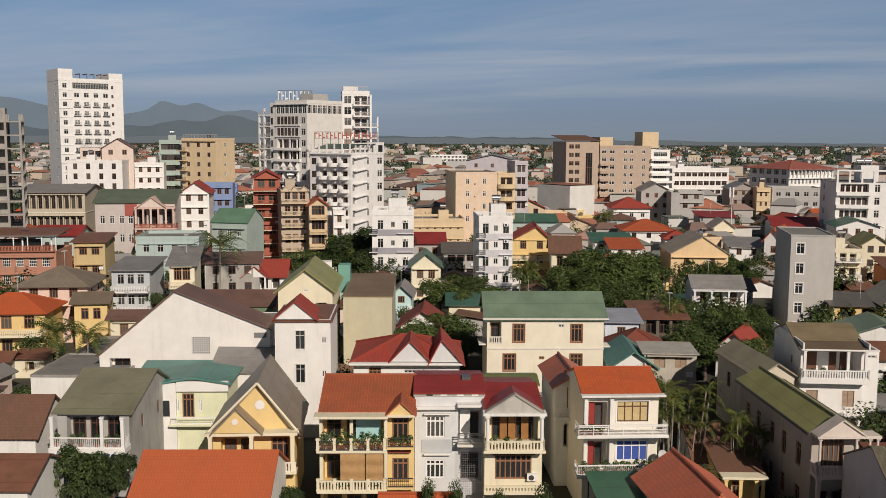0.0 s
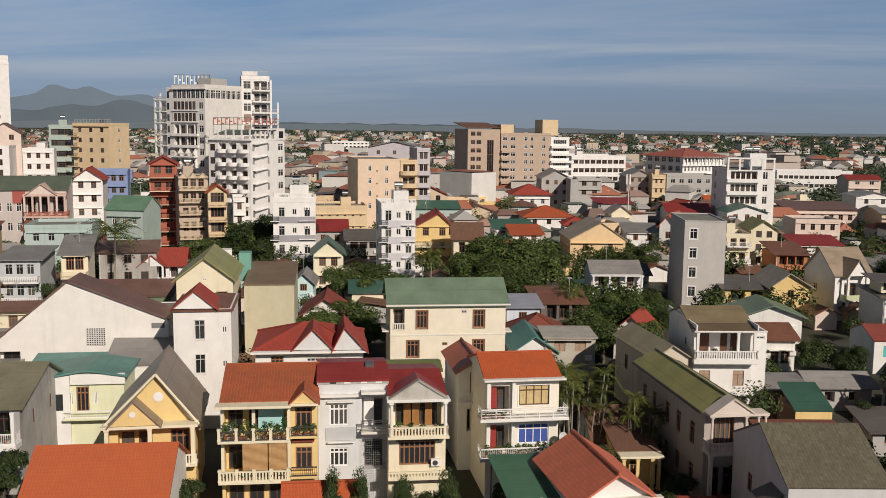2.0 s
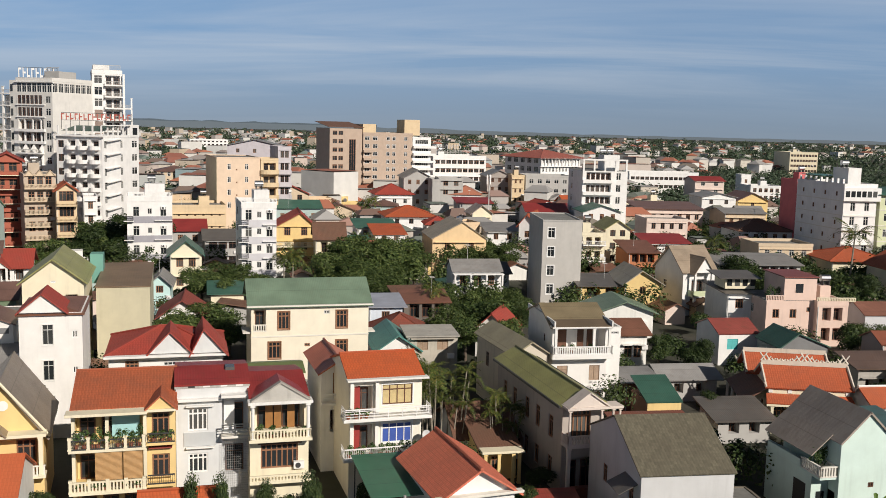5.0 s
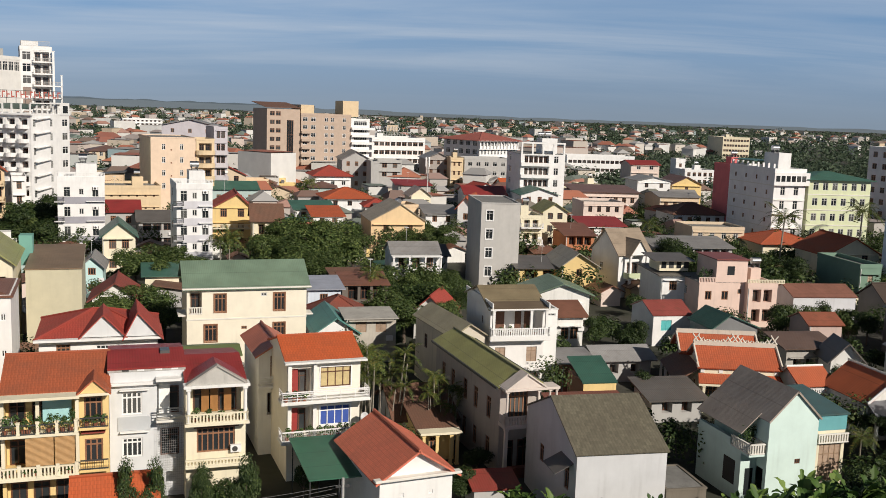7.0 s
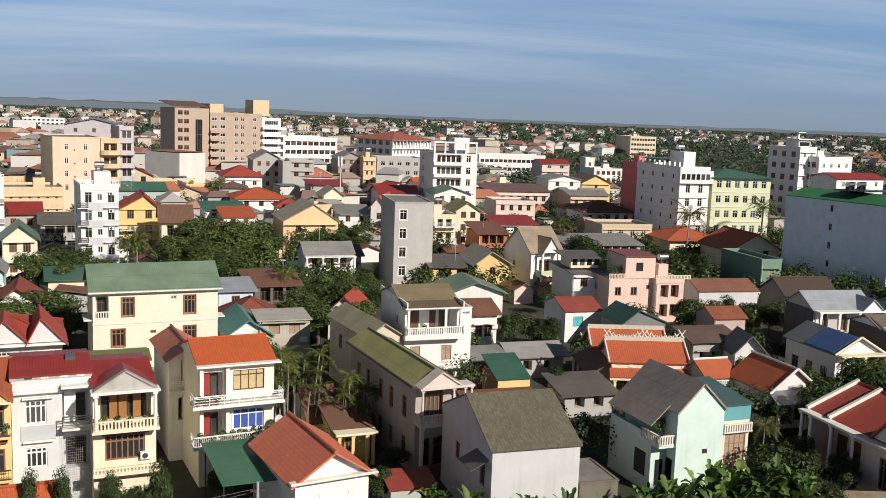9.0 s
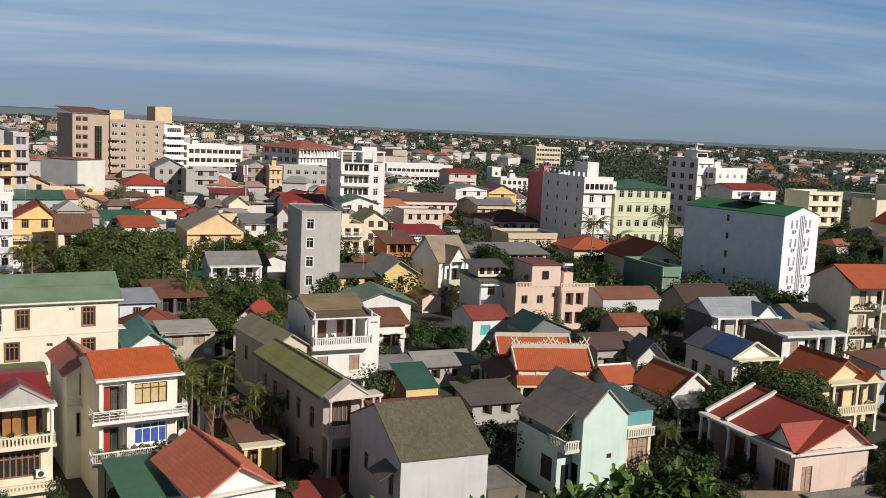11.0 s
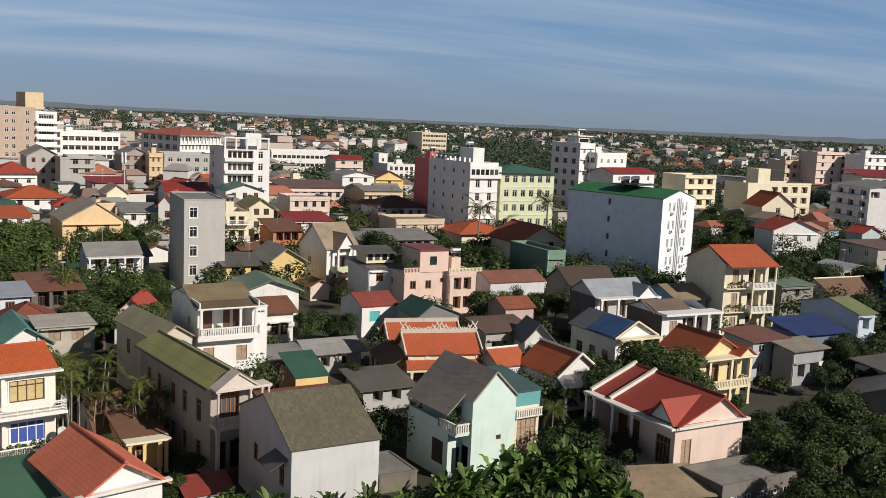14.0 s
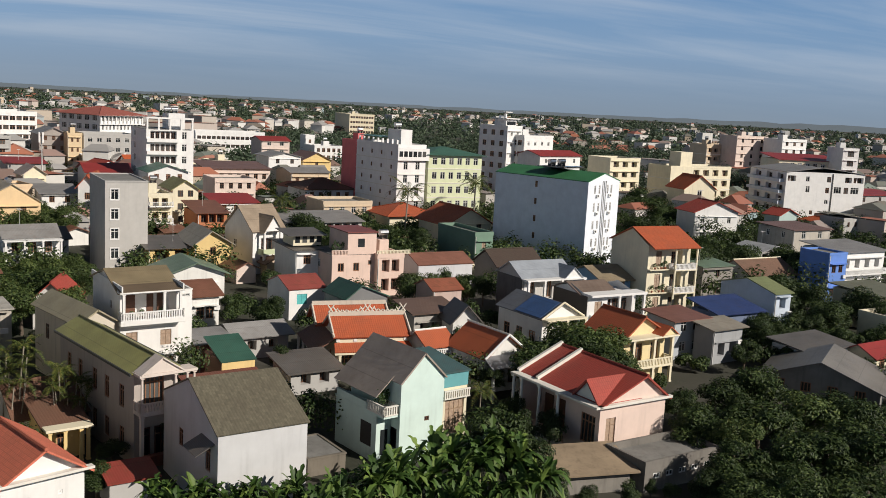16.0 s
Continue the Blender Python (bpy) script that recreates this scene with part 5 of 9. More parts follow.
simple("house", "older rear wing with a pale beige sheet roof", (32.6, 91.8, 4.0, 3.7, 7.2), 11.0, paint((0.60, 0.54, 0.44), 0.8), "gable_y", 1.2, sheet((0.36, 0.32, 0.21), rust=0.2), [("L", 0.3, 4.0, 0.9, 1.6, "far"), ("L", 0.7, 4.0, 0.9, 1.6, "far")], 0.35)

b = House("house", "white three-storey house with roof terrace, baluster railing and brown shutters", 38.0, 92.0, -4.0, 6.0, 9.8, 9.5, paint((0.80, 0.78, 0.75), 0.25))
w = b.w
b.hole("F", w / 2, 7.05, w - 0.5, 2.4, 2.2)
for u in (0.2, 0.78):
    b.window("F", w * u, 4.0, 1.15, 1.6, "shutter")
b.window("F", w * 0.8, 0.8, 1.3, 1.9, "wood")
b.window("L", 6.5, 7.6, 0.5, 0.8, "far")
b.roof("gable_x", 1.6, sheet((0.25, 0.20, 0.12)), 0.3)
b.walls()
for u, dw in ((-0.22, 1.0), (0.12, 0.7), (0.32, 1.0)):
    b.block(w * u - dw / 2, w * u + dw / 2, 2.13, 2.19, 7.06, 9.1, WOOD, "terrace_door")
bm = bmesh.new()
slab(bm, ((-w / 2 - 0.28, -1.05, 9.96), (w / 2 + 0.28, -1.05, 9.96), (w / 2 + 0.28, 1.1, 10.3), (-w / 2 - 0.28, 1.1, 10.3)), 0.06)
part("lower_roof", bm, sheet((0.17, 0.125, 0.08), rust=0.2), b.ob, "darker brown strip of roofing sheets")
pots(b, -w / 2 + 0.4, w / 2 - 0.3, -0.5, 7.01, 4, 71, 0.6)
b.plate(-w / 2 - 0.25, w / 2 + 0.25, -1.1, -0.004, 7.0, 0.5, P_WHITE)
b.rail(-w / 2 - 0.15, w / 2 + 0.15, -1.0, 7.0, 0.85, "baluster", TRIM_WHITE, back=0.9)
for u in (-0.48, 0.2, 0.48):
    b.column(w * u, -0.85, 7.0, 9.75, 0.13, P_WHITE)
b.plate(-w / 2 - 0.3, w / 2 + 0.3, -1.1, 0.0, 9.9, 0.16, P_WHITE, "eave_slab")
for sx in (-w / 2 - 0.15, w / 2 + 0.02):
    bm = bmesh.new()
    box(bm, sx, sx + 0.14, -1.1, 9.5, 9.8, 10.5)
    part("side_parapet", bm, P_WHITE, b.ob)
b.plate(-w / 2 - 0.1, w / 2 + 0.2, -0.6, -0.004, 3.25, 0.15, P_WHITE, "string_course")
air_unit(b, "F", w * 0.55, 2.5)
simple("house_wing", "white side wing with a row of vents", (42.0, 92.5, -4.0, 1.5, 9.4), 7.0, P_WHITE, "flat", 0.1, None, [("F", 0.5, 8.7, 1.0, 0.3, "far")])

# grey-tiled block
b = House("house", "blank white-washed house with a grey-brown tiled roof", 32.5, 58.2, -5.0, 6.8, 6.6, 11.5, paint((0.60, 0.60, 0.60), 0.4))
b.window("L", 9.6, 3.3, 1.0, 1.8, "wood")
b.window("L", 4.0, 3.3, 0.9, 1.4, "far")
b.roof("gable_x", 2.5, T_GREY, 0.15, thick=0.1)
b.walls()
bm = bmesh.new()
slab(bm, ((-b.w / 2 - 1.4, 0.6, 5.0), (-b.w / 2 - 1.4, 3.2, 5.0), (-b.w / 2, 3.2, 5.7), (-b.w / 2, 0.6, 5.7)), 0.06)
part("awning", bm, S_DARK, b.ob)
simple("outbuilding", "low flat grey outbuilding", (40.6, 62.4, -5.0, 3.4, 1.4), 5.0, concrete((0.19, 0.165, 0.13)), "flat", 0.15, None, (), category="outbuilding")

bm = bmesh.new()
b = thing("lean_to", "dark sheet lean-to against the grey house on thin posts", "lean-to", 39.6, 66.3, 0, -2)
slab(bm, ((-1.6, -0.5, 2.5), (0.6, -0.5, 3.4), (0.6, 4.5, 3.4), (-1.6, 4.5, 2.5)), 0.07)
part("roof_sheet", bm, S_DARK, b)
for y in (-0.3, 4.2):
    bm = bmesh.new()
    tube(bm, (-1.45, y, 0), (-1.45, y, 2.55), 0.06)
    part("post", bm, IRON, b)
# mint house
S_MINTROOF = sheet((0.38, 0.32, 0.27), 0.11, 0.25)
b = House("house", "mint green three-storey house with a brown-grey gabled roof", 48.9, 60.9, -1.0, 4.5, 7.2, 7.5, P_MINT)
w = b.w
b.window("F", w * 0.62, 3.4, 0.5, 0.4, "far")
b.window("F", w * 0.3, -0.6, 0.5, 0.6, "far")
b.window("L", 6.0, 0.8, 2.2, 2.2, "open")
b.window("L", 7.7, 0.8, 0.8, 2.0, "wood")
b.roof("gable_y", 2.2, S_MINTROOF, 0.2, at=0.5)
b.walls()
b.plate(-w / 2 - 1.5, -w / 2, 0.2, 7.8, 4.3, 0.2, P_MINT)
b.block(-w / 2 - 1.45, -w / 2 - 0.004, 1.3, 7.6, 0.0, 4.1, P_MINT, "side_bay")
# flat dark sheet on the bay, painted as the shade of an opening
b.block(-w / 2 - 1.47, -w / 2 - 1.451, 2.0, 3.6, 1.2, 3.2, DARK, "side_window")
b.block(-w / 2 - 1.0, -w / 2 - 0.3, 1.27, 1.299, 0.6, 2.8, GLASS, "side_door")
b.rail(-w / 2 - 1.42, -w / 2, 0.25, 4.3, 0.85, "baluster", TRIM, back=2.4)
b.rail(-w / 2 - 1.42, -w / 2 - 1.3, 2.75, 4.3, 0.6, "solid", P_MINT, back=4.6)
pots(b, -w / 2 - 1.3, -w / 2 - 0.2, 1.6, 4.31, 5, 33, 1.7)
bm = bmesh.new()
slab(bm, ((-w / 2 - 1.7, 1.2, 5.75), (-w / 2 - 1.7, 7.7, 5.75), (-w / 2 + 0.05, 7.7, 7.32), (-w / 2 + 0.05, 1.2, 7.32)), 0.08)
part("lean_to_roof", bm, S_MINTROOF, b.ob)
b = simple("house_wing", "narrow rear wing with a teal top floor and brown roller shutter", (54.1, 62.8, -2.0, 2.7, 6.6), 6.0, P_CREAM, "shed", 0.6, sheet((0.07, 0.13, 0.13)), [("F", 0.5, 0.8, 2.1, 3.2, "shutter")], 0.2)
b.block(-b.w / 2 - 0.02, b.w / 2 + 0.02, -0.05, -0.003, 5.2, 6.6, paint((0.13, 0.36, 0.38), 0.2), "teal_panel")
b.rail(-b.w / 2, b.w / 2, -0.3, 4.2, 0.8, "baluster", TRIM)

# ---- temple with two-tiered roof ----
def sweep(bm, pts, r0, r1, n=6):
    """One connected round bar along a bent line in a plane y = const."""
    prev = None
    for i, p in enumerate(pts):
        d = (pts[min(i + 1, len(pts) - 1)] - pts[max(i - 1, 0)]).normalized()
        side = d.cross(Vector((0, 1, 0)))
        r = r0 + (r1 - r0) * i / (len(pts) - 1)
        ring = [bm.verts.new(p + (side * math.cos(6.2832 * k / n) + Vector((0, 1, 0)) * math.sin(6.2832 * k / n)) * r) for k in range(n)]
        if prev:
            for k in range(n):
                bm.faces.new((prev[k], prev[(k + 1) % n], ring[(k + 1) % n], ring[k]))
        prev = ring


def temple():
    b = House("temple", "small temple with two parallel orange tiled roofs and ornate white ridges", 59.6, 83.5, -20.0, 7.8, 4.6, 9.6, P_CREAM, category="temple")
    w = b.w
    for u in (0.14, 0.38, 0.62, 0.86):
        b.window("F", w * u, 0.4, 1.3, 2.2, "wood")
    for u in (2.2, 6.6):
        b.window("L", u, 0.8, 0.9, 1.6, "wood")
    b.walls()
    SHELL, SCROLL = paint((0.62, 0.55, 0.46), 0.6), paint((0.72, 0.67, 0.58), 0.6)
    bm = bmesh.new()
    slab(bm, ((-w / 2 - 0.5, -1.3, 3.15), (w / 2 + 0.5, -1.3, 3.15), (w / 2 + 0.3, -0.004, 3.85), (-w / 2 - 0.3, -0.004, 3.85)), 0.12)
    part("skirt_roof", bm, T_TERRA, b.ob)
    b.plate(-w / 2 - 0.5, w / 2 + 0.5, -1.34, -1.05, 3.02, 0.2, P_CREAM, "eave_beam")
    for k in range(5):
        b.column(-w / 2 + 0.1 + k * (w - 0.2) / 4, -1.1, 0.0, 2.82, 0.14, P_CREAM)
        b.block(-w / 2 - 0.1 + k * (w - 0.2) / 4, -w / 2 + 0.3 + k * (w - 0.2) / 4, -0.06, -0.003, 3.95, 4.5, P_WHITE, "frieze_panel")
    bm = bmesh.new()
    slab(bm, ((-w / 2 - 2.6, 9.4, 2.7), (-w / 2 - 2.6, 0.6, 2.7), (-w / 2 - 0.004, 0.6, 4.2), (-w / 2 - 0.004, 9.4, 4.2)), 0.12)
    part("side_roof", bm, T_BROWN, b.ob, "dark brown tiled side roof")
    for y in (0.8, 3.6, 6.4, 9.2):
        b.column(-w / 2 - 2.4, y, 0.0, 2.72, 0.12, P_LIGHT)
    for y0, y1, z, dx in ((0.2, 5.0, 4.8, 0.0), (5.4, 9.4, 5.0, -0.9)):
        up = b.roof("gable_x", 1.5, T_TERRA, 0.5, z=z, x0=-w / 2 + dx, x1=w / 2 + dx, y0=y0, y1=y1, name="upper_roof")
        b.gables.clear()
        ym, zt, half = (y0 + y1) / 2, z + 1.5, w / 2 + 0.45
        for s in (-1, 1):
            bm = bmesh.new()
            bm.faces.new([bm.verts.new(p) for p in ((s * w / 2 + dx, y0, z - 0.2), (s * w / 2 + dx, y1, z - 0.2), (s * w / 2 + dx, ym, zt - 0.1))])
            part("gable_wall", bm, P_WHITE, b.ob)
            for e in (y0 - 0.5, y1 + 0.5):
                bm = bmesh.new()
                tube(bm, (s * half + dx, ym, zt + 0.05), (s * half + dx, e, z - 0.18), 0.15, 0.15, 6)
                tube(bm, (s * half + dx, e, z - 0.18), (s * (half + 0.25) + dx, e + (e - ym) * 0.12, z + 0.3), 0.15, 0.05, 6)
                part("verge", bm, SHELL, up)
        bm = bmesh.new()
        box(bm, -half + dx, half + dx, ym - 0.14, ym + 0.14, zt - 0.05, zt + 0.4)
        part("ridge_wall", bm, SHELL, up)
        if dx:
            continue
        # scrolls along the ridge: tall at the middle and the ends
        rnd = random.Random(5)
        for k in range(34):
            x = -half + 0.1 + (2 * half - 0.2) * k / 33
            q = min(abs(x) / 1.3, abs(abs(x) - half + 0.3) / 0.9)
            size = 0.15 + 0.62 * max(0.0, 1.0 - q) + rnd.uniform(0.0, 0.08)
            flip = -1 if k % 2 else 1
            pts = []
            for i in range(15):
                a = 0.5 * i
                r = size * (1.0 - i / 17.0) * 0.62
                pts.append(Vector((x + flip * r * math.cos(a) * 0.9, ym + rnd.uniform(-0.03, 0.03), zt + 0.34 + size * 0.75 + r * math.sin(a - 1.6) * 1.25)))
            bm = bmesh.new()
            sweep(bm, pts, 0.085, 0.045)
            part("ridge_scroll", bm, SCROLL, up, "weathered white scroll")

temple()

# cables slung along the lane in front of the row
for k, (z0, z1, sag) in enumerate(((4.3, 4.6, 0.5), (4.0, 4.4, 0.7), (3.7, 4.0, 0.45), (3.1, 3.9, 0.6))):
    t = thing("overhead_cable", "thin black cable sagging in front of the town houses", "cable", -9.0, 61.125 + 0.05 * k, 0.0, group="overhead cables")
    bm = bmesh.new()
    pts = [Vector((22.0 * i / 14, 0.4 * i / 14, z0 + (z1 - z0) * i / 14 - sag * 4 * (i / 14) * (1 - i / 14))) for i in range(15)]
    for p, q in zip(pts, pts[1:]):
        tube(bm, p, q, 0.018, n=5)
    part("strand", bm, IRON, t)
for x in (-9.1, 13.1):
    t = thing("utility_pole", "grey concrete pole that carries the cables", "utility pole", x, 61.2, 0.0, group="utility poles")
    bm = bmesh.new()
    tube(bm, (0, 0, -0.2), (0, 0, 5.2), 0.14, 0.1, 10)
    part("pole", bm, concrete((0.40, 0.39, 0.37)), t)
    bm = bmesh.new()
    box(bm, -0.5, 0.5, -0.06, 0.06, 4.55, 4.67)
    part("crossarm", bm, IRON, t)
simple("shed", "small lean-to under rusty red sheets", (25.7, 64.8, -5.0, 3.5, 1.9), 2.6, P_GREY, "shed", 0.5, sheet((0.30, 0.06, 0.045), rust=0.5), (), 0.2, category="shed")

# ---- towers and larger blocks farther off ----
PW, PG, PB = paint((0.80, 0.79, 0.77), 0.25), paint((0.44, 0.43, 0.41), 0.45), paint((0.48, 0.37, 0.29), 0.3)
PO, PLIL, PPINK = paint((0.68, 0.53, 0.34), 0.3), paint((0.52, 0.49, 0.52), 0.3), paint((0.70, 0.58, 0.51), 0.35)
PGREEN, PTEAL, PBRICK = paint((0.37, 0.45, 0.41), 0.45), paint((0.42, 0.52, 0.50), 0.45), paint((0.40, 0.12, 0.075), 0.3)
PLIME, PREDW, PBEIGE = paint((0.66, 0.70, 0.46), 0.25), paint((0.66, 0.17, 0.17), 0.2), paint((0.62, 0.50, 0.36), 0.35)
PBLUEW, PRAW = paint((0.62, 0.68, 0.76), 0.3), concrete((0.36, 0.34, 0.31))


def skeleton_tower():
    b = thing("unfinished_tower", "bare concrete frame of an unfinished tower", "building", -101.4, 217.5, 0, 20)
    w, d, n = 13.0, 10.0, 11
    st = 33.1 / n
    for k in range(1, n + 1):
        bm = bmesh.new()
        box(bm, -w / 2, w / 2, 0, d, k * st - 0.3, k * st)
        part("floor_slab", bm, PRAW, b)
    for i in range(5):
        for y in (0.3, d / 2, d - 0.3):
            bm = bmesh.new()
            x = -w / 2 + 0.3 + i * (w - 0.6) / 4
            box(bm, x - 0.25, x + 0.25, y - 0.25, y + 0.25, 0, n * st + 1.6)
            part("pillar", bm, PRAW, b)
    bm = bmesh.new()
    box(bm, -2, 3, 3, d - 1, 0, n * st + 3)
    part("lift_core", bm, PRAW, b)


skeleton_tower()


def white_tower():
    b = House("hotel_tower", "slender white fifteen-storey hotel tower with a roof pergola", -129.0, 357.9, 38.0, 23.3, 49.6, 13.9, PW, category="hotel")
    n = 15
    w, st = b.w, b.h / 15
    for k in range(2, n):
        z = k * st + 0.7
        b.window("F", w * 0.09, z, 1.5, 1.7, "far")
        if k < n - 1:
            for u in (0.27, 0.42, 0.57, 0.72):
                b.window("F", w * u, z, 1.8, 1.7, "far")
                if k < n - 2:
                    b.plate(w * (u - 0.5) - 1.3, w * (u - 0.5) + 1.3, -0.9, -0.004, z + 0.15, 0.12, PW)
                    b.rail(w * (u - 0.5) - 1.2, w * (u - 0.5) + 1.2, -0.85, z + 0.15, 0.8, "pipe", PG)
        b.window("F", w * 0.83, z, 0.8, 1.2, "far")
        b.window("L", b.d * 0.72, z + 0.9, 2.2, 0.5, "far")
        b.plate(-w / 2 - 0.06, -w / 2 + w * 0.2, -0.2, -0.004, k * st + 0.12, 0.16, PW, "string_course")
    b.window("F", w * 0.49, (n - 1) * st + 0.5, w * 0.56, 2.2, "plain")
    b.walls()
    b.deck()
    b.parapet(0.9)
    b.block(-w / 2, -w / 2 + w * 0.22, 0.1, b.d - 0.1, b.h + 0.09, b.h + 4.2, PW, "stair_head")
    b.block(w / 2 - w * 0.22, w / 2, 0.1, b.d - 0.1, b.h + 0.09, b.h + 3.2, PW, "stair_head")
    for k in range(6):
        x = -w * 0.27 + k * w * 0.11
        b.block(x, x + 0.25, 1.0, 6.0, b.h + 2.5, b.h + 2.8, WOOD, "pergola_beam")
        b.block(x, x + 0.2, 1.0, 1.2, b.h + 0.09, b.h + 2.5, WOOD, "pergola_post")


white_tower()


def grand_hotel():
    """The white hotel, seen on its corner: a stepped main block, a tower behind it and a lower front wing."""
    pale = paint((0.72, 0.70, 0.66), 0.3)
    b = House("hotel", "large white hotel block with window bands and a blank cream face", -40.1, 256.9, -35.0, 11.3, 38.6, 14.0, pale, category="hotel")
    w, h = b.w, b.h
    n, st = 13, h / 13
    for k in range(2, n):
        z = k * st + 0.45
        if k == n - 1:
            for i in range(7):
                b.window("F", w * (0.08 + 0.14 * i), z - 0.1, w * 0.12, 2.2, "plain")
            for i in range(7):
                b.window("R", b.d * (0.08 + 0.14 * i), z - 0.1, b.d * 0.12, 2.2, "plain", pale)
            continue
        if k in (10, 11):
            for i in range(6):
                b.window("F", w * (0.09 + 0.115 * i), z, w * 0.095, 2.1, "far")
            b.plate(-w / 2 - 0.1, w * 0.3, -0.3, -0.004, z - 0.1, 0.25, PW, "string_course")
        elif k in (8, 9):
            b.window("F", w * 0.39, z - 0.3, w * 0.7, 2.5, "open", name="loggia")
            for i in range(3):
                b.column(-w * 0.30 + i * w * 0.23, 0.2, z - 0.3, z + 2.2, 0.14, PW)
            b.plate(-w / 2 - 0.2, w * 0.3, -0.6, -0.004, z - 0.2, 0.7, PW)
        else:
            for u in (0.14, 0.37, 0.60):
                b.window("F", w * u, z, w * 0.19, 2.2, "open")
                bm = bmesh.new()
                slab(bm, ((w * (u - 0.5) + w * 0.10, -1.4, z + 0.6), (w * (u - 0.5) + w * 0.13, -1.4, z + 0.6), (w * (u - 0.5) + w * 0.13, -0.004, z + 2.4), (w * (u - 0.5) + w * 0.10, -0.004, z + 2.4)), 1.6)
                part("balcony_fin", bm, PW, b.ob)
            b.plate(-w / 2, w * 0.25, -1.4, -0.004, z - 0.05, 0.35, PW)
            b.rail(-w / 2 + 0.1, w * 0.24, -1.32, z - 0.05, 0.8, "pipe", PG)
        b.window("F", w * 0.88, z + 0.2, 1.5, 1.7, "far")
    for dz in (0.0, 1.2, -2.6):
        for du in (-0.05, 0.0, 0.05):
            b.window("R", b.d * (0.56 + du), 9.9 * st + dz, 0.5, 0.7 if dz > -1 else 0.4, "far")
    for k in (1, 3, 5, 7):
        b.window("R", b.d * 0.86, k * st + 0.8, 2.0, 2.0, "far")
    b.walls()
    b.deck()
    b.parapet(0.9)
    b.plate(-w / 2 - 0.5, w / 2 + 0.5, -0.5, 0.0, h - 0.05, 0.25, PW, "eave_slab")
    b.block(w * 0.05, w / 2 - 0.6, 3.0, 9.0, h + 0.09, h + 2.6, PG, "lift_head")
    b.tank(-1.0, 6.0, h + 0.1, 0.7, 2.0)
    b.tank(-1.0, 9.0, h + 0.1, 0.7, 2.0)
    b.rail(w * 0.1, w / 2 - 0.7, 3.2, h + 2.6, 1.0, "pipe", PG)
    # the open balcony strips on the flank
    for k in range(1, n):
        b.plate(-w / 2 - 6.6, -w / 2 - 2.2, 0.0, 5.0, k * st + 0.1, 0.28, PW)
        b.rail(-w / 2 - 6.5, -w / 2 - 2.3, 0.1, k * st + 0.1, 0.9, "pipe", PG)
        if k > 1:
            b.block(-w / 2 - 1.9, -w / 2 - 1.15, 0.03, 0.06, k * st + 0.5, k * st + 2.2, GLASS, "stair_window")
    for x in (-w / 2 - 6.5, -w / 2 - 4.6):
        for y in (0.3, 4.7):
            b.column(x, y, 0.0, (n - 1) * st + (1.8 if x > -w / 2 - 5 else 0.4), 0.22, PW)
    b.block(-w / 2 - 6.2, -w / 2 - 2.25, 2.6, 2.75, 0.0, (n - 1) * st - 0.3, pale, "back_wall")
    b.block(-w / 2 - 2.2, -w / 2 - 0.004, 0.1, 6.0, 0.0, h + 0.3, pale, "stair_shaft")
    c = House("hotel_tower", "upper tower of the white hotel with open corner balconies", -23.9, 266.9, 8.0, 7.4, 41.4, 9.0, PW, category="hotel")
    st = c.h / 14
    for k in range(3, 14):
        z = k * st + 0.5
        c.window("F", c.w * 0.2, z, 2.0, 2.1, "shutter" if k in (6, 7, 8, 9, 10) else "far", plain("brown_panel", (0.30, 0.22, 0.18), 0.6) if k in (6, 7, 8, 9, 10) else None)
        c.window("F", c.w * 0.68, z - 0.2, 3.6, 2.3, "open")
        c.plate(c.w * -0.1, c.w / 2 + 0.5, -1.2, -0.004, k * st + 0.2, 0.35, PW)
        c.rail(c.w * -0.09, c.w / 2 + 0.4, -1.1, k * st + 0.2, 0.9, "pipe", PG)
        if 3 < k < 12:
            c.plate(c.w / 2, c.w / 2 + 2.4, -0.6, 3.0, k * st + 0.2, 0.3, PW)
            c.rail(c.w / 2 + 0.1, c.w / 2 + 2.3, -0.5, k * st + 0.2, 0.9, "pipe", PG, back=3.0)
    c.column(c.w / 2 + 0.3, -1.0, 0.0, c.h, 0.25, PW)
    c.column(c.w / 2 + 2.2, -0.4, 0.0, 11 * st + 2.9, 0.2, PW)
    c.walls()
    c.deck()
    c.parapet(1.0)
    c.rail(-c.w * 0.45, c.w * 0.45, 0.3, c.h + 1.0, 1.3, "bars", PG)
    c.block(-c.w * 0.45, c.w * 0.1, 3, 7, c.h + 0.09, c.h + 2.4, PW, "lift_head")
    e = House("hotel_wing", "lower white front wing with rows of balconies and a roof terrace", -27.8, 238.4, -30.0, 12.3, 25.6, 14.6, PW, category="hotel")
    st = e.h / 8
    for k in range(1, 8):
        z = k * st + 0.4
        e.window("F", e.w * 0.10, z + 0.3, 1.5, 1.6, "far")
        for u in (0.33, 0.58, 0.84):
            e.window("F", e.w * u, z, 2.2, 2.2, "open")
            bm = bmesh.new()                    # bowed balcony front
            xs = [e.w * (u - 0.5) + 1.35 * q for q in (-1, -0.6, -0.2, 0.2, 0.6, 1)]
            ys = [-0.6, -1.1, -1.35, -1.35, -1.1, -0.6]
            lo = [bm.verts.new(v) for v in [(x, y, z - 0.15) for x, y in zip(xs, ys)] + [(xs[-1], -0.004, z - 0.15), (xs[0], -0.004, z - 0.15)]]
            hi = [bm.verts.new((v.co.x, v.co.y, v.co.z + 0.9)) for v in lo]
            bm.faces.new(lo)
            bm.faces.new(hi[::-1])
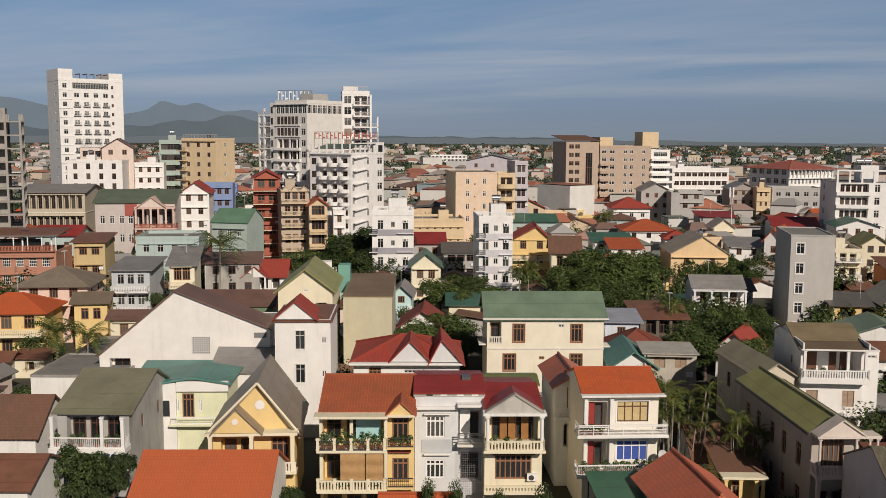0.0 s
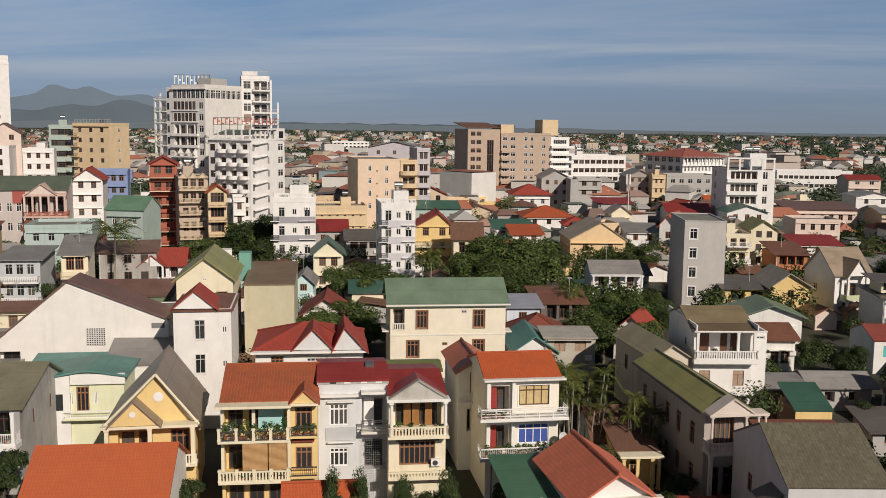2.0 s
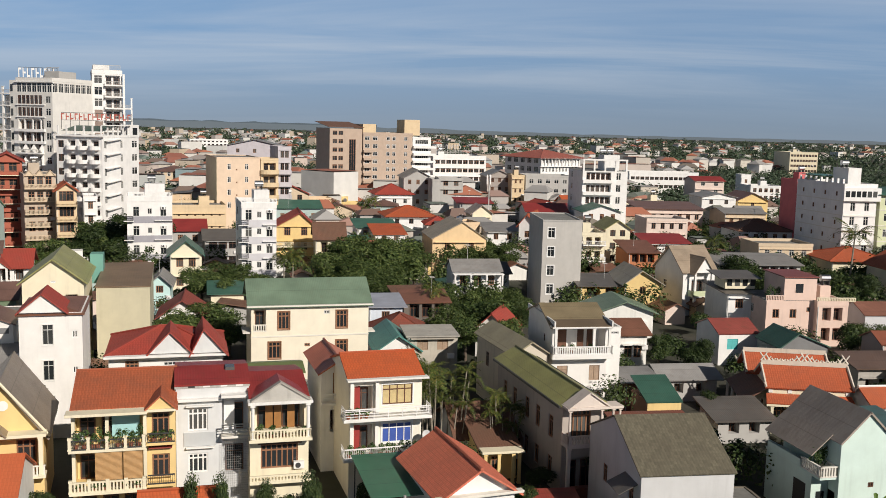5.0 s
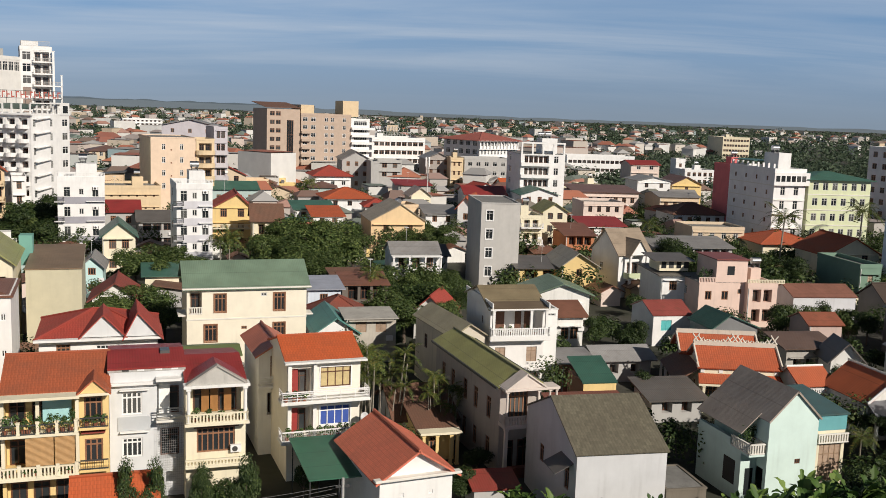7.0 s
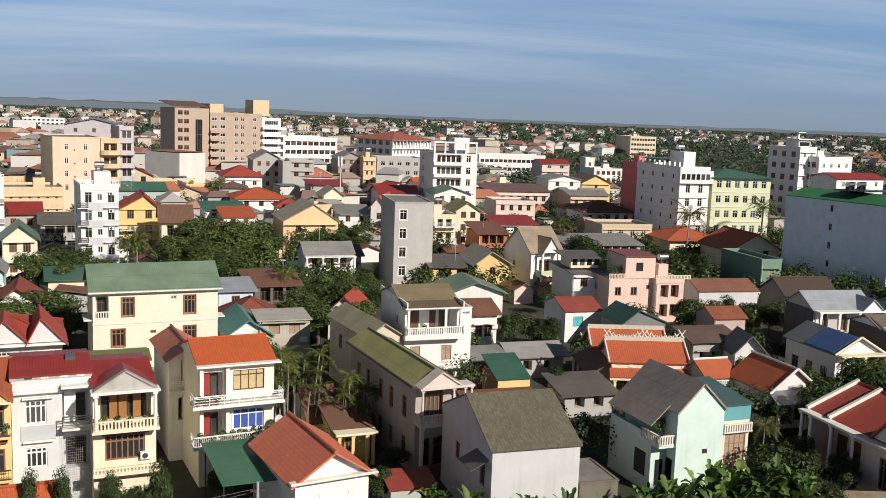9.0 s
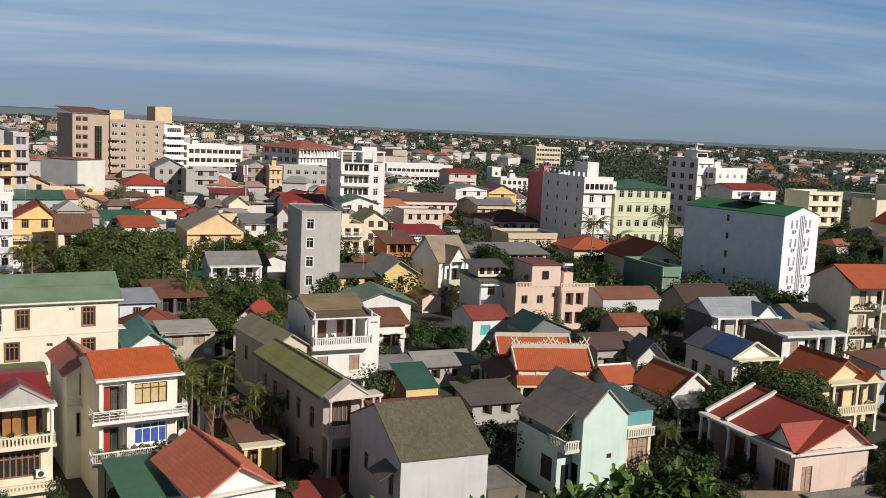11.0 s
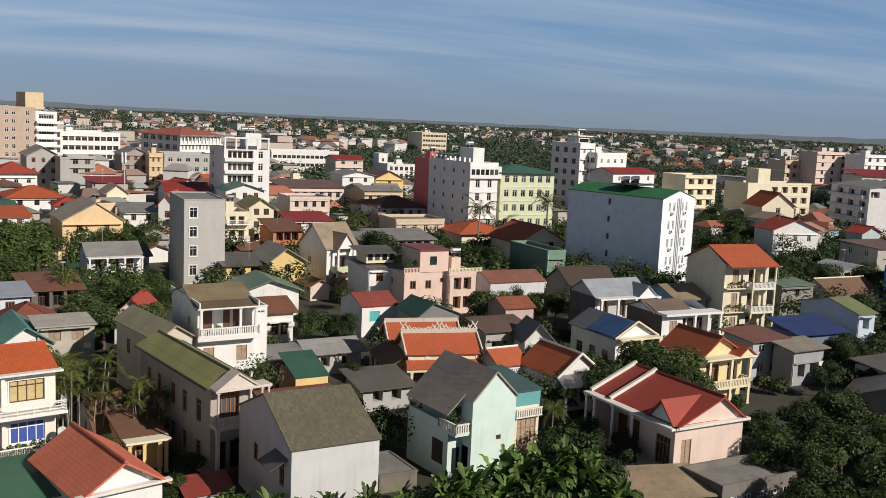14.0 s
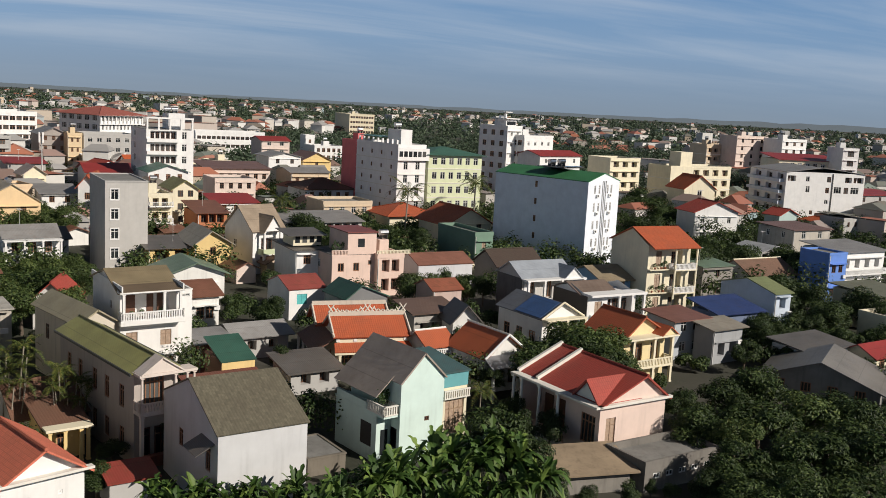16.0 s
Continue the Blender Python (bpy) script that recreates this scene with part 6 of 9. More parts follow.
            for i in range(8):
                bm.faces.new((lo[i], hi[i], hi[(i + 1) % 8], lo[(i + 1) % 8]))
            part("balcony", bm, PW, e.ob)
        for u, ww in ((0.09, 0.9), (0.52, 0.9), (0.88, 2.2)):
            e.window("R", e.d * u, z + 0.3, ww, 1.7, "far")
        bm = bmesh.new()                        # slanting sun shade along the flank
        slab(bm, ((e.w / 2 + 0.9, 1.0, z + 2.0), (e.w / 2 + 0.5, 7.0, z + 2.45), (e.w / 2 + 0.004, 7.0, z + 2.45), (e.w / 2 + 0.004, 1.0, z + 2.15)), 0.15)
        part("sun_shade", bm, PW, e.ob)
    e.walls()
    e.deck()
    e.parapet(0.5)
    e.plate(-e.w / 2 - 0.6, e.w / 2 + 0.6, -0.6, 0.02, e.h + 0.4, 0.35, PW, "eave_slab")
    e.block(e.w / 2 - 2.4, e.w / 2 + 0.15, 10.8, 14.5, e.h + 0.09, e.h + 3.0, PW, "stair_head")
    e.block(e.w / 2 + 0.16, e.w / 2 + 0.2, 11.9, 13.8, e.h + 0.6, e.h + 2.3, GLASS, "window")
    for i in range(6):
        x = -e.w / 2 + 0.3 + i * (e.w - 0.6) / 5
        e.block(x - 0.15, x + 0.15, 0.1, 0.4, e.h + 0.5, e.h + 2.6, PW, "terrace_post")
        if i < 5:
            e.block(e.w / 2 - 0.4, e.w / 2 - 0.1, 2.4 + i * 2.0, 2.7 + i * 2.0, e.h + 0.5, e.h + 2.6, PW, "terrace_post")
    e.plate(e.w / 2 - 0.6, e.w / 2 + 0.4, 0.61, 10.7, e.h + 2.9, 0.25, PW, "terrace_beam")
    bm = bmesh.new()
    slab(bm, ((-e.w / 2 + 0.5, 1.2, e.h + 1.4), (e.w / 2 - 0.7, 1.2, e.h + 1.4), (e.w / 2 - 0.7, 6.5, e.h + 2.6), (-e.w / 2 + 0.5, 6.5, e.h + 2.6)), 0.06)
    part("terrace_awning", bm, plain("green_sheet", (0.03, 0.09, 0.07), 0.4), e.ob, "dark green terrace roof sheets")
    # roof signs on their frames: red on the terrace, white on the main roof
    for lab, px, py, pz, n, wd, hh, mat in (("red letters on a steel frame on the hotel terrace", -24.6, 246.5, 29.2, 16, 1.0, 1.5, plain("sign_red", (0.45, 0.10, 0.07), 0.5)),
                                            ("tall white letters on a steel frame on the hotel roof", -39.5, 259.5, 39.3, 9, 1.0, 2.3, PW)):
        s = thing("roof_sign", lab, "sign", px, py, pz, 0)
        for k in range(n):
            bm = bmesh.new()
            x = (k - n / 2) * wd
            box(bm, x, x + wd * 0.22, 0, 0.12, 0.3, 0.3 + hh)
            box(bm, x + wd * 0.22, x + wd * 0.7, 0, 0.12, 0.3 + hh * (0.8, 0.4, 0.05)[k % 3], 0.3 + hh * (1.0, 0.6, 0.25)[k % 3])
            part("letter_bar", bm, mat, s)
        bm = bmesh.new()
        for z in (0.15, 0.4 + hh):
            box(bm, -n / 2 * wd, n / 2 * wd, 0.13, 0.2, z, z + 0.1)
        for k in range(9):
            x = (k / 8 - 0.5) * n * wd
            box(bm, x - 0.05, x + 0.05, 0.13, 0.2, -2.0, 0.4 + hh)
        part("sign_frame", bm, IRON, s)


grand_hotel()
b = building("apartment_block", "yellow seven-storey block with open stair balconies", -79.8, 316.4, -25.0, 13.8, 28.6, 10.0, PO, F=(3, 1.2, 1.4, 0, "far"), R=(1, 1.0, 1.3, 4, "far"), L=(2, 1.6, 2.0, 0, "far"), tank=True)
b.rail(-b.w / 2, b.w / 2, 1, b.h + 0.7, 1.2, "pipe", PG)
b.plate(-b.w / 2 - 0.4, b.w / 2 + 0.3, -0.6, -0.004, b.h - 0.1, 0.3, PO, "eave_slab")
for k in range(1, 8):
    b.plate(-b.w / 2 - 1.4, -b.w / 2 + 2.6, -1.3, -0.004, k * b.h / 9 + 3.0, 0.3, PO)
    b.rail(-b.w / 2 - 1.3, -b.w / 2 + 2.5, -1.2, k * b.h / 9 + 3.0, 0.9, "bars", IRON)
building("apartment_block", "green-grey block with open balconies", -90.6, 322.5, 14.0, 7.2, 27.9, 12.0, PGREEN, F=(3, 2.0, 1.8, 0, "far"))
building("house", "pink house with a stepped roof and steel roof frame", -105.0, 312.8, 14.0, 9.7, 26.1, 14.0, PPINK, "gable_y", 3.0, S_BROWN, F=(2, 1.4, 1.6, 2, "far"))
building("house", "white three-storey house with arched balcony doors", -108.4, 301.1, 8.0, 16.6, 21.6, 12.0, PW, F=(4, 1.2, 1.8, 0, "far"))
b = building("steel_frame_house", "house with an open steel roof frame", -114.2, 314.9, 8.0, 7.1, 25.3, 10.0, PPINK, F=(3, 1.6, 1.8, 0, "far"))
b.rail(-b.w / 2, b.w / 2, 0, b.h + 0.7, 2.8, "bars", IRON)
building("house", "white house with stepped flat roofs", -95.9, 315.8, 8.0, 9.3, 20.6, 10.0, PW, F=(3, 1.2, 1.6, 0, "far"), tank=True)
building("market_hall", "long ochre market building with an arcade", -98.3, 242.9, 6.0, 15.7, 15.8, 18.0, paint((0.52, 0.46, 0.36), 0.5), "gable_x", 1.6, S_GREY, fh=5.2, F=(9, 1.3, 3.4, 0, "open"), bands=True)
building("house", "white house with roof garden", -97.5, 249.5, 6.0, 8.8, 9.0, 10.0, PW, F=(2, 2.0, 1.6, 0, "far"))
LILACW, ROSE = paint((0.54, 0.48, 0.45), 0.4), paint((0.62, 0.45, 0.39), 0.35)
b = House("mansion", "grey-pink mansion with a gabled loggia porch and dark green sheet roof", -71.8, 224.8, 8.0, 18.1, 14.6, 16.0, LILACW)
w = b.w
for u in (0.09, 0.21, 0.33, 0.44):
    b.window("F", w * u, 9.6, 1.1, 1.9, "far")
    b.window("F", w * u, 5.2, 1.1, 1.9, "far")
for u in (0.58, 0.74, 0.90):
    b.window("F", w * u, 9.0, 2.2, 4.2, "open")
    b.window("F", w * u, 4.2, 2.2, 3.6, "open")
b.roof("gable_x", 2.6, sheet((0.13, 0.165, 0.12), rust=0.3), 0.5)
b.walls()
b.block(-w * 0.13, 0.4, -0.09, -0.004, 11.4, 14.4, paint((0.38, 0.10, 0.08), 0.3), "red_panel")
b.pediment(1.0, w / 2 - 2.0, -2.6, 13.6, 2.2, 6.0, ROSE, paint((0.72, 0.60, 0.54), 0.3), 0.4)
b.plate(0.2, w / 2 + 0.3, -2.6, -0.004, 13.6, 0.5, ROSE, "porch_roof")
for z in (3.9, 8.7):
    b.plate(0.2, w / 2 + 0.6, -2.8, -0.004, z, 0.4, ROSE)
    b.rail(0.3, w / 2 + 0.5, -2.7, z, 1.0, "baluster", PBRICK, back=2.6)
for k in range(6):
    for z0, z1 in ((0.0, 3.5), (3.9, 8.3), (8.7, 13.1)):
        b.column(0.5 + k * (w / 2 - 0.6) / 5, -2.4, z0, z1, 0.2, ROSE if k % 2 else PPINK)
b = building("house", "sage green three-storey house with green sheet roof", -38.6, 173.8, -14.0, 6.9, 14.6, 7.2, PGREEN, "gable_x", 2.2, sheet((0.13, 0.24, 0.16), rust=0.15), F=(3, 0.8, 1.3, 1, "far"), over=0.25)
building("house", "grey concrete house with a flat roof beside palms", -35.7, 162.2, 8.0, 9.1, 8.6, 6.0, concrete((0.42, 0.40, 0.37)), "shed", 1.2, S_BROWN, F=(3, 1.2, 1.4, 0, "far"), over=0.5)
building("house", "white house with a red gable and green lower storey", -61.1, 237.3, 8.0, 7.0, 16.3, 12.0, PW, "gable_y", 2.4, T_RED, F=(2, 1.2, 1.6, 0, "far"))
building("house", "white house with a grey flat roof and blue awning", -62.9, 237.9, 8.0, 10.4, 9.0, 10.0, P_LIGHT, F=(3, 1.3, 1.4, 0, "far"), over=0.5, tank=True)
building("house", "blue house with a flat roof behind the market", -63.0, 267.7, 8.0, 9.2, 16.2, 10.0, paint((0.22, 0.30, 0.50), 0.3), F=(4, 1.2, 1.6, 0, "far"), over=0.4)
b = building("tower_house", "brick-red seven-storey tower house with white-edged balconies", -39.8, 218.0, 10.0, 6.0, 20.8, 12.0, PBRICK, "gable_y", 1.6, T_RED, F=(2, 1.6, 2.0, 0, "far"), L=(2, 1.2, 1.6, 0, "far"))
decks(b, 6, b.h / 7, b.h / 7, 1.6, "baluster", mat=P_CREAM, rmat=PBRICK)
b = building("tower_house", "beige tower house with arched balconies", -32.1, 209.6, 14.0, 6.1, 18.2, 11.0, paint((0.50, 0.41, 0.32), 0.5), F=(3, 1.2, 2.0, 0, "far"), par=0.3)
for k in (-1, 0, 1):
    b.pediment(k * 2.0 - 0.95, k * 2.0 + 0.95, -0.4, b.h - 0.1, 1.1, 2.0, PBEIGE, PBEIGE, 0.15)
decks(b, 6, b.h / 7, b.h / 7, 1.0, "baluster", mat=PBEIGE, rmat=PBEIGE)
b = building("house", "ochre house with gabled porch and balconies", -26.6, 205.6, 10.0, 3.9, 15.6, 9.0, PO, "gable_y", 1.4, T_TERRA, F=(2, 1.4, 2.0, 0, "far"))
decks(b, 4, b.h / 5, b.h / 5, 1.2, "baluster", mat=PO, rmat=PO)
building("house", "narrow white house behind the ochre one", -24.0, 223.7, 8.0, 2.9, 12.3, 10.0, PW, F=(1, 1.0, 1.6, 0, "far"))


def striped_house(label, pos, d, top, band):
    """A narrow five-storey house, white with grey bands."""
    b = House("town_house", label, *pos, d, PW)
    st = b.h / max(1, round(b.h / 3.3))
    for k in range(round(b.h / 3.3)):
        for u in (0.2, 0.8):
            b.window("F", b.w * u, k * st + 0.9, 1.1, 1.8, "plain")
        b.window("F", b.w * 0.5, k * st + 1.3, 0.8, 1.1, "far")
        b.window("L", d * 0.3, k * st + 1.2, 1.2, 1.4, "far")
    b.walls()
    b.deck()
    b.parapet(1.0)
    st = b.h / max(1, round(b.h / 3.3))
    for k in range(round(b.h / 3.3)):
        b.block(-b.w / 2 + 0.02, b.w / 2 - 0.02, -0.05, -0.003, max(0.0, k * st - 0.4), k * st + 0.88, band, "grey_band")
        b.plate(-b.w / 2 - 0.6, -b.w / 2 + 1.2, -0.9, -0.004, k * st + 0.1, 0.15, PW)
        b.rail(-b.w / 2 - 0.5, -b.w / 2 + 1.1, -0.8, k * st + 0.1, 0.9, "bars", IRON, back=0.7)
        air_unit(b, "F", b.w * 0.8, k * st + 2.2)
    for k in range(round(b.h / 3.3)):
        b.plate(b.w * 0.1, b.w / 2, -0.5, -0.004, k * st + 0.1, 0.12, PW)
    b.rail(-b.w / 2, b.w / 2, 0.1, b.h + 1.0, 0.7, "baluster", PW)
    b.block(-b.w * 0.1, b.w * 0.35, 3, 7, b.h, b.h + top, PW, "stair_head")
    b.tank(0.5, 5, b.h + top, 0.55, 1.5)
    return b


striped_house("white and grey banded five-storey house with roof terrace", (-9.8, 189.7, 4.0, 8.2, 14.6), 12.0, 3.2, paint((0.34, 0.335, 0.37), 0.3))
striped_house("white banded narrow house with corner balconies and roof tank", (9.6, 172.7, 3.0, 6.1, 14.9), 12.0, 3.0, paint((0.58, 0.57, 0.60), 0.3))
b = House("apartment_block", "peach six-storey block with a pale blank flank and few windows", 9.0, 254.8, 8.0, 11.2, 20.6, 19.0, paint((0.72, 0.56, 0.42), 0.2), category="apartment block")
for k in range(2, 6):
    for u in (0.28, 0.68):
        b.window("F", b.w * u, k * 3.3 + 1.2, 0.9, 1.5, "far")
    b.window("F", b.w * 0.45, k * 3.3 + 1.0, 0.4, 0.4, "far")
b.walls()
b.deck()
b.parapet(0.3)
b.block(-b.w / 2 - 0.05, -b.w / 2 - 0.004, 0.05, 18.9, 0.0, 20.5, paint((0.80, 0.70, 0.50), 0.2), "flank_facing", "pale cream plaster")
b = House("apartment_block", "ochre balcony end of the six-storey block", 16.9, 255.6, 8.0, 4.6, 20.2, 10.0, PO, category="apartment block")
for k in range(1, 6):
    b.window("F", b.w * 0.5, k * 3.3 + 0.9, 3.2, 2.1, "open")
    bm = bmesh.new()
    q = [(2.5 * math.sin(a), -1.7 * math.cos(a)) for a in (-1.57, -1.2, -0.8, -0.4, 0.0, 0.4, 0.8, 1.2, 1.57)]
    lo = [bm.verts.new((x, y - 0.004, k * 3.3 + 0.1)) for x, y in q]
    hi = [bm.verts.new((x, y - 0.004, k * 3.3 + 1.2)) for x, y in q]
    bm.faces.new(lo[::-1])
    bm.faces.new(hi)
    for i in range(9):
        bm.faces.new((lo[i - 1], lo[i], hi[i], hi[i - 1]))
    part("balcony", bm, PO, b.ob)
b.walls()
b.deck()
b.parapet(0.5)
building("apartment_block", "lilac-grey block with a shallow gable", 15.3, 299.6, -6.0, 16.3, 23.0, 14.0, PLIL, "gable_y", 1.8, S_GREY, F=(3, 1.0, 1.2, 3, "far"))
b = building("apartment_block", "lilac corner tower with rounded balconies", 21.3, 262.2, 8.0, 3.6, 23.0, 10.0, PLIL, F=(2, 1.0, 1.8, 0, "far"))
decks(b, 5, 3.3, 3.2, 1.1, "solid", mat=PLIL, rmat=PLIL)
building("warehouse", "cream flat-roofed hall with parapet ornaments", -0.9, 241.4, 4.0, 12.8, 9.0, 14.0, PO, F=(6, 0.5, 0.4, 1, "far"))
building("house", "white low school block", 5.7, 946.8, 8.0, 35.7, 12.0, 14.0, PW, F=(9, 2.0, 1.4, 0, "far"))
building("house", "low beige house with terrace", -10.8, 414.5, 8.0, 15.1, 9.0, 14.0, PBEIGE, "hip", 2.0, S_BROWN, F=(5, 1.3, 1.5, 0, "far"))
building("house", "small cream house with green sheet roof", -3.0, 174.0, 2.0, 5.4, 6.8, 9.0, paint(CREAM, 0.3), "gable_y", 2.2, S_GREEN, F=(2, 1.2, 1.6, 0, "wood"), category="house")
building("house", "house with a dark red sheet roof", -3.2, 210.0, 2.0, 7.2, 7.0, 12.0, PG, "gable_x", 1.8, S_RED)
building("house", "dark blue-grey sheet shed house with terrace", 3.9, 201.9, 2.0, 7.2, 6.0, 10.0, PG, "gable_x", 1.6, S_DARK, F=(3, 1.6, 1.4, 0, "far"))
b = building("house", "yellow house with red tiled gable", 18.5, 199.1, -2.0, 8.1, 9.0, 11.0, P_YELLOW, "gable_y", 2.8, T_RED, F=(2, 1.3, 1.7, 0, "wood"), at=0.62, category="house")
decks(b, 1, 3.3, 4.8, 1.3, "baluster", mat=P_CREAM, rmat=P_CREAM)
b = building("house", "white-columned house with a brown tiled roof", 24.1, 187.6, -4.0, 5.6, 7.8, 9.0, P_CREAM, "gable_x", 2.6, T_BROWN, F=(2, 1.3, 2.2, 0, "open"), category="house")
building("house", "green sheet roofed shed behind the yellow house", 24.2, 254.3, 2.0, 12.0, 8.0, 12.0, PTEAL, "gable_x", 1.6, S_GREEN)


def brown_block():
    b = House("office_block", "brown nine-storey block with curved cream roof walls", 68.9, 365.6, 6.0, 19.7, 26.3, 22.0, PB, category="office block")
    st = b.h / 9
    for k in range(1, 9):
        for u in (0.08, 0.24, 0.5, 0.62, 0.86):
            b.window("F", b.w * u, k * st + 0.8, 1.9 if u < 0.3 else 1.3, 1.5, "far")
        if k < 8:
            b.plate(-b.w / 2, -b.w / 2 + b.w * 0.18, -1.2, -0.004, k * st, 0.9, PB)
    b.walls()
    b.deck()
    b.parapet(0.8)
    b.block(b.w * 0.36, b.w / 2 + 3.5, 2, 12, b.h, b.h + 6.0, PO, "roof_wall", "cream stair tower")
    b.block(-b.w * 0.48, -b.w * 0.22, 2, 16, b.h, b.h + 4.0, PO, "roof_wall", "cream stair tower")
    c = House("office_wing", "brown recessed wing with dark vertical glazing", 52.5, 364.2, 8.0, 12.7, 28.4, 20.0, PB, category="office block")
    st = c.h / 9
    for k in range(1, 9):
        for u in (0.16, 0.34):
            c.window("F", c.w * u, k * st + 0.7, 1.8, 1.6, "far")
    c.window("F", c.w * 0.7, 6, 2.6, c.h - 10, "far")
    c.walls()
    c.deck()
    c.roof("shed", 2.0, T_BROWN, 0.6, z=c.h + 0.6)
    e = House("office_wing", "white stepped balconies on the flank of the brown block", 82.4, 366.9, 6.0, 7.5, 25.1, 16.0, PW, category="office block")
    st = e.h / 9
    for k in range(1, 9):
        e.window("F", e.w * 0.5, k * st + 0.8, e.w * 0.7, 1.6, "far")
        e.plate(-e.w / 2, e.w / 2 + 1.6, -1.5, -0.004, k * st, 0.9, PW)
    e.walls()
    e.deck()
    e.parapet(0.6)


brown_block()
# long white hotel behind it with free letters that face away
b = building("hotel", "long low white hotel with roof pergola", 103.1, 386.5, 4.0, 23.1, 17.3, 20.0, PW, F=(9, 2.0, 1.6, 0, "far"), par=1.0, category="hotel")
b.rail(-b.w / 2 + 2, b.w / 4, 2, b.h + 1.0, 2.2, "pipe", PW)
sg = thing("roof_sign", "large free-standing letters seen from behind", "sign", 103.0, 407.2, 0, 4)
cu = bpy.data.curves.new("sign_letters", "FONT")
cu.body, cu.size, cu.extrude, cu.align_x = "CENTURY", 2.7, 0.15, "CENTER"
tmp = bpy.data.objects.new("sign_letters", cu)
me = bpy.data.meshes.new_from_object(tmp)
bpy.data.objects.remove(tmp)
me.materials.append(plain("sign_grey", (0.62, 0.60, 0.60), 0.5))
part("letters", me, None, sg, "", pose(0, 0, 20.4, 90, 0, 180))
bm = bmesh.new()
for k in range(9):
    box(bm, -5 + k * 1.25, -4.9 + k * 1.25, -0.3, -0.2, 0, 22.5)
part("sign_frame", bm, IRON, sg)
b = building("institute", "white three-storey building with a wide red hipped roof", 133.4, 350.6, 22.0, 19.9, 19.2, 21.0, PW, "hip", 2.8, tiles((0.40, 0.12, 0.09)), F=(11, 0.9, 1.9, 0, "far"), L=(5, 2.4, 1.9, 0, "far"), over=1.6, category="institute")
b.plate(-b.w / 2 - 1.4, b.w / 2 + 1.4, -1.4, 0.0, b.h - 0.01, 0.35, PW, "eave_slab")
for k in range(12):
    b.column(-b.w / 2 + 0.1 + k * (b.w - 0.2) / 11, -0.35, b.h - 3.2, b.h - 0.4, 0.22, PW)
b.plate(-b.w / 2 - 0.8, b.w / 2 + 0.8, -0.9, -0.004, b.h - 3.2, 0.3, PW)
building("house", "tall teal house with a blank wall", 62.2, 432.4, 0.0, 10.9, 13.0, 10.0, PTEAL, F=(1, 0.8, 1.2, 2, "far"))
building("house", "red-roofed house with many gables", 25.8, 290.0, 0.0, 10.2, 9.0, 9.0, PBEIGE, "gable_y", 2.4, T_RED, F=(2, 1.4, 1.8, 0, "far"))
building("house", "grey raw-plaster house with a curved gable", 69.5, 313.9, -6.0, 9.6, 13.0, 18.0, PG, "gable_y", 2.6, S_GREY)
building("house", "grey concrete house with a lit flank", 72.7, 300.9, -6.0, 2.6, 12.5, 12.0, PG)
building("house", "grey house with dark openings under its roof", 82.3, 319.6, -6.0, 8.4, 12.0, 10.0, PG, F=(2, 1.6, 1.6, 2, "far"))
building("house", "grey-brown house with a curved roof line", 103.2, 330.9, -6.0, 9.1, 13.0, 14.0, paint((0.37, 0.33, 0.30), 0.4), "gable_y", 2.0, S_GREY)
building("house", "ochre narrow flank of a tall house", 107.9, 324.2, -6.0, 4.6, 13.0, 10.0, PO, F=(2, 0.7, 1.4, 0, "far"))
building("house", "raw grey concrete apartment house", 119.5, 325.2, -6.0, 16.4, 13.0, 12.0, PG, F=(5, 1.6, 1.5, 0, "far"))
building("house", "low grey house with a flat red sheet roof", 77.5, 272.0, -6.0, 10.0, 8.0, 9.0, PG, "shed", 1.0, S_RED, F=(2, 1.2, 1.3, 0, "far"))
building("house", "white house under a shallow red roof", 92.0, 250.2, -10.0, 11.2, 7.5, 14.0, PW, "gable_x", 1.8, S_RED, F=(3, 0.7, 1.0, 0, "far"))
b = building("house", "small white gabled house with dark window", 72.1, 246.0, -4.0, 5.4, 7.5, 8.0, P_CREAM, "gable_y", 2.0, sheet((0.45, 0.36, 0.30)), F=(1, 1.8, 1.4, 0, "far"))
building("house", "peach house with a beige sheet roof", 51.9, 193.2, -4.0, 11.4, 7.0, 14.0, paint((0.78, 0.57, 0.33), 0.3), "gable_y", 3.4, sheet((0.40, 0.34, 0.25)), F=(2, 1.1, 1.5, 1, "wood"), at=0.55, over=0.3, category="house")
building("house", "white shed with a grey sheet roof", 68.3, 215.2, -8.0, 7.6, 6.0, 9.0, PW, "shed", 1.2, S_GREY)
building("house", "white house with a steep orange gable", 72.8, 211.0, -30.0, 4.0, 8.0, 12.0, PW, "gable_y", 2.4, T_TERRA)
building("shed", "low house with a dark grey sheet roof and blue columns", 51.0, 170.7, -2.0, 9.2, 3.2, 8.0, P_WHITE, "gable_x", 1.5, S_DARK, F=(5, 1.2, 1.6, 0, "open"), category="shed")
building("house", "orange tiled hipped house", 54.1, 251.6, -2.0, 12.8, 6.0, 12.0, PW, "hip", 2.4, T_TERRA, F=(3, 1.2, 1.4, 0, "far"), over=0.9)
building("house", "orange-roofed house among trees", 42.0, 218.4, 0.0, 7.0, 5.0, 8.0, PW, "shed", 1.6, T_TERRA)
building("house", "green-roofed house among trees", 40.6, 228.1, 0.0, 9.4, 5.5, 8.0, PW, "shed", 1.4, S_GREEN)
building("house", "red hipped villa with white dormer", 60.1, 306.0, 0.0, 11.7, 8.0, 12.0, PW, "hip", 3.0, T_RED, F=(3, 1.2, 1.5, 0, "far"), over=0.9)

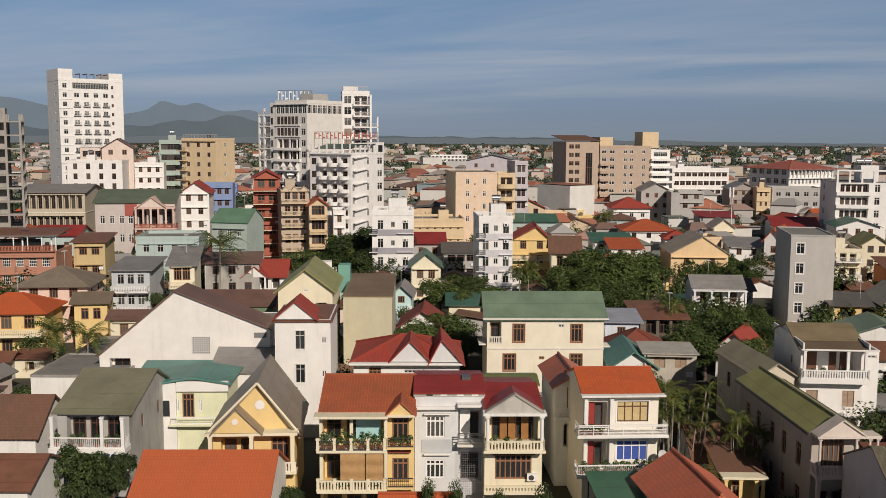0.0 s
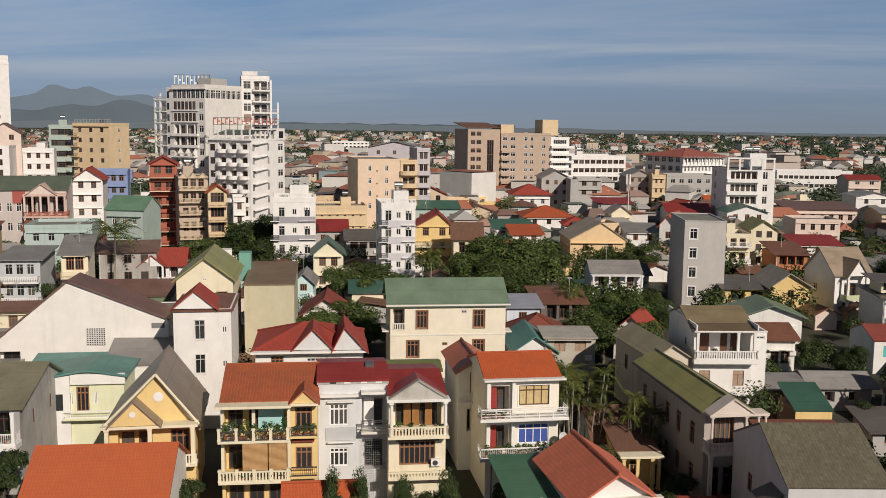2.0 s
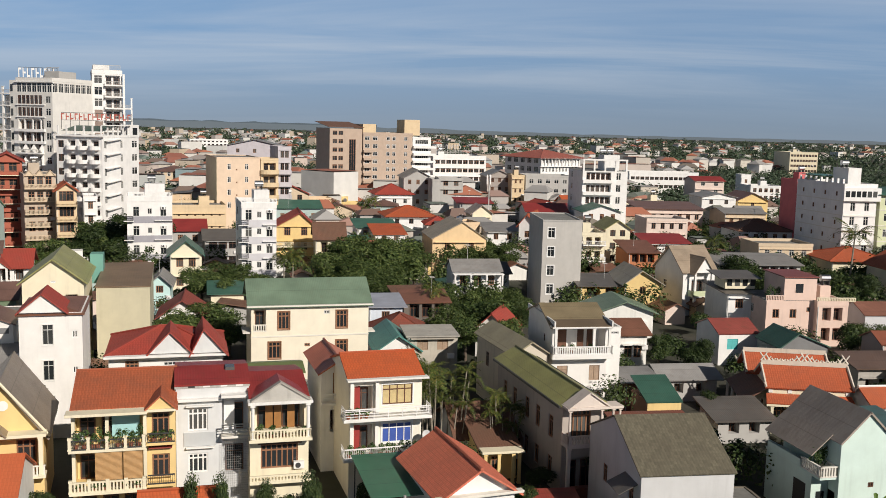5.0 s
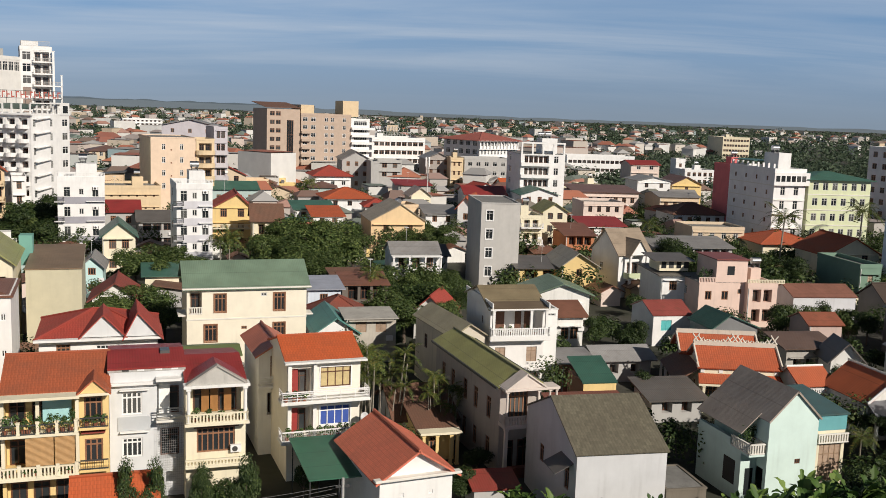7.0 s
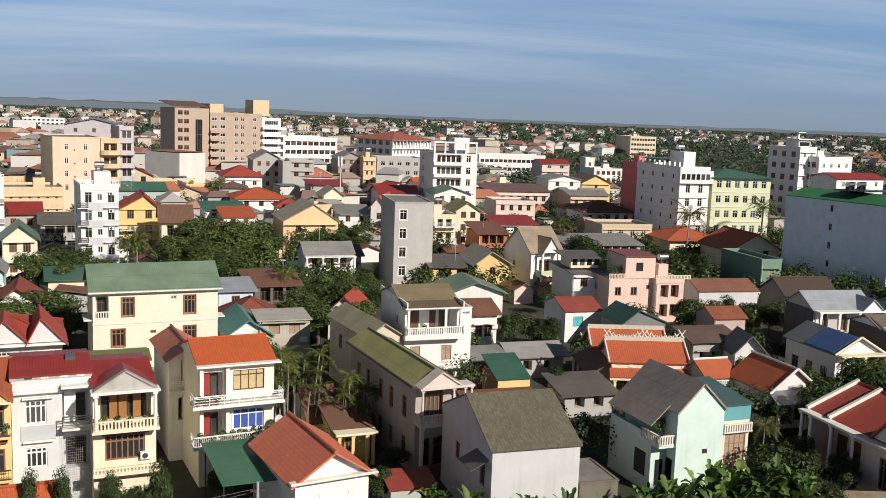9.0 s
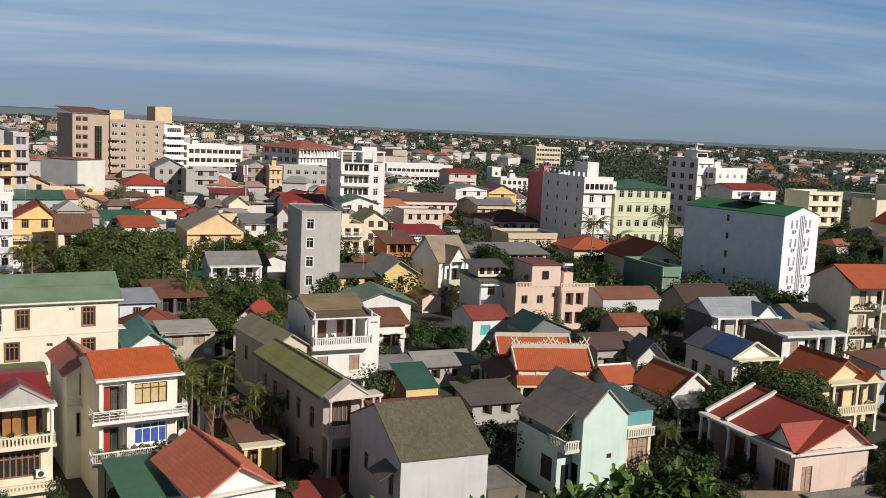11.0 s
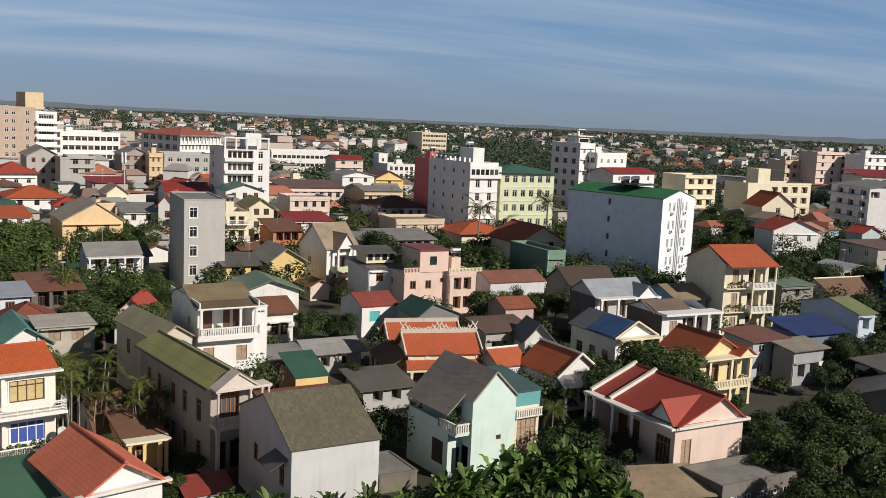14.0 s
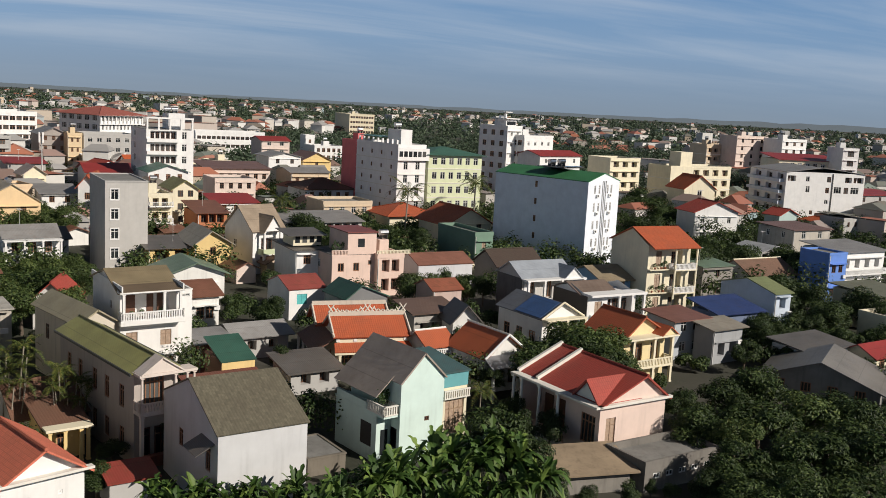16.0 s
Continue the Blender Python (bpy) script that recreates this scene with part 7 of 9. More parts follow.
# grey slab tower in the middle distance
b = House("tower_house", "narrow grey plastered tower house with one column of white windows", 57.0, 147.4, -10.0, 6.5, 15.1, 14.0, paint((0.50, 0.48, 0.45), 0.35))
for k in range(5):
    b.window("F", b.w * 0.22, 12.4 - k * 3.1, 1.1, 1.6, "plain", TRIM_WHITE)
    b.surround("F", b.w * 0.22, 12.4 - k * 3.1, 1.1, 1.6, TRIM_WHITE, 0.16)
b.walls()
b.deck()
b.parapet(0.25, mat=PG)

# white eight-storey block under construction, open floors
b = House("apartment_block", "white six-storey block with open balcony floors and roof tanks", 104.4, 240.3, -8.0, 12.3, 19.2, 16.0, PW, category="apartment block")
st = b.h / 6
for k in range(1, 6):
    b.window("F", b.w * 0.36, k * st + 0.9, b.w * 0.55, 2.0, "open")
    b.window("F", b.w * 0.80, k * st + 0.9, 1.3, 1.9, "far")
    b.plate(-b.w / 2, b.w * 0.17, -0.8, -0.004, k * st + 0.9, 0.9, PW)
    b.window("L", 4, k * st + 0.9, 2.0, 1.7, "far")
b.walls()
b.deck()
for i in range(5):
    b.column(-b.w / 2 + 0.3 + i * (b.w - 0.6) / 4, 0.3, b.h, b.h + 2.8, 0.22, PW)
b.block(-b.w / 2, b.w / 2, 0.0, 0.6, b.h + 2.8, b.h + 3.2, PW, "roof_beam")
b.block(b.w * 0.05, b.w * 0.4, 4, 10, b.h, b.h + 4.2, PW, "stair_head")
b.tank(1.0, 7, b.h + 4.2, 0.6, 1.6)
b.tank(3.0, 7, b.h + 4.2, 0.6, 1.6)
building("school", "long white school wing with ribbon windows", 203.3, 401.8, -9.0, 32.3, 11.0, 12.0, PW, F=(14, 1.8, 1.4, 0, "far"), par=1.0, category="school")
building("house", "pink house with a red sheet roof", 187.8, 333.3, -9.0, 11.5, 12.0, 12.0, PPINK, "gable_x", 1.4, S_RED, F=(2, 1.6, 1.5, 0, "far"))
building("house", "white gabled house in the middle distance", 159.3, 276.3, -9.0, 11.1, 10.0, 12.0, PW, "gable_y", 1.2, S_GREY, F=(2, 1.2, 1.4, 0, "far"))
building("house", "cream house with a brown roof", 170.9, 275.5, -9.0, 10.1, 9.0, 14.0, P_YELLOW, "gable_y", 2.4, S_BROWN, F=(1, 1.0, 1.2, 0, "far"))
building("house", "plain beige plastered house among low roofs", 147.6, 241.2, -9.0, 11.8, 8.0, 12.0, PBEIGE, "gable_x", 1.0, S_GREY)
building("house", "low white house with dark brown hipped roof", 134.1, 209.5, -9.0, 13.4, 6.5, 12.0, PW, "hip", 2.4, T_BROWN)
building("house", "long grey-roofed house with columns", 131.0, 253.3, -9.0, 19.0, 8.0, 14.0, PPINK, "shed", 1.2, S_BROWN, F=(7, 1.2, 1.6, 0, "far"))
building("house", "pale pink house with flat roof", 109.2, 212.8, -9.0, 10.2, 8.5, 10.0, PPINK, F=(4, 1.0, 1.4, 0, "far"))
building("house", "white office with a square tower", 218.9, 343.8, -9.0, 12.8, 9.0, 12.0, PW, F=(5, 1.4, 1.6, 0, "far"))
building("tower", "slender white stair tower", 217.0, 355.8, -9.0, 4.1, 12.0, 6.0, PW, par=1.5)
b = building("town_house", "narrow red house with white window surrounds", 143.4, 207.6, -6.0, 5.3, 18.6, 8.0, PREDW, F=(2, 1.4, 1.8, 0, "far"))
b = building("hotel", "white six-storey hotel with green roof panels and long grey flank", 140.9, 184.3, -4.0, 8.0, 19.0, 19.5, PW, F=(2, 1.2, 1.9, 0, "far"), L=(4, 0.7, 1.0, 0, "far"), category="hotel", bands=True)
b.block(-b.w / 2 - 0.5, b.w / 2 + 0.5, -0.8, -0.004, b.h - 3.1, b.h - 0.2, PW, "top_storey")
for i in range(6):
    b.block(-b.w / 2 - 0.1 + i * b.w * 0.165, -b.w / 2 + 0.9 + i * b.w * 0.165, -0.84, -0.8, b.h - 2.2, b.h - 0.9, GLASS, "window")
for k in range(9):
    b.block(-b.w / 2 - 0.1, -b.w / 2 + 0.35, 0.6 + k * 2.2, 1.0 + k * 2.2, b.h + 0.7, b.h + 1.7, PW, "roof_post")
b.plate(-b.w / 2 + 0.6, b.w / 2 - 2.0, 10, 19, b.h + 2.0, 0.15, S_TEAL, "roof_panel")
b.block(-b.w * 0.1, b.w * 0.3, 4, 10, b.h, b.h + 4.0, PW, "stair_head")
b.tank(0, 7, b.h + 4.0)
b = building("apartment_block", "lime green five-storey block with white bands and green roof", 153.0, 182.4, -10.0, 15.1, 17.5, 14.0, PLIME, "hip", 1.6, S_GREEN, F=(6, 1.3, 1.7, 0, "far"), bands=True, over=0.9)
building("house", "distant cream apartment block", 406.4, 594.4, -9.0, 20.2, 17.7, 26.0, paint((0.70, 0.62, 0.45), 0.2), F=(9, 1.8, 1.6, 0, "far"))

# large white slab block on the right
b = House("apartment_block", "large white slab block with a blank flank and green roof sheets", 140.3, 122.8, 8.0, 10.6, 16.9, 22.5, paint((0.80, 0.84, 0.90), 0.12), category="apartment block")
st = b.h / 5
for k in range(5):
    for u in (0.22, 0.36, 0.62, 0.74):
        b.window("F", b.w * u, k * st + 0.9, 0.6, 1.7, "far")
    if k:
        air_unit(b, "F", b.w * 0.29, k * st + 0.3)
        air_unit(b, "F", b.w * 0.68, k * st + 0.3)
for u in (0.46,):
    for k in (1, 2, 3, 4):
        b.window("L", b.d * u, k * st + 1.2, 0.6, 1.2, "far")
b.roof("gable_y", 1.5, sheet((0.05, 0.19, 0.08), 0.4, 0.1), 0.1)
b.walls()
for x in (0.45, 0.5, 0.55):
    bm = bmesh.new()
    tube(bm, (b.w * (x - 0.5), -0.1, 0), (b.w * (x - 0.5), -0.1, b.h), 0.06)
    part("drain_pipe", bm, PG, b.ob)
b.plate(-3.6, 3.4, 7.0, 13.5, b.h + 1.9, 0.12, IRON, "solar_panel_deck")
for k in range(5):
    b.block(-3.2 + k * 1.35, -2.1 + k * 1.35, 7.4, 9.0, b.h + 1.91, b.h + 2.05, GLASS, "solar_panel")
b.tank(-1.6, 11.5, b.h + 1.9, 0.45, 1.8)
b.tank(1.6, 11.5, b.h + 1.9, 0.45, 1.8)

b = building("hotel", "white stepped hotel with corner tower", 212.9, 214.3, 4.0, 13.6, 20.8, 10.0, PW, F=(4, 1.0, 1.3, 0, "far"), L=(4, 1.6, 1.6, 0, "far"), category="hotel")
b = building("hotel", "corner tower of the white stepped hotel", 205.6, 217.6, 4.0, 6.6, 23.4, 12.0, PW, F=(2, 0.9, 1.3, 0, "far"), L=(3, 1.6, 1.6, 0, "far"), category="hotel")
b.block(-b.w * 0.3, b.w * 0.4, 2, 7, b.h, b.h + 2.6, PW, "stair_head")
b.block(-b.w * 0.25, b.w * 0.35, 1.96, 1.999, b.h + 0.9, b.h + 2.0, GLASS, "window")
b.plate(-b.w * 0.42, b.w * 0.52, 1.2, 7.8, b.h + 2.95, 0.3, PW, "roof_slab")
b.column(-b.w * 0.2, 3.0, b.h + 2.95, b.h + 4.6, 0.3, PW)
b.plate(-b.w * 0.36, b.w * 0.1, 2.0, 5.0, b.h + 4.9, 0.25, PW, "roof_slab")
building("house", "pink house with a roof terrace", 250.2, 259.5, 6.0, 13.0, 13.0, 12.0, PPINK, F=(3, 1.3, 1.6, 0, "far"))
building("house", "white house with a red sheet roof", 205.9, 197.8, 2.0, 17.5, 16.6, 9.0, PW, "gable_x", 1.2, S_RED, F=(4, 0.9, 1.3, 0, "far"))
building("house", "cream house with loggias and a flat roof", 229.6, 193.2, -6.0, 12.4, 15.6, 10.0, P_CREAM, F=(3, 2.2, 1.7, 0, "open"), over=0.9)
b = building("house", "cream house with balcony loggias", 259.8, 187.2, -8.0, 27.0, 13.6, 10.0, P_CREAM, F=(6, 2.6, 1.9, 0, "open"), bands=True)
b.block(-b.w / 2 + 5, -b.w / 2 + 10, 1, 6, b.h, b.h + 5.0, P_CREAM, "stair_head")
b.block(-b.w / 2 - 0.1, -b.w / 2 + 9.0, -0.25, -0.004, 0.0, b.h + 0.6, P_CREAM, "blank_bay")
building("house", "house with a steep orange gable", 235.3, 169.5, -20.0, 10.4, 9.4, 9.0, P_CREAM, "gable_y", 3.6, T_TERRA, F=(1, 1.4, 1.5, 0, "far"))
b = building("house", "white villa with white-edged gables", 197.3, 136.7, -22.0, 12.0, 7.6, 8.0, PW, "gable_y", 2.4, T_RED, F=(3, 1.0, 1.5, 0, "far"), category="house")
building("house", "dark brick block of flats", 353.3, 245.2, -10.0, 17.8, 18.0, 10.0, PBEIGE, F=(5, 2.0, 1.6, 0, "open"), bands=True)
building("apartment_block", "white tall house among flats", 360.1, 235.2, -10.0, 18.0, 22.3, 10.0, PPINK, F=(3, 1.3, 1.6, 0, "far"))
building("apartment_block", "white apartment house with antenna", 369.2, 221.1, -10.0, 14.5, 22.0, 10.0, PW, F=(3, 1.6, 1.6, 0, "far"))
b = House("apartment_block", "white five-storey block with few windows and balconies on its flank", 262.2, 145.9, -27.0, 25.4, 15.8, 20.0, PW, category="apartment block")
w, st = b.w, b.h / 5
for u, k, ww, hh, sty in ((0.07, 4, 2.6, 1.6, "open"), (0.27, 4, 1.2, 1.5, "far"), (0.54, 4, 1.3, 1.6, "far"), (0.28, 3, 1.3, 1.9, "far"), (0.53, 3, 1.2, 1.6, "far"), (0.66, 3, 2.4, 1.9, "far"), (0.77, 3, 1.4, 1.8, "far"), (0.88, 3, 2.6, 1.9, "far"),
                          (0.79, 4, 2.2, 1.6, "open"), (0.92, 4, 3.2, 1.6, "open"), (0.53, 2, 1.2, 1.3, "far"), (0.35, 1, 1.0, 1.2, "far"), (0.53, 1, 1.2, 1.3, "far")):
    b.window("F", w * u, k * st + 0.5, ww, hh, sty)
for k in range(5):
    for u in (0.25, 0.55, 0.85):
        b.window("L", b.d * u, k * st + 0.4, 3.2, 2.1, "open")
    b.block(-w / 2 - 1.5, -w / 2 - 0.004, 1.0, 19.0, k * st + 0.05, k * st + 0.95, PBLUEW, "balcony")
b.walls()
b.roof("gable_y", 1.5, S_GREY, 0.3, at=0.45)
b.block(w * 0.08, w * 0.095, -0.12, -0.004, 0.0, b.h - 0.2, IRON, "downpipe")
building("apartment_block", "long white block with red roof sheets", 299.0, 172.1, -32.0, 22.7, 17.4, 14.0, P_CREAM, "shed", 1.6, S_RED, F=(8, 1.5, 1.5, 0, "far"))
building("apartment_block", "white stair tower beside the long block", 302.0, 160.4, -32.0, 5.5, 21.7, 10.0, PW, F=(1, 2.2, 1.8, 2, "far"))
b = building("house", "weathered concrete house with a flat brown sheet roof", 181.0, 102.4, -9.0, 11.0, 8.6, 9.0, concrete((0.50, 0.46, 0.40)), "shed", 0.5, S_BROWN, F=(2, 1.2, 1.5, 0, "far"), L=(2, 0.9, 1.3, 0, "far"), over=0.5)
decks(b, 1, 3, 4.6, 1.4, "bars", 1.0, b.w / 2, PW)
building("house", "grey plaster house with red sheet top", 292.2, 144.2, -9.0, 24.1, 9.0, 12.0, PG, "shed", 0.8, S_RED, F=(3, 1.2, 1.4, 0, "far"))

# ---- houses of the middle ground, right half ----
b = House("villa", "white villa with steep gabled dormer balcony and brown roof", 79.5, 142.6, 8.0, 6.4, 7.5, 8.0, PW)
w = b.w
b.window("F", w * 0.5, 3.6, 3.0, 2.4, "open")
b.window("F", w * 0.5, 0.6, 3.2, 2.4, "open")
for u in (3, 8):
    b.window("L", u, 3.9, 0.9, 1.5, "far")
    b.window("L", u, 0.9, 0.9, 1.6, "far")
b.roof("gable_x", 3.7, sheet((0.34, 0.27, 0.20)), 0.4)
b.walls()
b.pediment(-2.0, 1.6, -1.4, 7.3, 2.5, 4.6, sheet((0.34, 0.27, 0.20)), PW, 0.3)
decks(b, 1, 3, 3.4, 1.6, "solid", -2.2, 2.2, PW, paint((0.52, 0.58, 0.38), 0.2))
for x in (-1.8, 1.5):
    b.column(x, -1.3, 3.4, 7.25, 0.16, PW)
    b.column(x, -1.3, 0, 3.2, 0.18, PW)

b = building("house", "yellow house with a grey-olive gabled roof", 68.9, 141.5, -9.0, 6.0, 5.8, 10.0, P_YELLOW, "gable_y", 2.0, sheet((0.40, 0.36, 0.28)), F=(1, 1.0, 1.2, 0, "wood"), category="house", at=0.45)
building("house", "yellow flat-roofed wing with an open carport", 62.9, 143.7, -9.0, 7.4, 5.0, 8.0, P_YELLOW, "shed", 0.8, S_DARK, F=(2, 2.2, 1.8, 0, "open"))
building("shed", "low hall with a green-edged sage sheet roof", 59.5, 127.5, -9.0, 8.4, 4.0, 8.0, P_LIGHT, "gable_y", 1.5, S_SAGE, over=0.7, category="shed")
b = building("house", "white house with balconies behind the tower", 77.7, 183.3, -9.0, 4.8, 8.5, 9.0, P_CREAM, F=(2, 1.2, 2.0, 0, "open"))
decks(b, 2, 3.3, 3.4, 1.3, "bars", mat=PW)
building("house", "cream house with a green sheet roof", 98.9, 228.6, -9.0, 9.8, 9.5, 10.0, PW, "gable_y", 1.6, S_GREEN)
building("house", "cream gabled house behind the tower", 89.7, 198.1, -9.0, 5.6, 8.5, 10.0, P_CREAM, "gable_y", 1.8, S_OLIVE, F=(2, 1.2, 1.4, 0, "far"))
building("shrine", "small orange brick house with arches under rusted sheets", 87.1, 179.4, -9.0, 6.1, 5.5, 10.0, paint((0.48, 0.19, 0.09), 0.3), "shed", 1.4, S_RUST, F=(3, 1.4, 1.8, 0, "open"), category="house")
building("house", "white house with a red sheet roof", 98.3, 190.9, -9.0, 9.5, 6.0, 8.0, PW, "shed", 1.2, S_RED)
building("shelter", "long open shelter under grey sheets", 102.0, 160.3, -9.0, 15.6, 5.6, 8.0, PG, "shed", 1.2, S_GREY, F=(8, 1.5, 2.2, 0, "open"), category="shelter")
building("house", "grey flat-roofed house with a green sheet roof", 122.4, 183.2, -9.0, 12.2, 6.0, 10.0, PBEIGE, F=(4, 1.1, 1.3, 0, "far"))
b = building("house", "low pavilion with an orange hipped roof", 132.3, 171.5, -10.0, 12.1, 4.5, 12.0, P_CREAM, "hip", 2.2, T_TERRA, F=(4, 1.4, 1.7, 0, "open"), over=1.0)
b = building("house", "cream house with an orange tiled gable", 131.3, 151.0, -9.0, 10.8, 5.5, 12.0, P_CREAM, "gable_y", 3.0, T_TERRA, F=(2, 1.2, 1.4, 0, "far"), over=0.8)

# pink house with terrace
b = House("house", "pink two-storey house with roof terraces and dark windows", 81.8, 120.2, -9.0, 7.3, 6.4, 9.0, P_PINK)
w = b.w
for u, z, s in ((0.2, 3.9, 1.0), (0.55, 3.9, 1.0), (0.2, 0.9, 1.0), (0.6, 0.9, 1.0), (0.86, 4.8, 0.6)):
    b.window("F", w * u, z, s, 1.3 if s > 0.8 else 0.7, "wood")
b.window("L", 4, 3.9, 1.0, 1.3, "far")
b.walls()
b.deck()
b.rail(-w / 2, w / 2 - 4.9, 0.1, b.h, 0.8, "baluster", P_PINK)
b.block(w / 2 - 4.8, w / 2, 0.02, 7.0, b.h, b.h + 3.4, P_PINK, "roof_storey")
b.block(w / 2 - 5.0, w / 2 + 0.2, -0.25, 7.3, b.h + 3.4, b.h + 3.56, sheet((0.34, 0.10, 0.08), rust=0.5), "roof_sheet")
b.block(w / 2 - 3.1, w / 2 - 2.0, -0.03, 0.015, b.h + 1.2, b.h + 2.5, GLASS, "window")
pots(b, -w / 2 + 0.4, w / 2 - 4.8, 1.2, b.h + 0.08, 6, 41, 1.6)
c = building("house_wing", "pink wing with arched loggia and terrace railing", 87.3, 118.3, -9.0, 4.6, 5.9, 8.0, P_PINK, F=(2, 1.3, 1.9, 0, "open"))
c.rail(-c.w / 2, c.w / 2 + 1, 0.1, c.h + 0.6, 0.6, "baluster", P_CREAM)
b = building("house_wing", "white flank of the pink house with a yellow upper room", 77.2, 126.3, -9.0, 3.8, 6.6, 9.0, PW, "shed", 0.3, S_DARK, F=(1, 1.2, 1.4, 0, "wood"))
b.block(-b.w / 2 + 0.2, b.w / 2 + 1.0, 1.6, 6.0, 6.95, 8.7, P_CREAM, "upper_room")
for x in (-1.4, -0.2, 1.0, 2.2):
    b.block(x, x + 0.75, 1.55, 1.597, 7.4, 8.4, GLASS, "upper_window")
bm = bmesh.new()
slab(bm, ((-2.9, 0.6, 8.65), (3.6, 0.6, 8.65), (3.6, 6.6, 9.1), (-2.9, 6.6, 9.1)), 0.08)
part("upper_roof", bm, S_DARK, b.ob, "dark sheet roof over the upper room")
b = building("warehouse", "dark green blank-walled building", 115.7, 128.7, -8.0, 3.9, 6.6, 13.0, paint((0.17, 0.27, 0.20), 0.3), F=(1, 0.9, 1.2, 0, "shutter"), L=None)
building("house", "white house with a rusty low roof and a ladder", 97.5, 117.2, -9.0, 10.0, 4.6, 7.0, paint((0.62, 0.62, 0.64), 0.3), "gable_x", 1.3, sheet((0.26, 0.12, 0.085), rust=0.5), F=(3, 1.0, 1.4, 0, "far"), over=0.2)
TURQ = paint((0.10, 0.46, 0.46), 0.2)
b = House("house", "white house with turquoise shutters and a faded red sheet roof", 67.6, 110.2, -5.0, 5.4, 4.3, 7.0, PW)
b.window("F", 1.9, 2.1, 1.5, 1.4, "shutter", TURQ)
b.window("F", 4.0, 0.4, 0.8, 1.9, "shutter", TURQ)
b.roof("gable_x", 1.3, sheet((0.30, 0.075, 0.06), rust=0.5), 0.2)
b.walls()
b = building("shed", "grey sheet-metal shed with a dark green roof", 71.4, 101.6, -5.0, 6.2, 4.4, 6.0, sheet((0.30, 0.30, 0.30), 0.5, 0.25), "gable_y", 1.6, sheet((0.055, 0.13, 0.10)), F=(1, 1.1, 1.3, 0, "far"), at=0.36, over=0.3, category="shed")
b = building("house", "low brick-red house with dark green sheet roof and cream end wall", 44.4, 85.1, -5.0, 3.5, 3.4, 4.6, paint((0.33, 0.17, 0.11), 0.4), "shed", 1.5, sheet((0.045, 0.115, 0.085), rust=0.1), F=(1, 0.6, 0.8, 0, "far"), over=0.15)
b.block(-b.w / 2 - 0.01, b.w / 2 + 0.01, -0.05, -0.003, 0.0, 3.38, P_YELLOW, "end_wall")
building("shed", "low shed with rusty red tiles", 40.7, 79.2, -5.0, 6.7, 2.7, 3.0, P_LIGHT, "shed", 0.6, tiles((0.22, 0.075, 0.05), moss=0.5), category="shed")
building("shed", "shed with a grey sheet roof", 51.1, 81.3, -6.0, 5.4, 2.4, 4.5, PG, "shed", 0.9, S_DARK, category="shed")
building("shed", "low shed with patched grey sheets", 52.9, 95.6, -5.0, 6.4, 2.8, 5.5, PG, "gable_x", 0.9, sheet((0.33, 0.32, 0.31), rust=0.2), category="shed")
building("shed", "small shed with a grey sheet roof and reddish wall", 45.2, 92.0, -5.0, 3.6, 3.6, 4.0, paint((0.36, 0.16, 0.13), 0.4), "shed", 0.5, S_GREY, category="shed")
building("house", "weathered house with mossy walls", 53.7, 112.3, -5.0, 3.7, 4.2, 8.0, P_LIGHT, "gable_x", 1.2, S_RUST, F=(2, 1.0, 1.6, 0, "far"))

# cream house with long balconies and orange roof
b = House("house", "cream three-storey house with orange roof and two planted balconies", 118.0, 89.3, -12.0, 8.1, 10.6, 9.0, P_CREAM)
w, st = b.w, b.h / 3
for k in range(3):
    b.window("F", w * 0.25, k * st + 0.5, 1.1, 2.2, "shutter")
    b.window("F", w * 0.68, k * st + 0.5, 2.2, 2.3, "open")
b.roof("gable_x", 2.4, T_TERRA, 0.4, y0=-1.5)
b.walls()
for k in (1, 2):
    b.plate(0.0, w / 2 + 0.3, -1.5, -0.004, k * st, 0.2, P_CREAM)
    b.rail(0.1, w / 2 + 0.2, -1.4, k * st, 0.9, "baluster", TRIM_WHITE, back=1.3)
    pots(b, 0.2, w / 2, -1.1, k * st + 0.01, 4, 50 + k, 0.7)
    pots(b, -w / 2 + 0.3, -0.4, -0.4, k * st + 0.01, 3, 60 + k, 0.9)
    b.plate(-w / 2, 0.0, -0.7, -0.004, k * st, 0.16, P_CREAM)
for x in (0.1, w / 2 + 0.15):
    b.column(x, -1.35, 0, b.h, 0.12, P_CREAM)
b = House("house", "low white house with a grey-blue sheet roof and pillared porch", 98.4, 95.2, -9.0, 9.0, 6.2, 6.5, paint((0.52, 0.50, 0.47), 0.4))
w = b.w
for u in (1.4, 4.4, 7.4):
    b.window("F", u, 3.3, 1.3, 2.4, "wood")
S_SLATE = sheet((0.34, 0.37, 0.41), rust=0.1)
b.roof("gable_x", 1.9, S_SLATE, 0.3)
b.walls()
b.plate(-w / 2 - 0.2, w / 2 + 1.2, -1.6, -0.004, 6.1, 0.22, PW, "porch_roof")
b.plate(-w / 2 - 0.1, w / 2 + 1.0, -1.6, -0.004, 3.1, 0.3, PW, "porch_floor")
b.pediment(w / 2 - 2.6, w / 2 + 0.6, -1.3, 6.1, 1.5, 3.6, S_SLATE, PW, 0.2)
for x in (-w / 2 + 0.1, -1.6, 1.4, w / 2 + 0.9):
    b.column(x, -1.4, 3.1, 5.9, 0.16, PW)
b.block(-w / 2 + 0.3, -w / 2 + 1.3, -0.1, -0.004, 3.2, 5.6, PW, "white_panel")
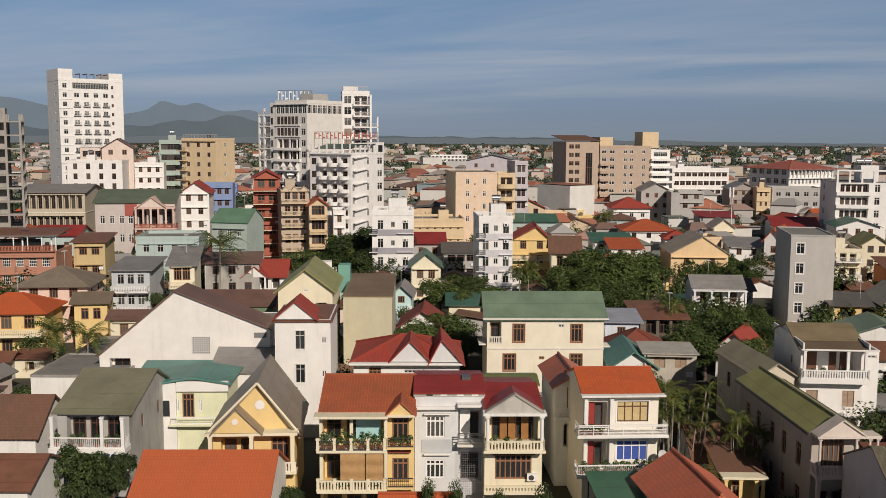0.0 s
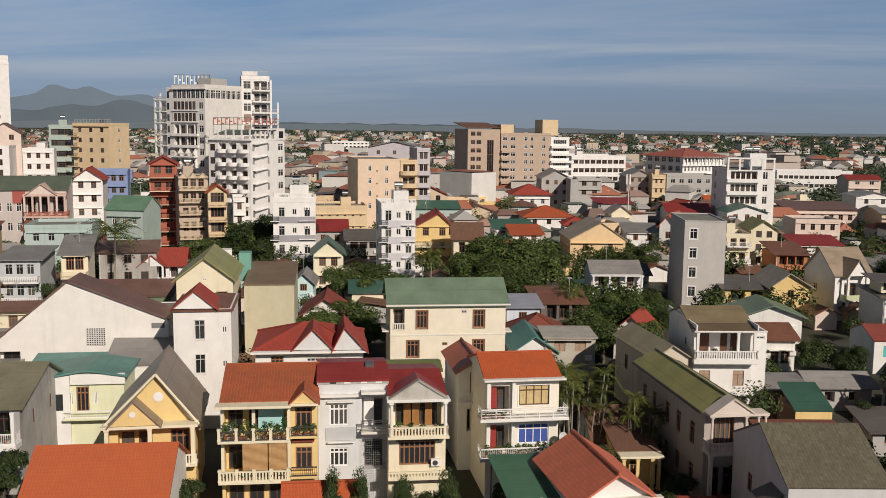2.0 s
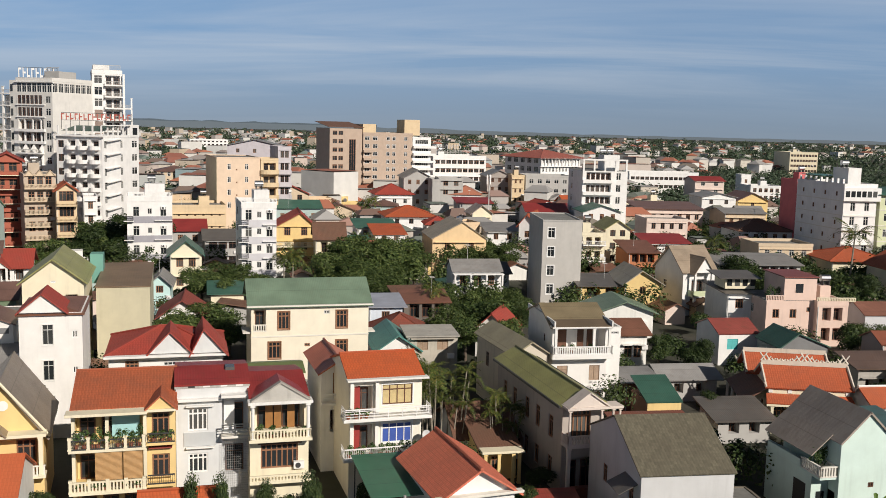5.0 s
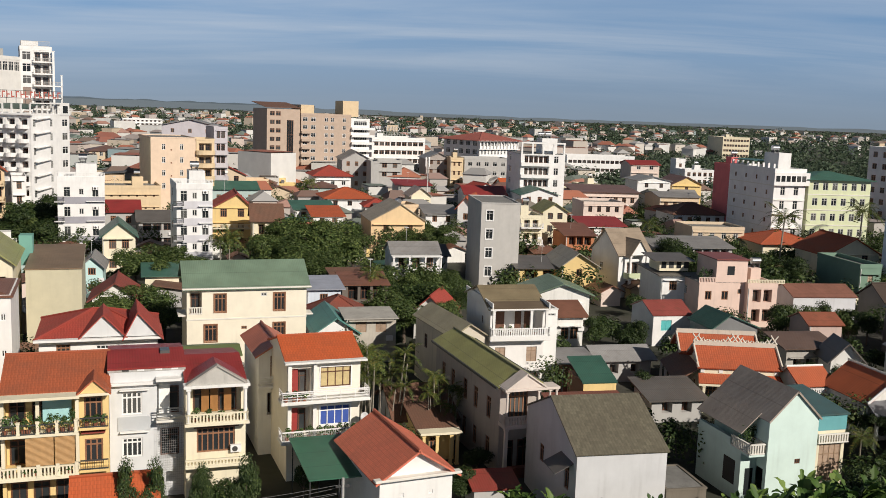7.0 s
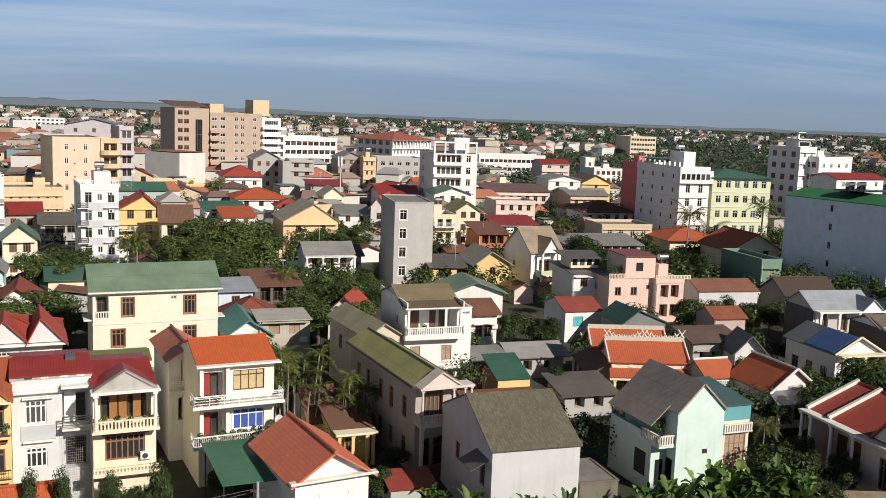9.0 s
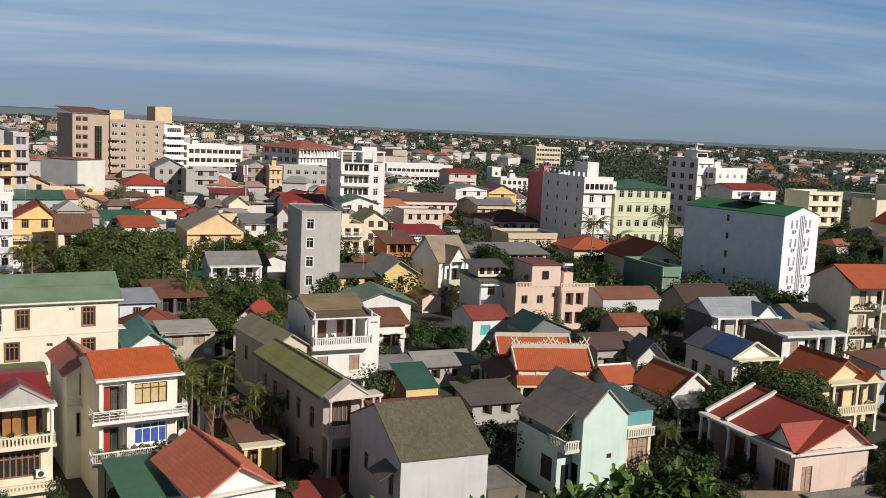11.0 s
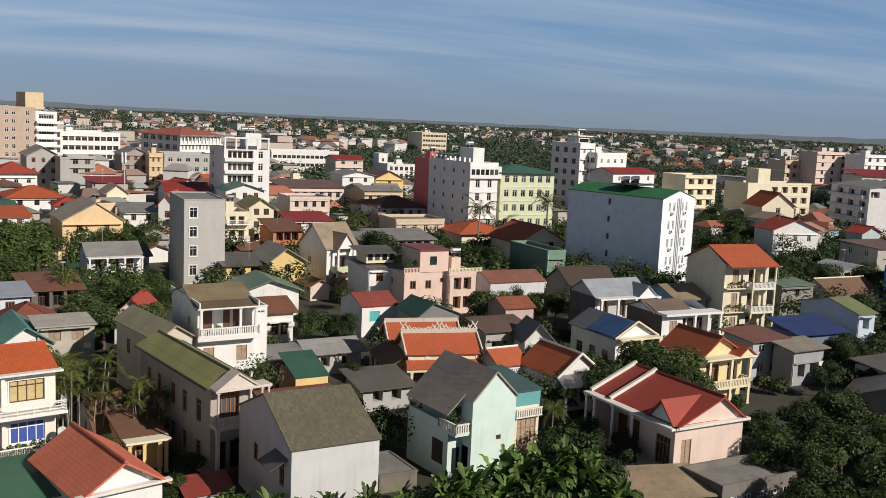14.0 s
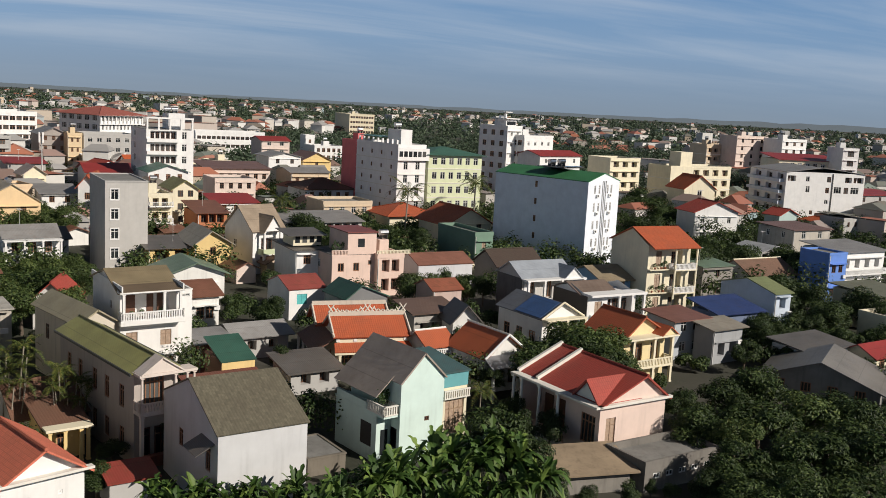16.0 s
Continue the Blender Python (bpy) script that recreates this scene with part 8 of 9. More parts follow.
# thin dark grey layer over the left wall only
b.block(-w / 2 - 0.06, -w / 2 - 0.004, 0.05, 6.4, 0.0, 6.1, concrete((0.13, 0.125, 0.12)), "side_facing", "dark grey facing over the left wall")
building("house", "low house with a dark brown roof below the slab block", 110.5, 113.6, -9.0, 9.0, 4.2, 7.0, paint((0.26, 0.23, 0.20), 0.5), "gable_x", 2.1, tiles((0.075, 0.05, 0.038), moss=0.3), F=(3, 1.0, 1.3, 0, "far"), over=0.4)
FOOT.append((124.0, 109.0, 9.0))
building("house", "small pinkish house with a rusted sheet roof", 85.4, 102.0, -9.0, 4.6, 4.2, 5.0, paint((0.55, 0.42, 0.37), 0.4), "gable_x", 1.1, sheet((0.29, 0.10, 0.06), rust=0.6), F=(2, 0.9, 1.2, 0, "far"), over=0.3)
building("shed", "low shed under dark brown patched sheets", 75.4, 92.2, -7.0, 6.2, 3.9, 4.0, paint((0.40, 0.38, 0.35), 0.5), "shed", 0.9, sheet((0.15, 0.10, 0.08), rust=0.5), F=(3, 1.0, 1.6, 0, "open"), category="shed")
building("shed", "small shed with a steep dark gabled roof", 76.4, 87.4, -20.0, 3.4, 3.9, 4.0, P_LIGHT, "gable_y", 1.8, S_DARK, category="shed")
building("house", "house with a brown sheet roof and blue-painted walls", 111.4, 93.6, -9.0, 5.4, 5.2, 8.0, paint((0.20, 0.36, 0.56), 0.3), "gable_x", 1.5, sheet((0.30, 0.24, 0.16), rust=0.3), F=(2, 1.2, 1.4, 0, "far"))
b = House("house", "white house with an open pillared porch and low brown roof", 97.8, 82.7, -9.0, 8.2, 6.0, 7.5, PW)
w = b.w
b.window("F", 1.8, 3.6, 1.2, 1.6, "shutter")
b.window("F", w * 0.66, 3.2, w * 0.5, 2.4, "open")
b.roof("gable_x", 1.2, sheet((0.20, 0.15, 0.12), rust=0.4), 0.1, y0=1.2, x0=-w / 2 - 0.3, x1=w / 2 - 2.2)
b.walls()
b.gables.clear()
b.plate(-w / 2 - 0.1, w / 2 + 1.2, -1.0, 1.4, 6.25, 0.3, PW, "roof_slab")
b.plate(0.4, w / 2 + 1.0, -1.0, -0.004, 3.1, 0.2, PW)
for x in (0.6, 2.8, w / 2 + 0.8):
    b.column(x, -0.8, 3.1, 5.95, 0.15, PW)
    b.column(x, -0.8, 0.0, 2.9, 0.15, PW)
# thin near-black layer on the left side alone
b.block(-w / 2 - 0.06, -w / 2 - 0.004, 0.05, 7.4, 0.0, 6.0, sheet((0.06, 0.055, 0.05), rust=0.3), "side_cladding", "near-black ribbed sheet over the left wall")
b.rail(0.6, w / 2 + 0.8, -0.85, 3.1, 0.7, "bars", IRON)
b.block(-w / 2 + 0.2, w / 2, -0.9, -0.05, 2.3, 2.5, S_BLUE, "blue_awning")
air_unit(b, "F", 0.9, 2.9)
b = building("house", "white gabled house with a blue sheet panel on its roof", 86.3, 80.8, -6.0, 6.0, 4.6, 9.0, PW, "gable_y", 1.7, sheet((0.16, 0.17, 0.19), rust=0.2), F=(2, 1.3, 2.0, 0, "open"), L=(3, 1.2, 1.6, 0, "far"), over=0.35)
bm = bmesh.new()
slab(bm, ((-b.w / 2 - 0.2, 5.4, b.h - 0.02), (-b.w / 2 - 0.2, 0.3, b.h - 0.02), (-0.15, 0.3, b.h + 1.70), (-0.15, 5.4, b.h + 1.70)), 0.05)
part("blue_sheet", bm, sheet((0.065, 0.13, 0.29), rust=0.2), b.ob)
for sx in (-1, 1):
    bm = bmesh.new()
    tube(bm, (sx * (b.w / 2 + 0.4), -0.36, b.h - 0.12), (0, -0.36, b.h + 1.8), 0.13, n=6)
    part("verge", bm, P_CREAM, b.ob)
b.plate(-b.w / 2 - 0.2, b.w / 2 + 0.3, -1.3, -0.004, b.h - 0.1, 0.2, P_CREAM, "porch_roof")
for x in (-b.w / 2 + 0.1, 0.0, b.w / 2 - 0.1):
    b.column(x, -1.15, 0.0, b.h - 0.3, 0.14, P_CREAM)
building("house", "low house under a dark blue sheet roof", 111.2, 71.8, -9.0, 8.0, 4.5, 5.0, paint((0.16, 0.20, 0.30), 0.3), "shed", 1.2, sheet((0.035, 0.06, 0.17), rust=0.2), F=(2, 1.2, 1.3, 0, "far"))
building("house", "pale blue-white house with a blank gable and mossy green sheet roof", 120.5, 71.4, -9.0, 3.2, 6.5, 10.0, paint((0.56, 0.63, 0.72), 0.3), "gable_x", 1.3, sheet((0.22, 0.25, 0.12), rust=0.2), F=(1, 1.2, 1.6, 0, "open"), over=0.35)
building("house", "low grey-blue house with a faded red sheet roof", 99.2, 71.0, -5.0, 5.8, 5.0, 4.6, paint((0.42, 0.45, 0.48), 0.4), "shed", 0.5, sheet((0.22, 0.10, 0.075), rust=0.6), F=(2, 1.1, 1.3, 0, "far"))
building("house", "cream house with a pale green sheet roof", 142.0, 65.6, -9.0, 8.6, 5.4, 8.0, P_CREAM, "shed", 0.6, sheet((0.17, 0.17, 0.11), rust=0.3), F=(3, 1.4, 1.5, 0, "open"))
b = building("house", "low cream house with a railed roof terrace", 132.4, 59.6, -9.0, 7.0, 3.8, 5.0, P_CREAM, F=(2, 1.4, 1.6, 0, "open"))
b.rail(-b.w / 2, b.w / 2, -0.1, b.h + 0.7, 0.6, "baluster", TRIM_WHITE)
building("house", "small house painted bright blue with a flat roof", 154.6, 82.2, -9.0, 4.6, 8.1, 6.0, paint((0.13, 0.26, 0.66), 0.2), F=(2, 1.0, 1.4, 0, "far"), par=0.4)
b = building("house", "white house with a railed balcony under a grey sheet roof", 165.3, 83.4, -9.0, 12.0, 8.0, 8.0, PW, "shed", 0.8, S_GREY, F=(4, 1.3, 1.7, 0, "open"))
decks(b, 1, 3, 4.0, 1.3, "baluster", mat=PW)
building("house", "low weathered house with a concrete flank and green sheet edge", 136.3, 93.1, -9.0, 6.9, 5.6, 5.0, concrete((0.30, 0.28, 0.25)), "shed", 0.5, S_SAGE, F=(1, 0.9, 1.2, 0, "far"), over=0.3)
building("house", "old house with a brown tiled roof and pale ridge", 146.3, 88.8, -9.0, 10.4, 4.3, 8.0, P_LIGHT, "gable_x", 2.0, tiles((0.22, 0.125, 0.085), moss=0.4), F=(3, 1.1, 1.4, 0, "wood"), cap=P_CREAM)
building("shed", "open shed with pale grey roofing sheets", 166.6, 101.4, -9.0, 9.4, 5.0, 7.0, PG, "gable_y", 1.2, sheet((0.42, 0.43, 0.44), rust=0.15), F=(3, 1.5, 1.9, 0, "open"), category="shed")
building("shed", "low shed under a pale grey-brown sheet canopy", 101.8, 67.2, -5.0, 5.4, 4.4, 3.0, paint((0.34, 0.35, 0.36), 0.5), "shed", 0.6, sheet((0.30, 0.27, 0.22), rust=0.3), F=(2, 1.2, 1.6, 0, "open"), category="shed")
building("warehouse", "long low shed with a grey corrugated gable roof", 96.5, 51.8, -68.0, 12.2, 2.3, 9.5, concrete((0.26, 0.25, 0.23)), "gable_y", 2.3, sheet((0.21, 0.195, 0.175), rust=0.2), category="warehouse")
building("shed", "low shed with a dark sheet roof", 108.1, 57.2, -5.0, 8.6, 3.4, 5.0, P_LIGHT, "shed", 0.6, S_DARK, F=(3, 1.0, 1.4, 0, "open"), category="shed")
building("house", "low cream house with a red sheet roof", 114.0, 53.0, -5.0, 5.4, 3.0, 4.0, P_CREAM, "gable_x", 1.0, S_RED)

# orange-tiled villa with yellow gable
T_VILLA = tiles((0.52, 0.125, 0.05), moss=0.25)
b = House("villa", "cream villa with orange tiled roof and a yellow gabled balcony", 85.4, 67.0, -5.0, 6.5, 5.5, 6.0, paint((0.74, 0.62, 0.36), 0.3))
w = b.w
b.window("F", w * 0.3, 2.3, 1.9, 2.2, "wood")
b.window("F", w * 0.75, 2.3, 1.2, 2.2, "wood")
b.roof("gable_y", 2.1, T_VILLA, 0.5, cap=T_VILLA, at=0.42)
b.walls()
b.plate(-w / 2 - 0.6, w / 2 + 0.6, -1.7, 0.0, 5.52, 0.2, P_CREAM, "eave_slab")
b.pediment(w * 0.18, w / 2 + 0.3, -1.5, 5.55, 0.9, 3.0, T_VILLA, b.wall, 0.2)
decks(b, 1, 3, 2.1, 1.5, "baluster", -w / 2, w / 2, P_CREAM, P_CREAM)
for x in (-w / 2 + 0.2, 0.2, w / 2 - 0.2):
    b.column(x, -1.3, 2.1, 5.3, 0.16, P_CREAM)
    b.column(x, -1.3, 0.0, 1.94, 0.16, P_CREAM)

# orange hip roof near the temple
b = House("villa", "low villa with ribbed orange tiled gable roof and white verges", 69.0, 72.2, -4.0, 5.4, 4.0, 6.6, P_LIGHT, category="villa")
b.window("F", 1.4, 0.8, 1.3, 2.0, "wood")
b.window("F", 3.8, 0.8, 1.3, 2.0, "wood")
b.window("L", 2.0, 0.9, 1.2, 1.8, "wood")
b.window("L", 4.6, 0.9, 1.2, 1.8, "wood")
b.roof("gable_y", 2.1, sheet((0.56, 0.15, 0.06), 0.34, 0.1, "ribbed_tile"), 0.35)
b.walls()
for sx in (-1, 1):
    bm = bmesh.new()
    tube(bm, (sx * 3.05, -0.38, 3.85), (0, -0.38, 6.2), 0.14, n=6)
    part("verge", bm, TRIM_WHITE, b.ob)
bm = bmesh.new()
tube(bm, (0, -0.4, 6.2), (0, 7.0, 6.2), 0.13, n=6)
part("ridge_cap", bm, TRIM, b.ob)
bm = bmesh.new()
slab(bm, ((-3.6, -2.4, 3.3), (3.4, -2.4, 3.3), (3.0, -0.004, 4.0), (-3.0, -0.004, 4.0)), 0.12)
part("porch_roof", bm, sheet((0.20, 0.21, 0.23), rust=0.2), b.ob)
for x in (-3.3, 0.0, 3.1):
    b.column(x, -2.2, 0.0, 3.25, 0.13, P_LIGHT)
b = building("villa", "small porch block with orange tiled roof and white eaves", 65.6, 79.0, -5.0, 3.4, 3.9, 4.5, PW, "gable_x", 1.2, T_VILLA, F=(2, 1.0, 1.2, 0, "far"), over=0.4, cap=TRIM_WHITE)
b.rail(-b.w / 2, b.w / 2, -0.5, 2.9, 0.6, "baluster", TRIM_WHITE)

# red-roofed villa with pink wall
b = House("villa", "villa with dark red tiled roofs and a pale pink wall", 64.4, 51.1, -6.0, 7.7, 5.6, 11.0, paint((0.74, 0.58, 0.50), 0.3))
w = b.w
b.window("F", w * 0.17, 2.0, 1.1, 2.3, "shutter")
b.window("L", 9.6, 1.8, 1.8, 2.6, "wood")
b.hole("L", 3.5, 0.9, 6.2, 4.3, 2.4)
b.roof("gable_y", 2.1, T_RED, 0.4, at=0.64, cap=T_RED)
b.walls()
for y in (5.6, 7.5, 9.4):
    b.block(-w / 2 + 2.33, -w / 2 + 2.39, y - 0.6, y + 0.6, 0.95, 3.6, WOOD, "veranda_door")
b.roof("gable_x", 1.7, T_RED, 0.3, z=5.75, x0=-w / 2, x1=0.6, y0=0.1, y1=3.3, name="cross_roof")
b.gables.clear()
bm = bmesh.new()
bm.faces.new([bm.verts.new(p) for p in ((-w / 2 - 0.02, 0.1, 5.7), (-w / 2 - 0.02, 3.3, 5.7), (-w / 2 - 0.02, 1.7, 7.3))])
part("gable_wall", bm, TRIM, b.ob)
for y in (8.2, 11.0):
    bm = bmesh.new()
    xr = -w / 2 + w * 0.64
    slab(bm, ((-w / 2 - 0.25, y, 5.85), (-w / 2 - 0.25, y + 0.3, 5.85), (xr, y + 0.3, 8.05), (xr, y, 8.05)), 0.3)
    part("roof_kerb", bm, TRIM, b.ob, "white raised roof kerb")
b.plate(-w / 2 - 0.5, w / 2 + 0.4, -0.5, 0.0, 5.6, 0.22, TRIM, "eave_slab")
b.plate(-w / 2 - 0.9, -w / 2 - 0.004, -0.5, 11.4, 5.6, 0.2, TRIM, "eave_slab")
b.rail(-w / 2 - 0.7, -w / 2 + 0.2, -0.6, 0.9, 0.9, "baluster", TRIM)
b.plate(-w / 2 - 0.8, -w / 2 + 0.3, -0.7, -0.004, 0.9, 0.2, TRIM)
for y in (4.6, 7.2, 9.8, 11.0):
    b.column(-w / 2 - 0.75, y, 0.8, 5.4, 0.15, P_LIGHT, False)
b.plate(-w / 2 - 2.0, -w / 2 - 0.004, 3.6, 11.4, 0.8, 0.5, P_LIGHT, "terrace_slab")
building("shed", "low shed with a stained beige-brown flat roof", 56.3, 48.0, -22.0, 6.4, 1.8, 4.0, concrete((0.26, 0.24, 0.21)), "shed", 0.7, concrete((0.33, 0.25, 0.165), "stained_sheet"), category="shed")

# ---- houses of the middle ground, left half ----
b = building("house", "pink house with a brown hipped roof", -56.2, 137.8, 6.0, 9.5, 8.4, 9.0, P_PINK, "hip", 2.2, tiles((0.25, 0.205, 0.155), moss=0.45), F=(3, 1.2, 1.5, 0, "wood"), R=(2, 1.0, 1.4, 0, "wood"), category="house", over=0.8)
b = building("house", "yellow house with an orange tiled hipped roof", -58.3, 127.0, 6.0, 10.1, 6.4, 8.0, P_YELLOW, "hip", 2.0, T_ORANGE, F=(3, 1.4, 1.8, 0, "wood"), category="house")
decks(b, 1, 3, 3.4, 1.5, "baluster", -b.w / 2, b.w / 2, P_CREAM, P_CREAM)
b = building("house", "yellow house with a brown tiled gable roof", -49.0, 132.6, 10.0, 4.4, 7.0, 5.0, P_YELLOW, "gable_x", 0.9, tiles((0.22, 0.17, 0.12), moss=0.45), F=(2, 1.0, 1.6, 0, "wood"), category="house")
building("house", "house with a dark brown tiled roof", -40.1, 123.1, 4.0, 5.7, 6.6, 4.0, P_CREAM, "gable_x", 0.7, S_BROWN)
b = building("house", "grey-blue house with white balconies", -47.7, 146.1, 4.0, 5.7, 9.6, 10.0, paint((0.50, 0.53, 0.56), 0.3), "shed", 0.8, S_GREY, F=(3, 1.0, 1.5, 0, "plain"))
decks(b, 2, 3.1, 3.2, 1.2, "baluster", mat=PW)
b = building("house", "teal house with a flat concrete roof", -53.2, 185.4, 6.0, 11.9, 10.0, 12.0, PTEAL, F=(4, 1.1, 1.4, 0, "plain"))
b = building("house", "white balcony house with a grey sloped roof", -40.5, 148.6, 8.0, 3.8, 10.0, 9.0, P_CREAM, "shed", 2.0, S_GREY, F=(2, 1.2, 2.0, 0, "wood"))
decks(b, 2, 3.3, 3.3, 1.3, "baluster", mat=P_CREAM, rmat=P_CREAM)
b = building("house", "brick-red and white house with roof terrace", -73.7, 166.8, 6.0, 12.3, 9.2, 10.0, paint((0.44, 0.22, 0.15), 0.4), F=(5, 1.3, 1.6, 0, "grille"))
b.plate(-b.w / 2 - 0.4, b.w / 2 + 0.2, 0.6, 7.0, b.h + 3.3, 0.15, S_GREY, "terrace_roof")
for k in range(6):
    b.column(-b.w / 2 + 0.2 + k * (b.w - 0.4) / 5, 0.9, b.h + 0.09, b.h + 3.15, 0.08, PW)
b.block(-b.w / 2 + 1.0, b.w / 2 - 3.0, 2.6, 2.7, b.h + 0.09, b.h + 2.6, GLASS, "glass_screen")
b.rail(-b.w / 2, b.w / 2, -0.6, b.h + 0.7, 1.0, "baluster", paint((0.45, 0.16, 0.10), 0.3))
b.roof("shed", 0.6, S_RUST, 0.3, z=b.h + 3.4, y0=2, y1=9)
for x in (-b.w * 0.4, 0, b.w * 0.4):
    b.column(x, 2.0, b.h, b.h + 3.3, 0.12, PW)
building("house", "ochre house with dark windows", -65.6, 177.9, 8.0, 5.6, 10.4, 9.0, paint((0.55, 0.43, 0.23), 0.8), "shed", 0.8, S_RUST, F=(2, 1.4, 1.5, 0, "wood"))
building("house", "house with a red sheet roof by the market", -85.8, 213.3, 6.0, 9.5, 8.0, 10.0, PTEAL, "gable_x", 1.8, S_RED, F=(2, 1.0, 1.4, 0, "far"))
building("house", "white house with orange roof at the market edge", -96.9, 220.1, 6.0, 6.0, 7.0, 10.0, P_PINK, "hip", 2.0, T_TERRA, F=(2, 1.0, 1.4, 0, "far"))
building("house", "white gabled house on a rise", -89.5, 346.7, 10.0, 9.9, 9.0, 12.0, PW, "gable_y", 2.6, S_RED, F=(2, 1.0, 1.3, 0, "far"))
building("house", "low house with a red sheet roof", -126.2, 443.0, 10.0, 11.3, 7.0, 10.0, PW, "shed", 1.2, S_RED)
building("house", "blue house with roof rooms", -93.7, 406.6, 10.0, 13.9, 9.0, 9.0, paint((0.20, 0.26, 0.55), 0.3), F=(3, 1.2, 1.4, 0, "far"))
building("house", "white low house with grey roof", -70.4, 281.4, 8.0, 8.9, 8.0, 9.0, PW, "gable_y", 1.6, S_GREY)
b = building("house", "white pillared house with a red tiled gable", -30.7, 164.2, 4.0, 7.2, 6.2, 9.0, PW, "gable_x", 2.2, T_RED, F=(3, 1.4, 2.0, 0, "open"), category="house")
b.pediment(-b.w / 2, b.w * 0.1, -1.4, 6.1, 1.8, 4.0, T_RED, PW, 0.3)
for x in (-b.w / 2 + 0.2, b.w * 0.05):
    b.column(x, -1.2, 0, 6.1, 0.16, PW)
building("house", "grey concrete house below the palms", -40.0, 181.4, 6.0, 9.5, 6.5, 9.0, PG, "shed", 0.8, S_DARK, F=(3, 1.2, 1.3, 0, "far"))
building("house", "red tiled cottage among trees", -2.9, 135.5, -2.0, 6.0, 3.4, 8.0, P_LIGHT, "gable_y", 2.1, tiles((0.29, 0.06, 0.042), moss=0.4), over=0.7)
building("house", "pale turquoise cottage with a grey roof", -6.6, 153.0, -2.0, 3.1, 5.0, 7.0, paint((0.55, 0.76, 0.74), 0.2), "gable_y", 1.4, S_GREY)
building("house", "low white terrace house", 3.5, 148.5, 0.0, 4.9, 4.0, 7.0, P_CREAM, "shed", 0.8, S_GREEN, F=(3, 1.0, 1.0, 0, "far"))
building("house", "low house with blue-grey sheets", 24.0, 127.0, -2.0, 4.6, 5.6, 6.0, PBLUEW, "shed", 0.7, sheet((0.36, 0.38, 0.44), rust=0.15))
building("house", "cottage with red sheet roof", 24.6, 117.6, -4.0, 7.0, 3.4, 8.0, P_LIGHT, "hip", 2.3, tiles((0.27, 0.07, 0.045), moss=0.5), over=0.6)
building("house", "cottage with a dark green sheet roof", 22.2, 109.3, -2.0, 4.7, 4.0, 9.0, PW, "gable_y", 1.6, S_TEAL, over=0.6)
building("house", "raw concrete house with two shuttered windows and a thin roof slab", 26.3, 108.9, -4.0, 6.0, 5.4, 5.6, concrete((0.50, 0.46, 0.39)), "shed", 0.15, concrete((0.42, 0.40, 0.36)), F=(2, 1.3, 1.3, 1, "shutter"), over=0.25)
building("house", "low roof with rusted red tiles", 30.8, 138.0, 0.0, 4.5, 3.8, 9.0, P_LIGHT, "shed", 1.2, T_BROWN)
building("house", "low house under rusted brown sheets with an open front", 31.0, 132.4, -4.0, 6.6, 5.0, 6.0, paint((0.15, 0.125, 0.105), 0.5), "shed", 0.9, S_RUST, F=(3, 1.4, 2.0, 0, "open"), over=0.3)
b = building("house", "low white house with a grey sheet roof and pillared porch", 43.3, 149.4, -4.0, 8.0, 6.9, 6.0, PW, "gable_x", 1.5, S_GREY, F=(3, 1.2, 1.6, 0, "wood"), over=0.3)
b.plate(-b.w / 2 - 0.2, b.w / 2 + 0.2, -1.5, -0.004, 6.5, 0.16, PW, "porch_roof")
for k in range(4):
    b.column(-b.w / 2 + 0.1 + k * (b.w - 0.2) / 3, -1.35, 0.0, 6.34, 0.13, PW)
building("house", "red-roofed cottage by the wall", 36.6, 118.6, -30.0, 4.4, 4.0, 6.0, P_LIGHT, "gable_y", 2.0, T_RED)

# lattice mast with panel aerials
t = thing("antenna_mast", "slim white mast with three panel aerials", "antenna mast", 78.2, 260.5)
top = 16.8
bm = bmesh.new()
tube(bm, (0, 0, 0), (0, 0, top), 0.22, 0.12, 8)
part("mast", bm, ALU, t)
for k in range(3):
    bm = bmesh.new()
    a = radians(40 + 120 * k)
    x, y = 0.6 * math.cos(a), 0.6 * math.sin(a)
    box(bm, x - 0.16, x + 0.16, y - 0.1, y + 0.1, top - 2.6, top + 0.1)
    tube(bm, (0, 0, top - 1.2), (x, y, top - 1.2), 0.05, n=5)
    part("panel_aerial", bm, PW, t)
building("outbuilding", "low outbuilding with a stained flat concrete roof", 64.2, 45.4, -6.0, 8.6, 1.9, 4.6, concrete((0.20, 0.185, 0.165)), F=(5, 0.8, 0.5, 0, "far"), over=0.4, category="outbuilding")

# ---- trees and gardens ----
PROTO = [tree("broad-leaved tree with a dense dark green crown", -40 - 12 * k, -60, 8.0, 3.7 + 0.3 * (k % 3), 70 + k, 15, 310, 0.225) for k in range(5)]
FRESH = [tree("leafy tree with a light green feathery crown", -40 - 12 * k, -75, 8.0, 3.5, 80 + k, 17, 300, 0.21, leaf=FRESH_LEAF) for k in range(3)]
PALMS = [palm("tall palm with a feathery crown", -40 - 12 * k, -80, 7.0, 90 + k, 18, 3.0) for k in range(3)]
ARECA = [palm("cluster of slim areca palms with yellowing fronds", -40 - 12 * k, -95, 6.5, 95 + k, 12, 1.45, stems=4) for k in range(3)]
BANANAS = [banana("clump of banana plants with broad torn leaves", -40 - 12 * k, -110, 4.6, 110 + k, stems=5) for k in range(4)]
rng = random.Random(11)


